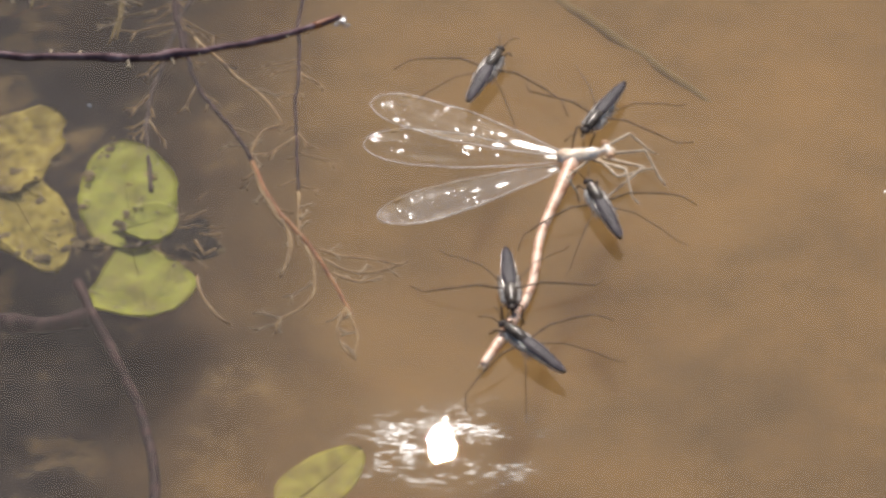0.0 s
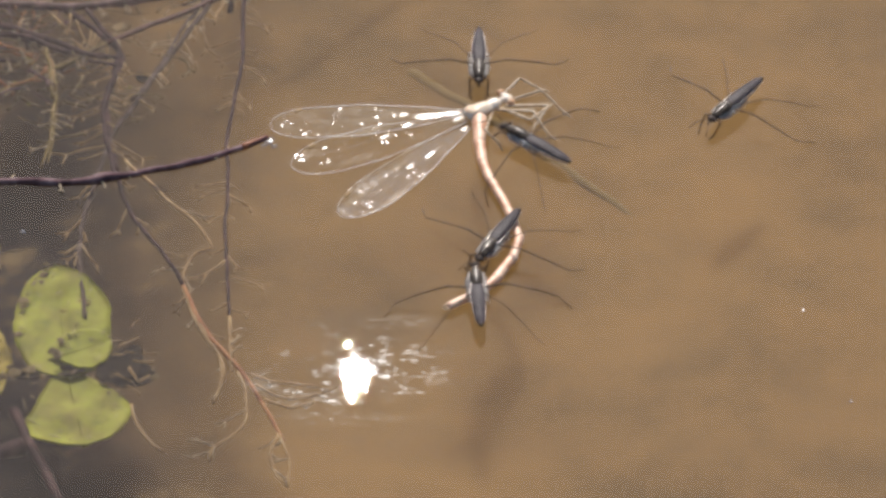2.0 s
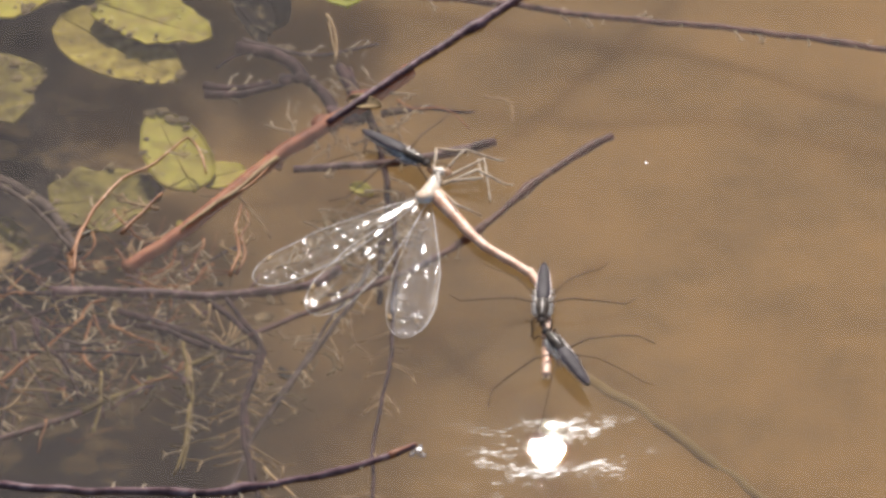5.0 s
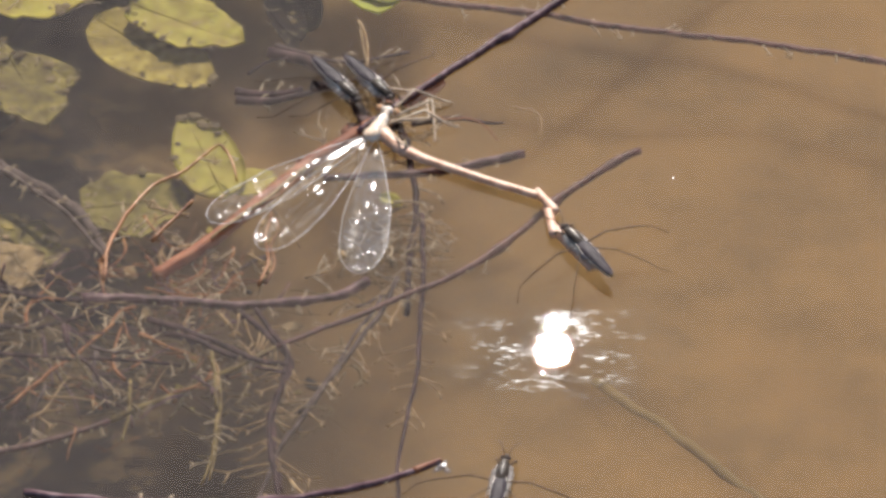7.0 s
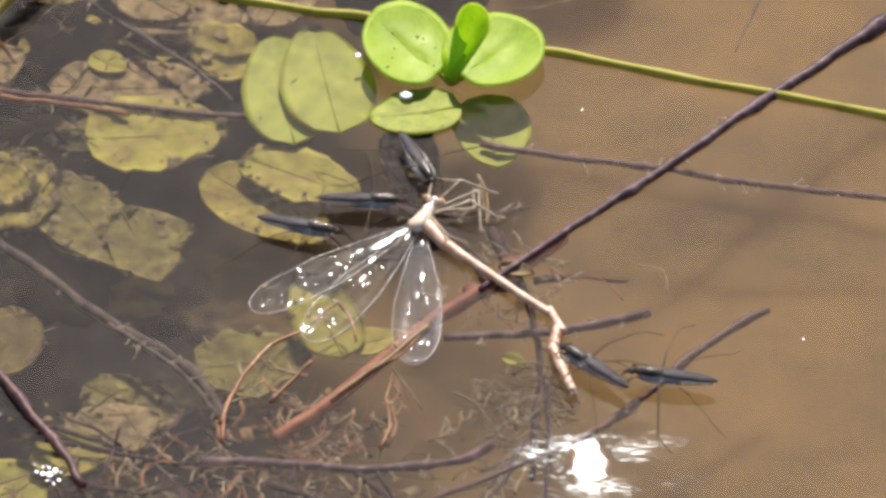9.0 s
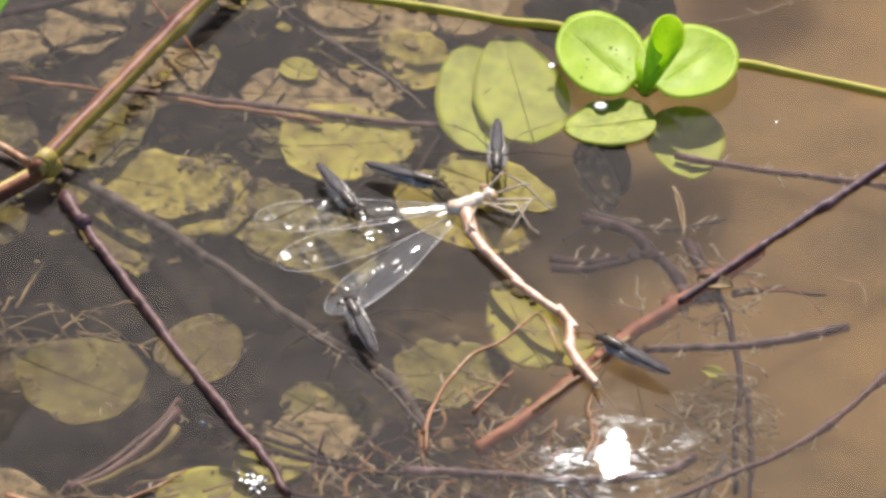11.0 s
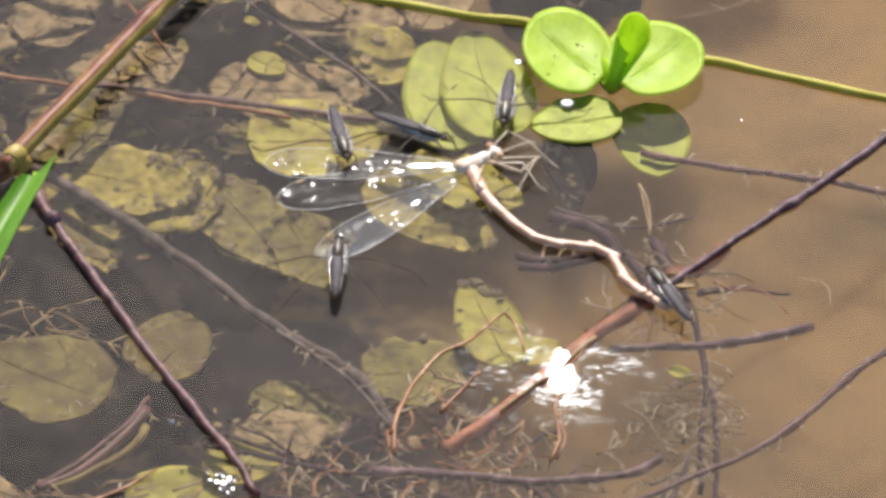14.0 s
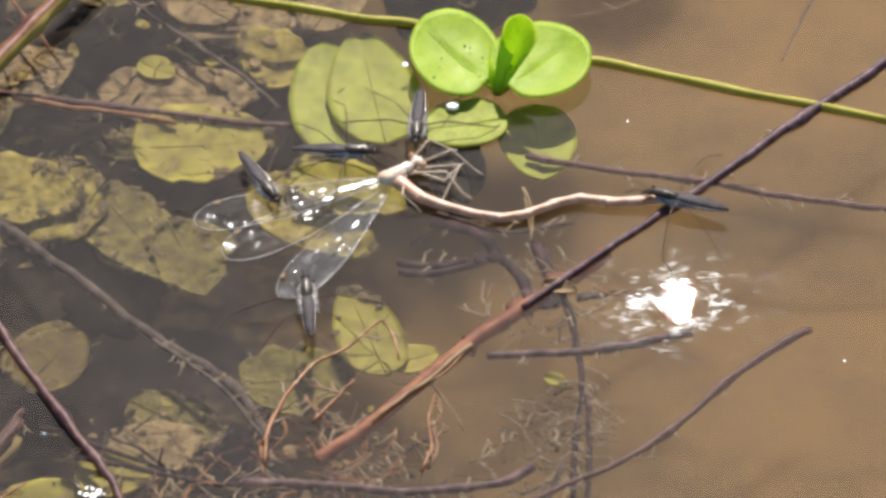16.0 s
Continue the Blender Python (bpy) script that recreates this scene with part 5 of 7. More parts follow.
# ---- loose rootlets in the weed bed ----
rng = random.Random(11)
for n, (corner, spread, kind, text) in enumerate(zip(
        [(-32.26, -34.09, -1.4), (-26.64, -30.50, -1.4), (-19.42, -36.10, -1.4), (-15.16, -26.96, -1.4), (-10.95, -45.22, -1.4), (-29.96, -43.16, -1.4), (-17.27, -20.36, -1.4), (-21.13, -42.40, -1.4), (-35.18, -26.67, -1.4), (-9.24, -34.43, -1.4), (-24.46, -37.84, -1.4), (-31.61, -48.46, -1.4), (-13.63, -38.00, -1.4), (-20.22, -30.59, -1.4), (-8.09, -25.20, -1.4), (-28.87, -23.02, -1.4), (8.67, -34.69, -1.4), (4.84, -30.96, -1.4)] + [(-19.69, -15.41, -1.4), (-15.68, -20.81, -1.4), (-22.15, -18.99, -1.4), (-11.77, -24.38, -1.4), (-5.41, -22.64, -1.4), (-0.92, -26.19, -1.4), (-18.08, -26.99, -1.4), (-25.81, -24.31, -1.4), (-14.52, -15.43, -1.4), (-9.27, -20.84, -1.4)] + [(-35.31, -33.73, -1.2), (-30.33, -31.01, -1.2), (-40.24, -37.30, -1.2), (-25.30, -37.12, -1.2), (-19.68, -35.30, -1.2), (-45.37, -32.09, -1.2)],
        (6, 7, 5, 5, 6, 7, 5, 6, 7, 5, 4, 6, 5, 4, 5, 6, 4, 4, 5, 4, 5, 5, 4, 5, 5, 5, 4, 4, 5, 5, 4, 5, 5, 4),
        (RUST, TAN, TWIG, RUST, TAN, GREYTWIG, TAN, RUST, TWIG, TAN, GREYTWIG, TAN, TWIG, RUST, RUST, TWIG, TAN, GREYTWIG, RUST, TAN, RUST, TAN, GREYTWIG, TAN, RUST, TWIG, TAN, RUST, TAN, TWIG, TAN, GREYTWIG, RUST, TAN),
        ("crooked forked rootlet furred with algae",) * 34)):
    c, turn = Vector(corner), rng.uniform(0, math.tau)
    line = [c]
    for _ in range(4):
        turn += rng.gauss(0, 0.5)
        line.append(line[-1] + Vector((math.cos(turn), math.sin(turn) * 1.2, 0)) * spread * 0.32)
    twig("root", line, rng.uniform(0.16, 0.32), 0.1, kind, text, "root", fuzz=rng.randrange(8, 26), fuzz_len=1.3, group="rootlets", seed=200 + n, fuzz_mat=rng.choice((FUZZ, TAN, FUZZ)))


# ---- leaf crumbs on the mud ----
def crumbs(center, rx, ry, count, seed, material, label, z=-6.5):
    """Torn leaf crumbs and silt flakes strewn over an oval patch."""
    r = random.Random(seed)
    verts, faces = [], []
    for _ in range(int(count * 0.6)):
        a, d = r.uniform(0, math.tau), math.sqrt(r.random())
        p = Vector((rx * d * math.cos(a), ry * d * math.sin(a), r.uniform(-2.5, 2.5)))
        size, turn, k0 = r.choice((0.3, 0.4, 0.6, 0.9, 1.3)), r.uniform(0, math.tau), len(verts)
        for s in range(7):
            b = math.tau * s / 7
            q = Vector((math.cos(b) * r.uniform(0.75, 1.1), 0.6 * math.sin(b) * r.uniform(0.75, 1.1), r.uniform(-0.06, 0.06))) * size
            q.rotate(Euler((r.uniform(-0.2, 0.2), r.uniform(-0.2, 0.2), turn)))
            verts.append(p + q)
        verts += [v - Vector((0, 0, 0.15)) for v in verts[k0:k0 + 7]]
        faces.append(tuple(range(k0, k0 + 7)))
        faces.append(tuple(range(k0 + 13, k0 + 6, -1)))
        faces += [(k0 + s, k0 + 7 + s, k0 + 7 + (s + 1) % 7, k0 + (s + 1) % 7) for s in range(7)]
    ob = new("leaf_litter", mesh_of("crumbs", [v * MM for v in verts], faces, material, False))
    ob.location = (center[0] * MM, center[1] * MM, z * MM)
    return tagged(ob, label, "leaf litter", kind="stuff")


for n, (c, rx, ry, count) in enumerate(zip([(-52.37, 42.55, -6), (-36.59, 53.34, -6), (-61.63, 20.90, -6), (-29.63, -16.25, -6)] + [(-8.98, -31.29, -6)], (22, 18, 12, 20, 14), (22, 16, 14, 6, 14), (90, 55, 40, 40, 16))):
    crumbs(c, rx, ry, count, 30 + n, PALE, "pale torn leaf litter on the pond mud")
    crumbs(c, rx, ry, count // 2, 60 + n, MUCK, "blackish leaf litter on the pond mud")
    crumbs(c, rx, ry, count // 2, 90 + n, MOSSY, "olive leaf litter on the pond mud")



# ---- floating sprig ----
def sprig():
    """A floating pair of round leaves with a rolled young leaf at the joint of a long green runner."""
    base = Vector([(2.18, 33.66, 0.7)][0])
    ob = new("floating_sprig")
    ob.location = base * MM
    tagged(ob, "bright green floating sprig of round leaves on a runner", "water plant")

    def blade(centre, rx, ry, turn, rise, label, seed):
        """A broad round blade: its stalk end lies at the sprig's joint, its far rim rises."""
        c = Vector((centre[0] - base.x, centre[1] - base.y, 0))
        spin, rings, seg = Matrix.Rotation(radians(turn), 3, "Z"), 10, 40
        foot = math.atan2(-c.y, -c.x)
        top = []
        for i in range(rings + 1):
            f = i / rings
            for j in range(seg):
                a = math.tau * j / seg
                p = spin @ Vector((rx * math.cos(a), ry * math.sin(a), 0))
                near = math.cos(math.atan2(p.y, p.x) - foot)
                p *= f * (1 + 0.025 * noise.noise(Vector((2 * math.cos(a), 2 * math.sin(a), seed)))) * (1 - 0.16 * max(0, near) ** 14)
                q = c + p
                z = rise * q.length / (2 * c.length) + 0.5 * f ** 3 + 0.2 * noise.noise(Vector((q.x * 0.3, q.y * 0.3, seed)))
                side = abs(q.cross(c).z) / c.length
                top.append(Vector((q.x, q.y, z - 0.16 * math.exp(-(side / 0.4) ** 2))))
        cnt = len(top)
        verts = top + [v - Vector((0, 0, 0.28)) for v in top]
        faces = [(i * seg + j, i * seg + (j + 1) % seg, (i + 1) * seg + (j + 1) % seg, (i + 1) * seg + j) for i in range(rings) for j in range(seg)]
        faces += [tuple(k + cnt for k in reversed(q)) for q in faces]
        rim = rings * seg
        faces += [(rim + j, rim + (j + 1) % seg, rim + (j + 1) % seg + cnt, rim + j + cnt) for j in range(seg)]
        lf = part("leaf", mesh_of("blade", [p * MM for p in verts], faces, LEAF), ob, label)
        rv, rf = [], []
        tube_into(rv, rf, [c * (1.75 * k / 8) + Vector((0, 0, 0.08 + rise * 0.875 * k / 8)) for k in range(9)], lambda q: 0.14 * (1 - 0.8 * q), 6, 0.6)
        part("midrib", mesh_of("midrib", [p * MM for p in rv], rf, LEAF), lf)
        return lf

    blade((-2.9, 39.4), 5.5, 7.4, 14, 1.7, "round glossy green leaf with specks", 41)
    blade((7.3, 38.3), 6.3, 6.5, -20, 1.3, "round glossy yellow-green leaf", 42)
    # rolled young leaf, standing: a cone open at the top, its far lip the taller
    verts, faces = [], []
    rings, seg = 12, 20
    for i in range(rings + 1):
        f = i / rings
        for j in range(seg + 1):
            a = math.radians(-165 + 330 * j / seg)
            r = 0.3 + 2.05 * f ** 0.75 * (1 - 0.12 * f * f)
            tall = 6.6 * f * (1 + 0.3 * f * math.cos(a))
            verts.append(Vector((r * math.sin(a) + 2.7 * f, 0.75 * r * math.cos(a) + 3.0 * f, tall)))
    for i in range(rings):
        for j in range(seg):
            a = i * (seg + 1) + j
            faces.append((a, a + 1, a + seg + 2, a + seg + 1))
    cnt = len(verts)
    inner = [Vector((p.x + 0.12 * (2.7 * p.z / 6.6 - p.x), p.y + 0.12 * (3.0 * p.z / 6.6 - p.y), p.z)) for p in verts]
    faces += [tuple(i + cnt for i in reversed(q)) for q in faces]
    part("young_leaf", mesh_of("young_leaf", [p * MM for p in verts + inner], faces, YOUNG_LIT), ob, "rolled young leaf standing upright")
    sv, sf = [], []
    tube_into(sv, sf, [Vector((0.3, 0.0, 0.2)), Vector((0.9, 0.5, 2.0)), Vector((1.7, 1.1, 3.4))], lambda q: 0.42 * (1 - 0.4 * q), 7)
    part("leaf_stalk", mesh_of("leaf_stalk", [p * MM for p in sv], sf, YOUNG_LIT), ob)
    sv, sf = [], []
    tube_into(sv, sf, [Vector((-0.2, 0.3, 0)), Vector((-0.6, 1.2, 1.6)), Vector((-0.9, 2.6, 3.0))], lambda q: 0.5 * (1 - 0.3 * q), 7)
    part("leaf_stalk", mesh_of("leaf_stalk", [p * MM for p in sv], sf, YOUNG_LIT), ob)
    for pts in ([(2.20, 34.22, 0.2), (7.41, 39.05, 0.2), (13.66, 39.93, 0.2), (19.81, 38.09, 0.2), (26.61, 35.84, 0.2), (32.69, 33.80, 0.2), (38.63, 32.19, 0.2), (47.48, 29.47, 0.2), (57.45, 26.17, 0.2), (67.33, 22.79, 0.2), (80.40, 18.56, 0.2)], [(2.20, 34.22, 0.2), (-2.90, 43.20, 0.2), (-7.73, 46.78, 0.2), (-14.00, 47.80, 0.2), (-21.00, 49.69, 0.2), (-30.83, 51.99, 0.2), (-38.60, 53.89, 0.2), (-46.41, 56.01, 0.2), (-56.37, 58.13, 0.2), (-66.47, 61.69, 0.2), (-79.53, 65.71, 0.2)]):
        line = spline([Vector(p) - base for p in pts], 60)
        sv, sf = [], []
        tube_into(sv, sf, line, lambda q: 0.55 + 0.05 * math.sin(q * 40), 8)
        part("runner", mesh_of("runner", [p * MM for p in sv], sf, STEM), ob, "smooth yellow-green runner stem")
    # specks
    rng = random.Random(5)
    for _ in range(9):
        v, f = ball((0, 0, 0), (rng.uniform(0.09, 0.24), 0.1, 0.08), 3, 7)
        sp = part("speck", mesh_of("speck", [p * MM for p in v], f, MUCK), ob)
        sp.location = (rng.uniform(-8.5, -1.5) * MM, rng.uniform(1.5, 8.0) * MM, rng.uniform(1.0, 1.25) * MM)
    return ob


sprig()


def bead(center, r, label, name="water_bead", flat=0.6, material=None):
    c = Vector(center)
    v, f = ball((0, 0, 0), (r, r, r * flat), 7, 14, -0.2)
    ob = new(name, mesh_of(name, [p * MM for p in v], f, material or BUBBLE))
    ob.location = c * MM
    return tagged(ob, label, "bubble", "bubbles")


for c, r in zip([(-3.21, 31.35, 0.7), (-9.04, 38.79, 0.7)], (0.85, 0.4)):
    bead(c, r, "bright water bead beside a floating leaf", material=SPARK, flat=0.35)
for c, r in zip([(14.24, -58.19, 0.1), (14.93, -58.83, 0.1), (13.70, -58.66, 0.1), (14.66, -57.43, 0.1)], (0.55, 0.45, 0.4, 0.35)):
    bead(c, r, "clear bubble at a broken twig tip")
for c, r in zip([(-43.20, -31.42, 0.1), (-42.24, -32.66, 0.1), (-43.81, -32.49, 0.1), (-41.66, -30.26, 0.1), (-48.96, -23.00, 0.1), (-42.72, -33.54, 0.1)], (0.5, 0.6, 0.4, 0.3, 0.5, 0.4)):
    bead(c, r, "wet bubble by a sunken twig")
for c, r in zip([(-42.83, -32.77, 0.4), (-41.74, -33.64, 0.4), (-43.61, -31.54, 0.4), (-41.25, -30.45, 0.4), (-42.22, -32.06, 0.4), (-43.12, -33.66, 0.4), (-44.3, -32.3, 0.4), (-43.6, -32.6, 0.4), (-42.9, -31.7, 0.4), (-41.6, -32.4, 0.4), (-44.6, -31.2, 0.4), (-42.3, -34.2, 0.4)], (0.42, 0.2, 0.16, 0.22, 0.34, 0.14, 0.2, 0.3, 0.18, 0.12, 0.1, 0.16)):
    bead(c, r, "bright wet froth bubble at a twig's foot", material=SPARK, flat=0.22)
for c, r in zip([(-45.92, -38.24, 1), (-44.74, -42.99, 1)], (0.4, 0.25)):
    bead(c, r, "wet bright bubble on a black stub")
for c, r in zip([(-14.16, -71.69, 0.1), (76.64, -104.62, 0.1)], (0.35, 0.25)):
    bead(c, r, "small bubble on the water")


for c in [(41.94, -11.52, 0.02)] + [(73.11, -89.69, 0.02)] + [(17.85, 29.14, 0.02)]:
    bead(c, 0.14, "tiny bright speck afloat on the water", "floating_speck", 0.25, SPARK)


bead([(14.57, -58.05, 0.3)][0], 0.3, "sunlit bubble at a broken twig tip", flat=0.4, material=SPARK)


def seed(center):
    v, f = merge(ball((0, 0, 0), (1.0, 1.0, 0.9), 10, 14), ball((0.5, 0.75, 0.1), (0.28, 0.3, 0.25), 5, 8))
    ob = new("round_seed", mesh_of("seed", [p * MM for p in v], f, DEEPRED))
    ob.location = Vector(center) * MM
    return tagged(ob, "small dark round seed stuck to a red twig", "seed")


seed([(-64.16, 10.08, 0.9)][0])


def flake(ends, width, material, label, seed):
    a, b = Vector(ends[0]), Vector(ends[1])
    v, f = leaf_mesh((b - a).length, width, 0.15, 0.1, 0.2, 1.0, 0.25, seed)
    ob = new("leaf_flake", mesh_of("flake", [p * MM for p in v], f, material))
    ob.matrix_world = pose(*(a * MM), 0, 4, heading(a, b))
    return tagged(ob, label, "leaf flake")


flake([(-35.35, 56.18, 0.3), (-29.52, 57.53, 0.3)], 2.6, REDLEAF, "bright red leaf flake floating on the water", 61)
flake([(7.52, -12.95, -1), (10.11, -14.24, -1)], 1.8, OLIVE, "tiny yellow drowned leaf flake", 62)
flake([(3.93, -0.46, -1.4), (6.39, -2.45, -1.4)], 2.0, RUST, "small red-brown leaf flake", 63)
flake([(-1.99, -6.12, -1.4), (-0.39, -9.21, -1.4)], 2.0, RUST, "small red-brown leaf flake", 64)
flake([(8.34, -12.79, -1.5), (10.24, -14.13, -1.5)], 1.6, OLIVE, "tiny yellow-green leaf flake", 65)
flake([(7.59, 1.47, 0), (11.49, -0.04, 0)], 2.2, PALE, "whitish scrap on the water", 66)


# ---- grass blade over the water ----
def grass():
    """A broad cut blade that hangs over the water, folded along its middle."""
    ob = new("grass_blade")
    tagged(ob, "bright green folded grass blade over the water", "grass")
    verts, faces = [], []
    n = 24
    for i in range(n + 1):
        f = i / n
        wd = 1.65 + 0.9 * math.sin(math.pi * min(1, f * 0.8)) + (0.0 if i else -0.3) - 0.35 * math.exp(-((f - 0.62) / 0.06) ** 2)
        for s in (-1, -0.5, 0, 0.5, 1):
            verts.append(Vector((s * wd + 1.2 * f * f, -60 * f + (1.6 * s if i == 0 else 0), (1.5 + 0.5 * math.sin(f * 9)) * (abs(s + 0.35) - 1) - 6 * f * f)))
    for i in range(n):
        for j in range(4):
            a = i * 5 + j
            faces.append((a, a + 1, a + 6, a + 5))
    cnt = len(verts)
    verts += [v - Vector((0, 0, 0.2)) for v in verts]
    faces += [tuple(i + cnt for i in reversed(q)) for q in faces]
    part("blade", mesh_of("blade", [v * MM for v in verts], faces, GRASS), ob)
    rv, rf = [], []
    tube_into(rv, rf, [Vector((1.2 * (k / 12) ** 2 - 0.6, -60 * k / 12, -1.55 - 0.5 * math.sin(k * 0.75) - 6 * (k / 12) ** 2)) for k in range(13)], lambda q: 0.2, 6)
    part("midrib", mesh_of("midrib", [v * MM for v in rv], rf, LEAF), ob)
    rv, rf = [], []
    tube_into(rv, rf, [Vector((-7.0, -33.0, -5.0)), Vector((-9.5, -34.8, -5.2)), Vector((-13.0, -36.6, -5.6)), Vector((-20, -40, -6.5))], lambda q: 0.55 + 0.2 * q, 7, 0.6)
    part("side_shoot", mesh_of("side_shoot", [v * MM for v in rv], rf, STEM), ob, "cut yellow-green side shoot")
    return ob


# ---- water striders ----
def strider():
    """A water strider that faces +Y, standing on its long legs; origin on the water under its body (mm)."""
    ob = new("water_strider")
    z = 1.7

    def bit(name, v, f, material, label=""):
        return part(name, mesh_of(name, [p * (0.94 * MM) for p in v], f, material), ob, label)

    # back: folded wings over a long abdomen, widest behind the shoulders, blunt and round at the tail
    def girth(q):
        return (0.4 + 0.5 * math.sin(math.pi * 0.5 * min(1, q / 0.36))) * (1 - 0.46 * max(0, (q - 0.38) / 0.62) ** 1.25) * math.sqrt(max(0.03, 1 - max(0, (q - 0.86) / 0.14) ** 2))

    line = [Vector((0, 2.2 - 7.7 * k / 22, z + 0.42 - 0.3 * (k / 22) ** 2)) for k in range(23)]
    v, f = [], []
    tube_into(v, f, line, girth, 14, 0.34)
    bit("wing_cover", v, f, SHELL, "dark purplish grey folded wing cover")
    v, f = [], []
    for s in (-0.45, 0.0, 0.45):
        tube_into(v, f, [Vector((s * girth(0.1 + 0.8 * k / 12) * (1.0 - 0.6 * k / 12), 2.2 - 7.7 * (0.1 + 0.8 * k / 12), z + 0.4 - 0.3 * (0.1 + 0.8 * k / 12) ** 2 + 0.33 * girth(0.1 + 0.8 * k / 12) * math.sqrt(1 - 0.5 * s * s))) for k in range(13)], lambda q: 0.045, 5)
    bit("vein_net", v, f, RIBS, "raised pale wing veins")
    v, f = ball((0, -5.42, z + 0.12), (0.34, 0.26, 0.2), 6, 10)
    bit("tail_tip", v, f, BROWNBACK, "black tail tip")
    # belly, silvery on the chest and along the flanks
    v, f = [], []
    tube_into(v, f, [Vector((0, 3.8 - 8.9 * k / 16, z - 0.28)) for k in range(17)], lambda q: 0.16 + 0.68 * math.sin(math.pi * min(0.98, 0.2 + 0.78 * q)) ** 0.7, 14, 0.8)
    bit("belly", v, f, SILVER, "silvery water-repellent belly and flanks")
    for s in (-1, 1):
        v, f = [], []
        tube_into(v, f, [Vector((s * (0.97 * girth(0.02 + 0.95 * k / 20) + 0.03), 2.2 - 7.7 * (0.02 + 0.95 * k / 20), z + 0.36 - 0.3 * (k / 20) ** 2)) for k in range(21)], lambda q: 0.075 * (1.0 - 0.65 * q), 5)
        bit("flank_edge", v, f, SILVER, "thin pale rim of the abdomen")
        v, f = [], []
        tube_into(v, f, [Vector((s * (0.78 + 0.24 * math.sin(math.pi * k / 24) + 0.07 * math.sin(k * 2.3 + s)), 3.5 - 4.9 * k / 24, z - 0.12 + 0.08 * math.sin(k * 1.7))) for k in range(25)], lambda q: 0.25 * (1 - 0.55 * q) * (0.45 + 1.1 * math.sin(q * 23 + s) ** 2), 6)
        for k in range(14):
            p = Vector((s * 0.94, 3.2 - 4.4 * k / 14, z - 0.15))
            tube_into(v, f, [p, p + Vector((s * 0.3, -0.25, -0.05)), p + Vector((s * (0.45 + 0.12 * math.sin(k * 5.1)), -0.55, -0.2))], lambda q: 0.06 * (1.2 - 0.7 * q), 4)
        bit("flank_hair", v, f, HAIR, "silvery haired flank")
    # chest shield, narrowing to the neck
    v, f = [], []
    tube_into(v, f, [Vector((0, 4.3 - 3.3 * k / 10, z + 0.28 + 0.14 * math.sin(math.pi * k / 10))) for k in range(11)], lambda q: 0.36 + 0.42 * math.sin(math.pi * (0.08 + 0.72 * q)) ** 1.2, 12, 0.66)
    bit("chest_shield", v, f, BROWNBACK, "brown-black chest shield")
    v, f = [], []
    tube_into(v, f, [Vector((0, 3.9 - 2.4 * k / 6, z + 0.84 + 0.08 * math.sin(math.pi * k / 6))) for k in range(7)], lambda q: 0.05, 5)
    bit("shield_stripe", v, f, SILVER, "pale stripe along the shield")
    v, f = merge(ball((0, 4.7, z + 0.22), (0.42, 0.55, 0.38), 10, 12), ball((0, 5.25, z + 0.0), (0.18, 0.45, 0.18), 6, 8))
    bit("head", v, f, BROWNBACK)
    for s in (-1, 1):
        v, f = ball((s * 0.42, 4.68, z + 0.3), (0.22, 0.28, 0.24), 8, 10)
        bit("eye", v, f, SHELL, "round dark eye")
        v, f = [], []
        tube_into(v, f, [Vector((s * 0.2, 5.1, z + 0.3)), Vector((s * 0.6, 6.1, z + 0.7)), Vector((s * 1.0, 6.9, z + 0.5)), Vector((s * 1.3, 7.6, z + 0.1))], lambda q: 0.06, 5)
        bit("antenna", v, f, LEG)
        for name, pts, r in (("front_leg", [(0.45, 3.7, z - 0.1), (1.2, 4.5, z + 0.2), (1.1, 5.6, 0.5), (0.8, 6.3, 0.05)], 0.12),
                             ("middle_leg", [(0.6, 1.2, z - 0.1), (3.6, 1.0, z + 0.5), (7.6, 0.5, z - 0.4), (9.8, 0.1, 0.6), (11.2, -1.6, 0.05)], 0.1),
                             ("hind_leg", [(0.6, 0.4, z - 0.1), (3.0, -2.4, z + 0.4), (5.4, -5.1, z - 0.7), (6.6, -6.5, 0.1), (7.6, -7.6, 0.05)], 0.065)):
            v, f = [], []
            chain = [Vector((s * p[0], p[1], p[2])) for p in pts]
            dense = []
            for a, b in zip(chain, chain[1:]):
                dense += [a.lerp(b, k / 4) for k in range(4)]
            dense.append(chain[-1])
            tube_into(v, f, dense, lambda q: r * (1.15 - 0.6 * q), 6)
            bit(name, v, f, LEG)
    return ob


# ---- dead damselfly ----
ABDOMEN_MM = 32.6
SEGMENTS = 10


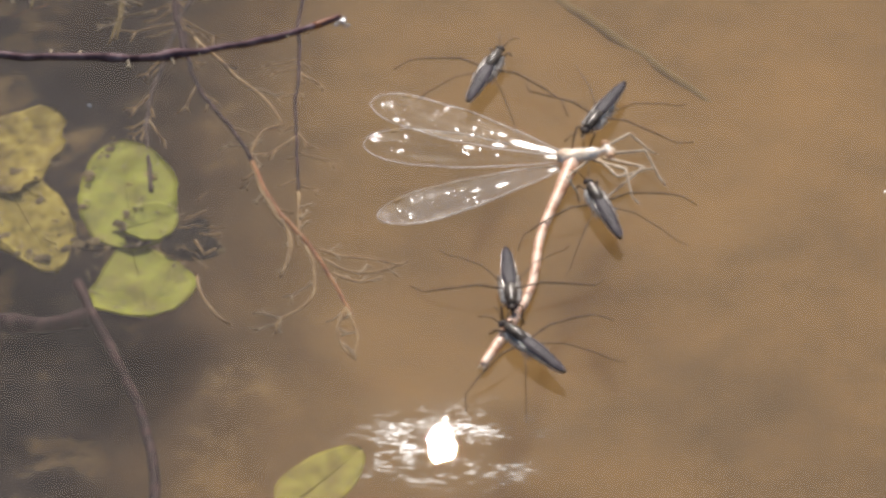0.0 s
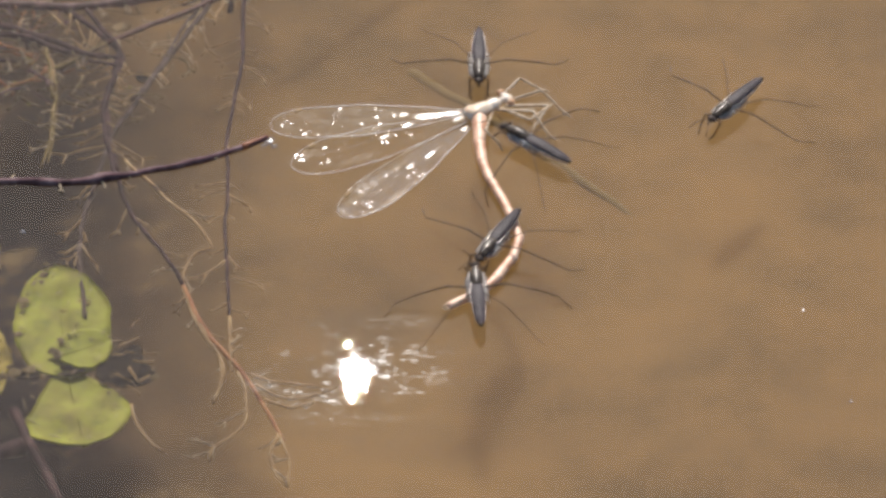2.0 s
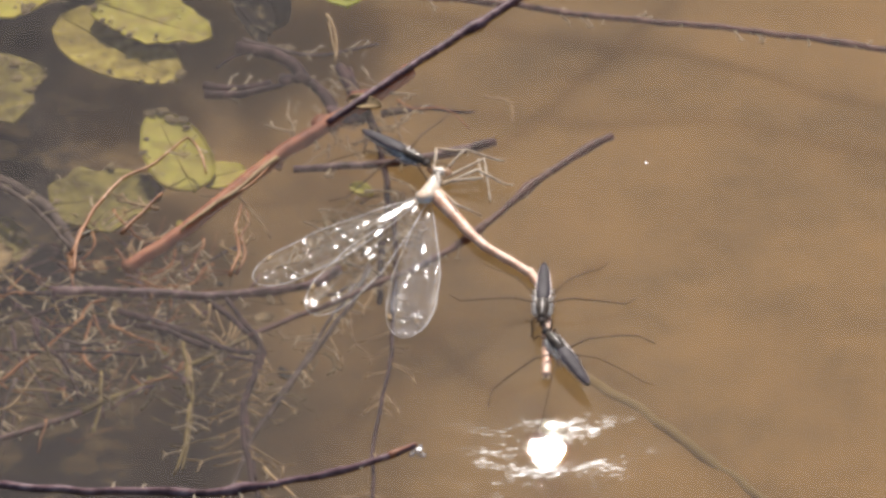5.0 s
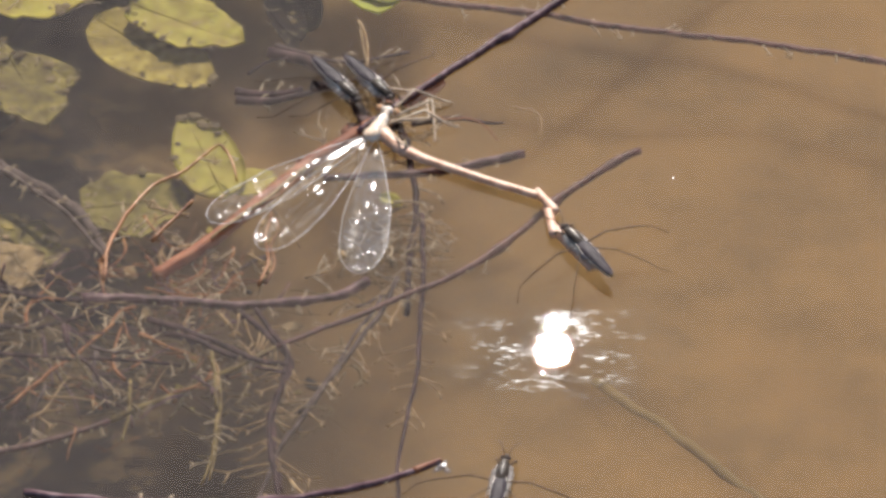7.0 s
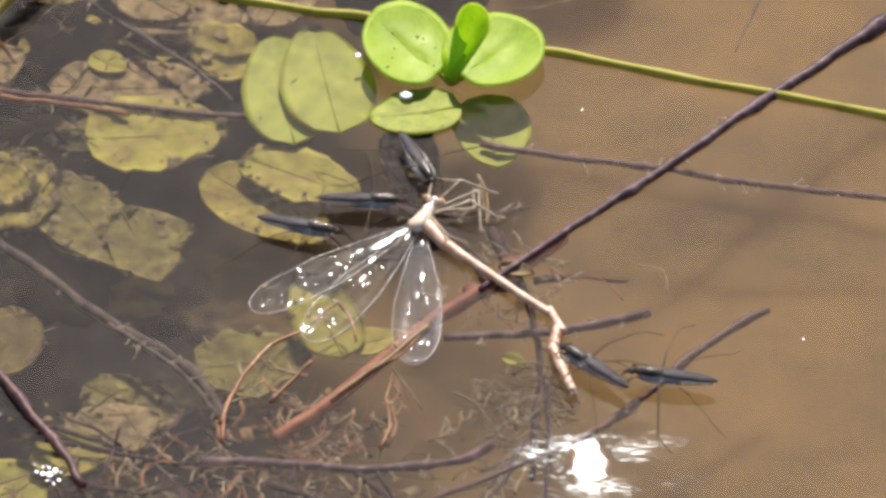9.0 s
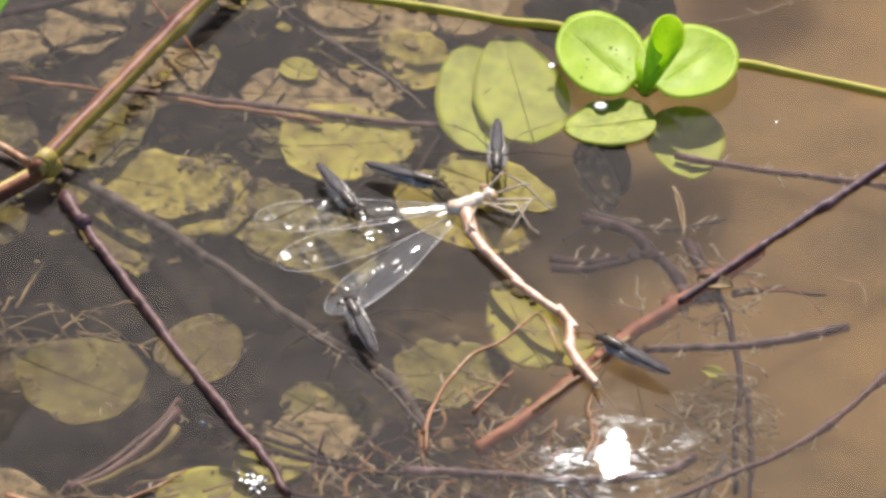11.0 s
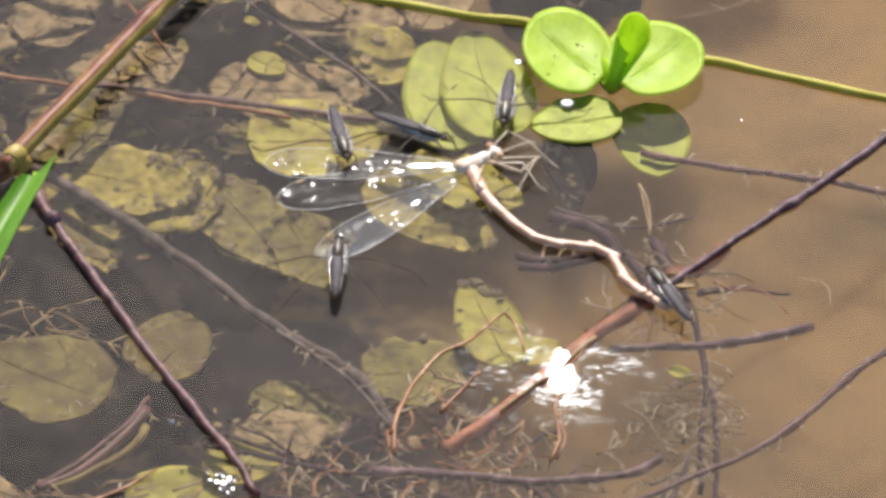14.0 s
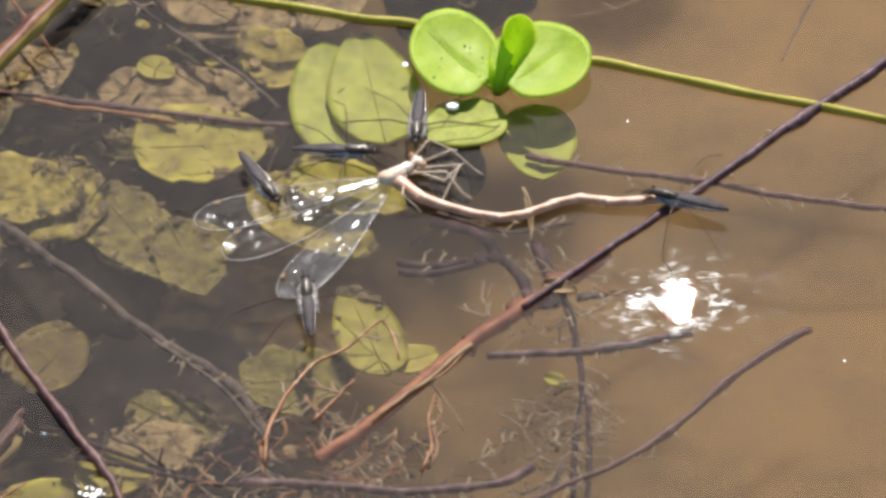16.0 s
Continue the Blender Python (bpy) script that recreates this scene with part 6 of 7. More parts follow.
def damselfly():
    """A dead damselfly afloat: the origin lies at its wing roots, and it faces +Y."""
    ob = new("dead_damselfly")
    tagged(ob, "pale dead damselfly floating with wet clear wings", "insect")

    def bit(name, v, f, material, label="", parent=None):
        return part(name, mesh_of(name, [p * MM for p in v], f, material), parent or ob, label)

    v, f = merge(ball((0, 0.3, 1.0), (1.05, 2.0, 0.85), 12, 16), ball((0, 1.9, 1.05), (0.78, 1.25, 0.68), 10, 14), ball((-0.4, -0.7, 1.05), (0.9, 1.1, 0.7), 9, 12), ball((0, 3.2, 1.05), (0.42, 0.6, 0.42), 8, 10))
    v = [p * (1 + 0.09 * noise.noise(p * 1.9)) for p in v]
    bit("thorax", v, f, CHEST_GLARE, "pale cream chest, wet and glossy, lightened for glare")
    v, f = merge(ball((0, 3.9, 1.1), (1.0, 0.5, 0.48), 10, 14), ball((0, 4.4, 1.0), (0.4, 0.35, 0.3), 8, 10))
    bit("head", v, f, CHEST_GLARE, "pale hammer-shaped head, lightened for glare")
    for s in (-1, 1):
        v, f = ball((s * 1.05, 3.9, 1.15), (0.44, 0.48, 0.46), 10, 12)
        bit("eye", v, f, STRAW, "round orange-brown eye")
    for root, knee, shin, toe in (((0.7, 3.1), (4.6, 6.6), (6.4, 2.6), (6.9, 1.4)), ((0.8, 2.6), (5.4, 3.4), (3.7, 7.2), (3.4, 8.2)), ((0.8, 2.0), (4.4, 4.6), (7.6, 4.4), (8.6, 4.9)),
                                  ((0.8, 1.4), (3.9, -1.9), (5.6, -1.2), (6.6, -1.3)), ((-0.6, 3.2), (-1.2, 6.8), (0.7, 8.4), (1.2, 9.2)), ((0.2, 3.6), (2.0, 7.6), (5.4, 8.2), (6.4, 8.6))):
        v, f = [], []
        chain = [Vector((*root, 0.8)), Vector((*knee, 1.9)), Vector((*shin, 0.7)), Vector((*toe, 0.35))]
        dense = [a.lerp(b, q / 4) for a, b in zip(chain, chain[1:]) for q in range(4)] + [chain[-1]]
        tube_into(v, f, dense, lambda q: 0.16 * (1.15 - 0.55 * q), 6)
        bit("leg", v, f, PALELEG, "thin pale bent leg")
    # wings: long paddles with stalks, veins and water beads
    wings = []
    for k, (length, width, seed) in enumerate(((24.4, 5.4, 1), (23.4, 5.2, 2), (23.4, 5.6, 3))):
        nu, nv = 40, 8
        verts, faces = [], []

        def half(fr):
            return width * 0.5 * (0.12 + 0.88 * max(0, min(1, (fr - 0.06) / 0.5)) ** 0.8) * math.sqrt(max(0.0, 1 - max(0, (fr - 0.74) / 0.26) ** 2.2))

        def height(fr, s):
            return 0.12 * math.cos(9.0 * s) * min(1, fr * 3) * 0.4 + 0.22 * noise.noise(Vector((fr * 5, s * 1.2, seed * 3.1)))

        for i in range(nu + 1):
            fr = math.sin(0.5 * math.pi * i / nu)
            for j in range(nv + 1):
                s = 2 * j / nv - 1
                verts.append(Vector((half(fr) * s, length * fr, height(fr, s))))
        for i in range(nu):
            for j in range(nv):
                a = i * (nv + 1) + j
                faces.append((a, a + 1, a + nv + 2, a + nv + 1))
        wg = bit("wing", verts, faces, MILKY if k == 2 else MEMBRANE, "milky bluish wet wing" if k == 2 else "clear wet wing with pale veins")
        vv, vf = [], []
        for s, start, stop in ((-0.55, 0.02, 0.93), (-0.2, 0.02, 0.96), (0.2, 0.05, 0.95), (0.6, 0.15, 0.88)):
            pts = []
            for q in range(25):
                fr = start + (stop - start) * math.sin(0.5 * math.pi * q / 24)
                pts.append(Vector((half(fr) * s, length * fr, height(fr, s) + 0.02)))
            tube_into(vv, vf, pts, lambda q: 0.018 * (1.15 - 0.5 * q), 5)
        rng = random.Random(seed)
        for q in range(34):
            fr = 0.12 + 0.84 * q / 34
            a, b = rng.uniform(-0.95, -0.2), rng.uniform(0.1, 0.95)
            tube_into(vv, vf, [Vector((half(fr) * s, length * fr, height(fr, s) + 0.02)) for s in (a, (a + b) / 2, b)], lambda q: 0.009, 4)
        bit("vein_net", vv, vf, VEIN, "pale wing veins", wg)
        rv, rf = [], []
        for s in (-1, 1):
            tube_into(rv, rf, [Vector((half(math.sin(0.5 * math.pi * q / 30)) * s, length * math.sin(0.5 * math.pi * q / 30), height(math.sin(0.5 * math.pi * q / 30), s) + 0.02)) for q in range(31)], lambda q: 0.05 * (1.1 - 0.35 * q), 5)
        bit("wing_rim", rv, rf, RIM, "pale wet wing rim", wg)
        v, f = [], []
        tube_into(v, f, [Vector((half(0.86) * 0.9 + 0.05 - 0.1 * q, length * (0.845 + 0.012 * q), 0.15)) for q in range(4)], lambda q: 0.22, 6, 0.4)
        bit("wing_spot", v, f, TAN, "small tan spot at the wing edge", wg)
        heaps = [(rng.gauss(0.93, 0.025), rng.uniform(-0.5, 0.5)), (rng.gauss(0.83, 0.03), rng.uniform(-0.6, 0.4)), (rng.gauss(0.6, 0.05), rng.uniform(-0.5, 0.5)), (rng.gauss(0.45, 0.05), rng.uniform(-0.4, 0.6))]
        for q in range(36):
            fr, s = heaps[q % 4] if rng.random() < 0.75 else (rng.uniform(0.3, 0.97), 0)
            fr, s = min(0.975, fr + rng.gauss(0, 0.022)), max(-0.88, min(0.88, s + rng.gauss(0, 0.33)))
            r = rng.choice((0.06, 0.08, 0.11, 0.15, 0.22))
            v, f = ball((half(fr) * s, length * fr, height(fr, s) + 0.02), (r, r * rng.uniform(0.85, 1.5), r * 0.2), 4, 9, 0.0)
            bit("water_bead", v, f, DROP, "", wg)
        for q in range(1):
            fr, s = rng.uniform(0.22, 0.62), rng.uniform(-0.6, 0.6)
            r = rng.uniform(0.3, 0.5)
            v, f = ball((half(fr) * s, length * fr, height(fr, s) + 0.02), (r, r * rng.uniform(2.5, 4.0), 0.07), 4, 11, 0.0)
            v = [p + Vector((0.3 * r * noise.noise(p * 2.1), 0, 0)) for p in v]
            bit("water_film", v, f, DROP, "", wg)
        for fr, s, r, ln in (((0.14, 0.0, 0.5, 1.7), (0.24, -0.1, 0.62, 1.9), (0.36, 0.2, 0.4, 0.8)) if k == 0 else ((0.5, 0.1, 0.42, 0.9), (0.1, 0.0, 0.4, 1.2))):
            v, f = ball((half(fr) * s, length * fr, height(fr, s) + 0.03), (r, ln, 0.05), 4, 12, 0.0)
            v = [p + Vector((0.35 * r * noise.noise(p * 1.6), 0.2 * noise.noise(p * 2.3), 0.0)) for p in v]
            bit("wet_patch", v, f, WETFILM, "bright wet patch", wg)
        wings.append(wg)
    # abdomen: ten jointed pieces, the last one swollen
    joints = []
    seg_len = ABDOMEN_MM / SEGMENTS
    for k in range(SEGMENTS):
        r0, r1 = ((0.92, 0.74, 0.6, 0.55, 0.52, 0.51, 0.52, 0.55, 0.6, 0.6, 0.5)[k + e] for e in (0, 1))
        v, f = [], []
        n = 25
        tube_into(v, f, [Vector((0, seg_len * (0.7 - 1.4 * q / (n - 1)), 0)) for q in range(n)], lambda q: (r0 + (r1 - r0) * min(1, max(0, 1.4 * q - 0.2)) + 0.025 * math.exp(-((q - 0.84) / 0.035) ** 2)) * math.sqrt(max(0.02, 1 - max(0, abs(2 * q - 1) - 0.9) ** 2 / 0.0102)), 14, 0.9)
        v = [p + Vector((0, 0, 0.04 * noise.noise(p * 2 + Vector((k, 0, 0))))) for p in v]
        sg = bit("abdomen_segment", v, f, CREAM, "pale peach abdomen segment")
        joints.append(sg)
    v, f = merge(ball((0.25, -2.4, 0), (0.14, 0.5, 0.14), 5, 7), ball((-0.25, -2.4, 0), (0.14, 0.5, 0.14), 5, 7))
    bit("tail_clasp", v, f, PALELEG, "", joints[-1])
    return ob, wings, joints


FLY, WINGS, JOINTS = damselfly()
first = strider()
tagged(first, "dark water strider feeding at the damselfly's head", "water strider", "water striders")
STRIDERS = [first]
for text in ("dark water strider with silvery flanks skating about", "dark water strider gripping the damselfly's body", "dark water strider clutching the damselfly's tail",
             "grey-backed water strider on the pond", "dark water strider by the damselfly's wings"):
    STRIDERS.append(tagged(copy_thing(first, Matrix()), text))
GRASSBLADE = grass()


# ---- what moves ----
def glide(thing, rows, z=0.0):
    walk(thing, [(t, pose(x * MM, y * MM, z * MM, 0, 0, a)) for t, x, y, a in rows])


def swing(wing, rows, z, roll):
    walk(wing, [(t, pose(0, 0, z * MM, 0, roll, a)) for t, a in rows])


BENDS = {}


def bend(t, *pts):
    """The abdomen's line at t, seen from above in the damselfly's own space (mm), shared out over its joints."""
    BENDS[t] = spline([(x, y, 0.75) for x, y in pts], SEGMENTS * 2 + 1)


def motions():
    a, b, c, d, e, k = STRIDERS
    glide(a, [
        (0, 43.0, -76.4, 149), (0.5, 44.5, -69.6, 160), (1, 45.0, -62.6, 164), (1.5, 43.9, -55.2, 168),
        (2, 39.6, -46.1, 176), (2.5, 36.1, -37.6, 184), (3, 35.5, -28.5, 186), (3.5, 31.2, -19.7, 193),
        (4, 22.0, -14.9, 218), (4.5, 16.1, -13.1, 229), (5, 13.2, -9.6, 229), (5.2, 12.0, -8.8, 227),
        (7.3, 4.7, 7.2, 210), (7.5, 3.3, 8.6, 207), (8, 1.4, 12.4, 219), (8.5, -3.7, 13.8, 223),
        (9, -1.9, 18.6, 203), (9.5, -6.3, 20.1, 195), (10, -11.2, 22.7, 182), (10.2, -12.8, 22.1, 181),
        (12.3, -16.6, 23.8, 174), (12.5, -16.4, 24.0, 173), (13, -15.7, 24.3, 169), (13.5, -12.5, 27.2, 170),
        (14, -10.5, 31.0, 174), (14.5, -9.3, 31.0, 173), (15, -7.9, 29.7, 176), (15.5, -7.7, 28.8, 178),
        (16, -7.3, 28.2, 177)])
    glide(b, [
        (0, 41.9, -92.9, 18), (0.5, 45.9, -86.4, 26), (1, 47.3, -79.0, 29), (1.5, 47.4, -71.3, 35),
        (2, 45.0, -61.7, 48), (2.5, 42.7, -51.8, 59), (3, 42.5, -44.2, 50), (3.5, 39.0, -35.3, 46),
        (4, 32.3, -27.3, 55), (4.5, 28.9, -23.4, 57), (4.8, 29.6, -21.5, 59), (5, 79.7, -22.6, 28),
        (6.8, 81.2, -32.5, 64), (7.3, 54.2, -34.2, 53), (7.5, 44.9, -29.5, 63), (8, 38.6, -25.0, 70),
        (8.5, 31.7, -21.7, 74), (9, 26.5, -19.1, 80), (9.5, 25.1, -18.2, 162), (10, 20.4, -57.1, 169),
        (16, 28.5, -57.5, 170)])
    glide(c, [
        (0, 31.1, -104.1, -179), (0.5, 37.5, -99.4, -214), (1, 40.3, -92.2, -211), (1.5, 40.8, -85.4, -214),
        (2, 39.6, -77.3, -212), (2.5, 37.8, -68.7, -211), (3, 33.4, -60.1, -210), (3.5, 31.5, -50.4, -197),
        (4, 29.8, -44.6, -190), (4.5, 27.1, -40.3, -189), (5, 29.0, -35.3, -184), (5.2, 29.7, -33.6, -182),
        (6.3, 4.3, -7.2, -157), (7.3, 1.3, 5.9, -127), (7.5, -2.3, 2.4, -110), (8, -2.3, 5.2, -108),
        (8.5, -8.5, 5.5, -95), (9, -8.3, 11.4, -94), (9.5, -14.7, 13.3, -106), (10, -21.0, 17.7, -107),
        (10.2, -23.0, 16.9, -114), (12.3, -27.8, 19.9, -115), (12.5, -27.9, 20.2, -118), (13, -27.0, 21.4, -120),
        (13.5, -24.2, 23.8, -116), (14, -22.0, 25.7, -118), (14.5, -21.0, 25.4, -115), (15, -19.3, 24.1, -109),
        (15.5, -18.5, 22.7, -109), (16, -16.9, 22.5, -94)])
    glide(d, [
        (0, 32.9, -114.5, 39), (0.5, 35.8, -108.6, 7), (1, 38.1, -102.2, -0), (1.5, 37.9, -94.4, 0),
        (2, 36.7, -86.5, -0), (2.5, 35.0, -78.0, -0), (3, 31.2, -69.4, 0), (3.5, 30.9, -60.6, 13),
        (4, 30.9, -53.4, 23), (4.5, 28.8, -49.3, 24), (5, 31.1, -45.4, 26), (5.2, 32.0, -43.5, 26),
        (7.3, 30.9, -22.2, 36), (7.5, 29.6, -20.6, 38), (8, 26.5, -19.9, 39), (8.5, 21.3, -18.3, 41),
        (9, 17.8, -17.3, 47), (9.5, 12.1, -15.4, 54), (10, 6.8, -13.0, 52), (10.2, 5.2, -13.1, 55),
        (12.3, -6.2, -13.3, 45), (12.5, -6.4, -13.6, 43), (13, -5.2, -11.6, 38), (13.5, -1.5, -9.6, 33),
        (14, 7.8, -2.8, 27), (14.5, 11.6, 0.4, 24), (15, 17.1, 4.3, 27), (15.5, 21.0, 8.8, 35),
        (16, 24.4, 13.6, 72)])
    glide(e, [
        (0, 89.2, -50.6, 129), (1.7, 99.1, -36.3, 132), (2, 68.9, -55.7, 137), (2.3, 56.7, -55.1, 107),
        (2.5, 47.8, -57.9, 143), (2.8, 47.5, -62.1, 81), (3, 38.4, -53.1, 44), (3.5, 36.7, -44.8, 40),
        (4, 32.4, -37.3, 50), (4.5, 29.7, -33.3, 50), (4.8, 31.0, -31.6, 54), (5, 77.4, -49.7, 29),
        (6, 60.8, -95.5, 33), (7, 20.5, -62.9, -11), (7.3, 16.7, -53.2, -10), (7.7, 15.3, -48.7, -15),
        (8, 15.8, -52.7, -6), (8.5, 14.2, -56.4, -8), (9.5, -12.1, -54.1, 9), (10, -21.1, -45.3, 24),
        (10.2, -23.7, -20.3, 32), (12.3, -36.5, -4.5, -5), (12.5, -36.7, -4.4, -4), (13, -36.9, -3.0, -4),
        (13.5, -33.4, -1.5, -4), (14, -30.6, 1.6, -2), (14.5, -28.9, 0.3, -1), (15, -24.9, -1.5, 0),
        (15.5, -22.9, -1.2, 1), (16, -19.6, -3.7, 5)])
    glide(k, [
        (0, 30.2, -69.7, -25), (0.3, 42.2, -37.0, -14), (1, -32.9, 4.1, -94), (7, -74.7, -9.2, -96),
        (7.3, -47.3, 1.0, -96), (7.5, -20.4, -0.8, -107), (8, -10.4, 0.9, -65), (8.5, -14.6, 0.5, -58),
        (9, -15.5, 7.0, -107), (9.5, -21.7, 9.2, -130), (10, -28.5, 13.8, -134), (10.2, -30.4, 13.7, -141),
        (12.3, -35.6, 17.9, -157), (12.5, -35.6, 17.8, -161), (13, -35.3, 19.7, -179), (13.5, -32.4, 21.9, -177),
        (14, -30.6, 24.5, -168), (14.5, -29.5, 23.4, -168), (15, -27.6, 21.1, -161), (15.5, -26.9, 19.8, -161),
        (16, -25.9, 17.6, -151)])
    glide(FLY, [
        (0, 39.3, -83.6, -77), (0.5, 42.3, -78.1, -59), (1, 42.9, -71.2, -57), (1.5, 42.4, -63.7, -57),
        (2, 39.0, -55.1, -58), (2.5, 36.6, -46.6, -51), (3, 36.5, -37.9, -51), (3.5, 32.7, -28.3, -49),
        (4, 25.1, -21.4, -33), (4.5, 21.0, -19.7, -25), (5, 16.7, -16.9, -19), (5.2, 15.7, -16.1, -20),
        (7.3, 5.9, -2.0, -21), (7.5, 5.1, -0.9, -21), (8, 4.5, 2.1, -8), (8.5, -1.4, 3.8, -5),
        (9, -1.5, 8.1, -22), (9.5, -7.4, 9.4, -27), (10, -13.6, 12.1, -38), (10.2, -15.7, 11.9, -43),
        (12.3, -21.1, 14.7, -57), (12.5, -20.6, 14.6, -50), (13, -20.7, 15.7, -61), (13.5, -17.5, 18.1, -55),
        (14, -15.1, 19.7, -52), (14.5, -14.0, 20.0, -53), (15, -11.8, 19.7, -48), (15.5, -11.2, 18.7, -49),
        (16, -10.2, 18.6, -48)])
    swing(WINGS[0], [(0, 141), (0.5, 135), (1, 136), (1.5, 140), (2, 150), (2.5, 156), (3, 151), (3.5, 148), (4, 144), (4.5, 138), (5, 144), (5.2, 147), (7.3, 149), (7.5, 151), (8, 139), (8.5, 147), (9, 149), (9.5, 143), (10, 146), (10.2, 148), (12.3, 149), (12.5, 141), (13, 150), (13.5, 146), (14, 141), (14.5, 147), (15, 148), (15.5, 151), (16, 156)], 0.9, 0)
    swing(WINGS[1], [(0, 157), (0.5, 153), (1, 155), (1.5, 158), (2, 167), (2.5, 172), (3, 167), (3.5, 165), (4, 160), (4.5, 154), (5, 163), (5.2, 166), (7.3, 166), (7.5, 170), (8, 160), (8.5, 168), (9, 168), (9.5, 161), (10, 164), (10.2, 168), (12.3, 165), (12.5, 157), (13, 165), (13.5, 162), (14, 156), (14.5, 163), (15, 162), (15.5, 166), (16, 171)], 0.5, -7)
    swing(WINGS[2], [(0, -172), (0.5, -181), (1, -179), (1.5, -176), (2, -168), (2.5, -163), (3, -168), (3.5, -171), (4, -177), (4.5, -181), (5, -169), (5.2, -166), (7.3, -163), (7.5, -160), (8, -171), (8.5, -162), (9, -160), (9.5, -172), (10, -170), (10.2, -167), (12.3, -170), (12.5, -178), (13, -170), (13.5, -174), (14, -177), (14.5, -177), (15, -175), (15.5, -174), (16, -164)], 0.2, 6)
    bend(0, (0.8, -0.5), (4.5, -2.9), (11.1, -7.0), (18.6, -10.3), (24.0, -14.2), (28.8, -18.3))
    bend(0.5, (0.8, -0.6), (3.6, -3.6), (6.2, -6.0), (10.0, -8.6), (14.2, -11.2), (17.4, -13.2), (19.1, -17.0), (20.4, -21.2), (21.3, -24.5))
    bend(1, (1.0, -0.7), (4.4, -3.7), (8.5, -6.8), (14.2, -9.2), (18.5, -11.9), (22.3, -19.0), (22.0, -23.0))
    bend(1.5, (1.0, -0.7), (4.1, -3.3), (8.1, -6.1), (14.3, -8.8), (19.1, -11.7), (21.9, -18.0), (22.3, -23.0))
    bend(2, (1.1, -0.7), (4.8, -3.3), (8.9, -5.3), (15.7, -7.2), (20.9, -9.8), (24.3, -16.3), (24.5, -21.5))
    bend(2.5, (1.1, -0.9), (4.8, -3.4), (7.9, -5.2), (11.6, -7.0), (15.0, -8.4), (17.8, -10.3), (19.7, -13.8), (21.2, -17.8), (22.6, -21.5))
    bend(3, (0.9, -0.8), (4.0, -4.1), (7.8, -7.4), (14.1, -10.7), (17.9, -13.8), (20.0, -19.9), (19.6, -26.6))
    bend(3.5, (1.0, -0.7), (4.0, -4.1), (9.2, -8.1), (15.4, -12.2), (18.4, -15.4), (20.8, -20.4), (22.7, -25.5))
    bend(4, (0.9, -0.8), (3.7, -4.4), (8.1, -8.7), (14.2, -13.0), (17.4, -16.7), (19.7, -21.9), (21.1, -27.0))
    bend(4.5, (0.8, -0.7), (3.3, -4.4), (6.5, -7.2), (11.7, -11.2), (14.6, -15.1), (16.4, -20.3), (18.0, -26.1))
    bend(5, (1.1, -0.1), (4.1, -2.8), (8.4, -6.3), (15.1, -9.7), (17.8, -13.6), (20.0, -19.7), (21.3, -24.5))
    bend(5.2, (1.1, -0.1), (4.2, -2.7), (8.6, -5.9), (15.7, -8.9), (18.9, -12.9), (21.3, -18.4), (22.7, -23.3))
    bend(7.3, (1.1, 0.2), (4.9, -1.8), (15.5, -3.1), (22.9, -3.9), (24.9, -7.2), (27.9, -9.7), (31.1, -12.1))
    bend(7.5, (1.1, 0.2), (4.9, -1.8), (15.4, -3.1), (23.0, -4.0), (24.7, -6.9), (27.3, -9.5), (30.5, -11.9))
    bend(8, (1.2, -0.3), (3.9, -2.8), (13.8, -7.6), (19.6, -10.8), (20.2, -14.3), (21.8, -17.9), (24.5, -20.9))
    bend(8.5, (1.3, -0.3), (4.3, -3.0), (13.8, -8.0), (19.4, -11.7), (20.0, -16.1), (21.2, -19.6), (22.8, -23.0))
    bend(9, (1.2, -0.3), (4.6, -2.6), (14.7, -7.1), (20.5, -9.9), (21.9, -14.2), (23.9, -17.0), (26.1, -19.8))
    bend(9.5, (1.1, -0.4), (4.8, -3.0), (14.9, -6.5), (20.9, -8.6), (22.8, -13.1), (25.6, -15.4), (28.1, -17.0))
    bend(10, (1.4, -0.4), (5.5, -2.6), (15.7, -4.2), (22.4, -4.3), (25.6, -7.9), (28.8, -9.2), (31.8, -10.2))
    bend(10.2, (1.4, -0.2), (5.7, -2.0), (15.7, -2.4), (23.0, -2.2), (26.4, -4.9), (29.8, -5.8), (32.8, -6.3))
    bend(12.3, (1.0, -0.3), (4.9, -1.9), (14.0, -3.1), (21.5, -1.4), (26.3, -4.1), (29.7, -4.9), (32.3, -5.1))
    bend(12.5, (0.9, -0.5), (4.5, -2.7), (13.4, -4.9), (21.2, -4.2), (25.5, -7.5), (28.6, -8.8), (31.2, -9.3))
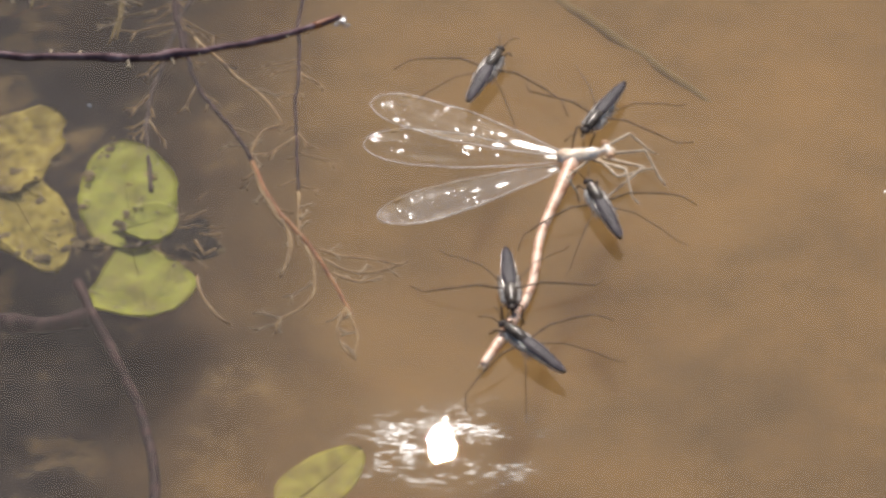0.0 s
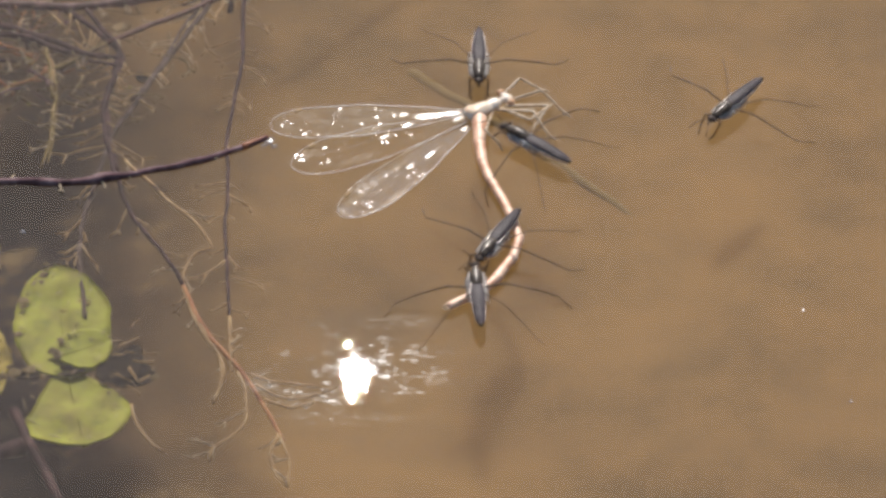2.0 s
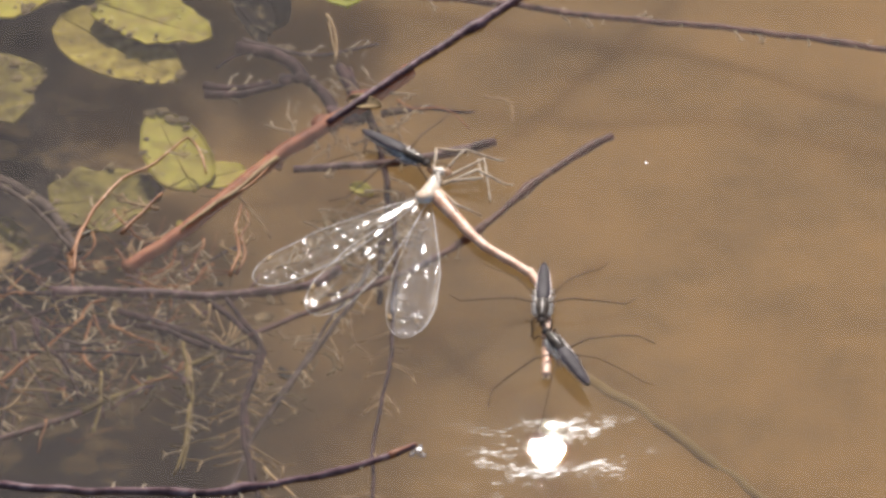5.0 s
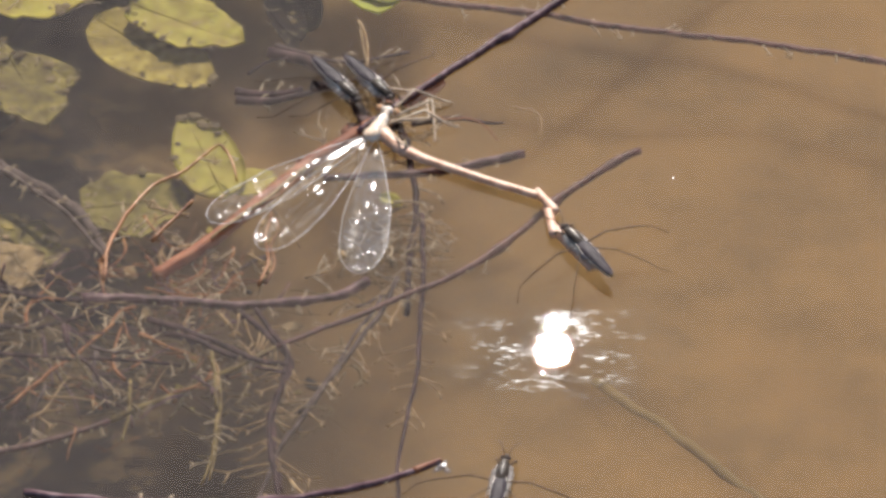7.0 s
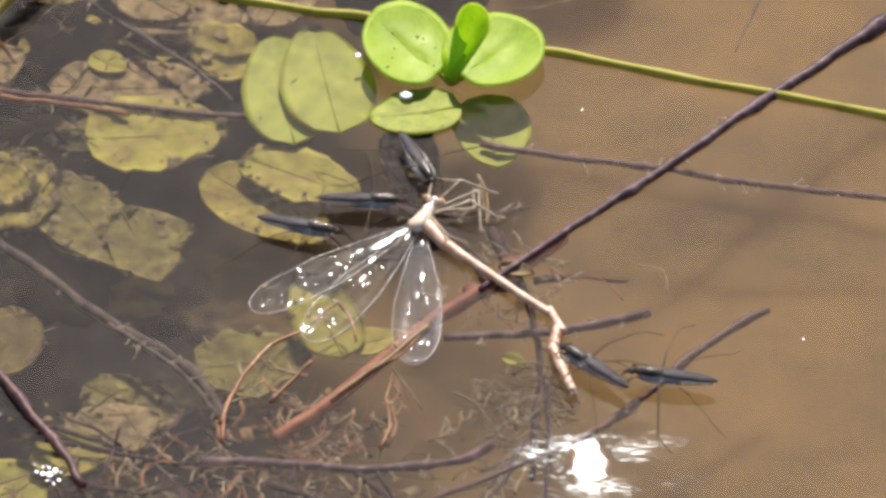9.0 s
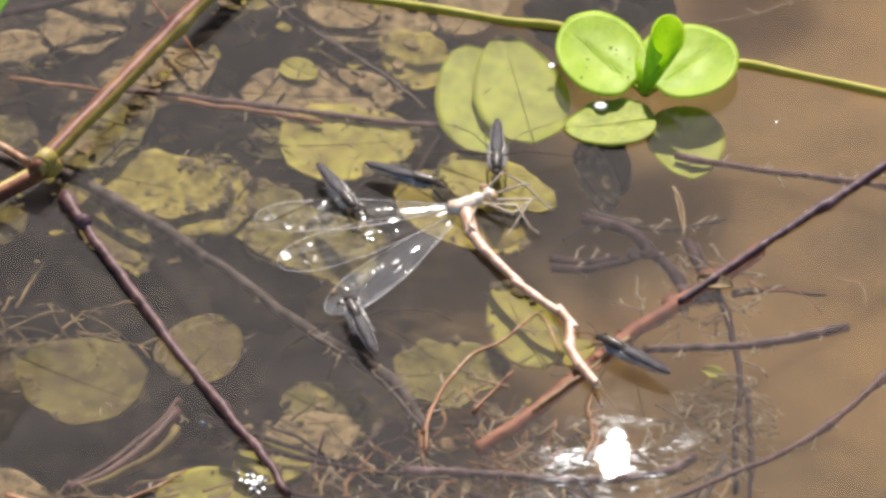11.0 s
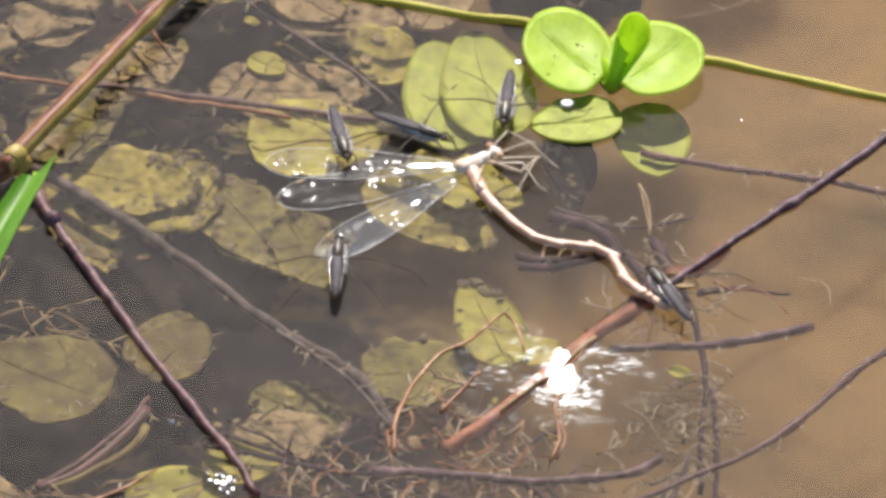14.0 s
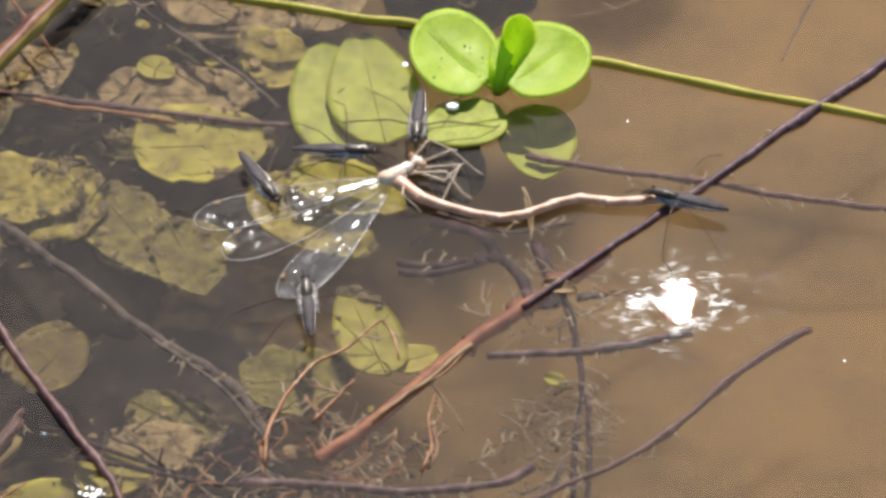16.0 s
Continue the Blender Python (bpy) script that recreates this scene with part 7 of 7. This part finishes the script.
    bend(13, (1.1, -0.3), (5.1, -1.7), (14.9, -1.7), (22.2, 1.0), (26.3, -1.0), (30.0, -1.6), (33.0, -2.1))
    bend(13.5, (1.1, -0.4), (5.2, -2.0), (14.4, -2.0), (22.5, 0.0), (27.1, -2.7), (30.1, -3.6), (32.7, -4.0))
    bend(14, (1.2, -0.3), (5.6, -1.7), (14.5, -1.4), (21.1, 3.3), (26.4, 2.3), (29.4, 2.5), (32.6, 3.0))
    bend(14.5, (1.4, -0.1), (5.9, -0.7), (14.1, 1.9), (20.7, 8.0), (26.5, 8.3), (29.0, 9.2), (31.5, 10.3))
    bend(15, (1.5, -0.0), (6.0, -0.4), (13.6, 2.2), (20.1, 9.1), (26.0, 10.6), (28.6, 12.3), (31.2, 14.0))
    bend(15.5, (1.4, 0.1), (6.2, 0.2), (13.7, 3.6), (18.3, 12.4), (23.1, 15.2), (24.9, 17.6), (26.5, 20.2))
    bend(16, (1.4, 0.1), (6.1, 0.7), (13.8, 5.2), (17.1, 13.2), (20.7, 16.5), (22.5, 18.9), (24.5, 21.5))
    for n, joint in enumerate(JOINTS):
        rows = []
        for t in sorted(BENDS):
            p, q, r = BENDS[t][2 * n:2 * n + 3]
            rows.append((t, pose(q.x * MM, q.y * MM, q.z * MM, 0, 0, heading(r, p))))
        walk(joint, rows)
    x = [(0.0, (-90, 40), -20), (10.2, (-80, 20), -20), (12.0, (-62, 12), -22)]
    tips = [(-66.66, -16.45, 30)] + [(-66.83, -15.67, 30)] + [(-65.39, -16.35, 30)] + [(-65.46, -9.15, 30)] + [(-63.09, -12.53, 30)] + [(-63.93, -13.90, 30)]
    x += [(t, p[:2], turn) for t, p, turn in zip((12.3, 12.5, 13.0, 13.5, 14.0, 14.5), tips, (-20, -20, -19, -18, -20, -22))]
    x += [(15.0, (-75, 10), -22), (16.0, (-90, 10), -22)]
    walk(GRASSBLADE, [(t, pose(p[0] * MM, p[1] * MM, 30 * MM, 0, 0, turn)) for t, p, turn in x])



motions()
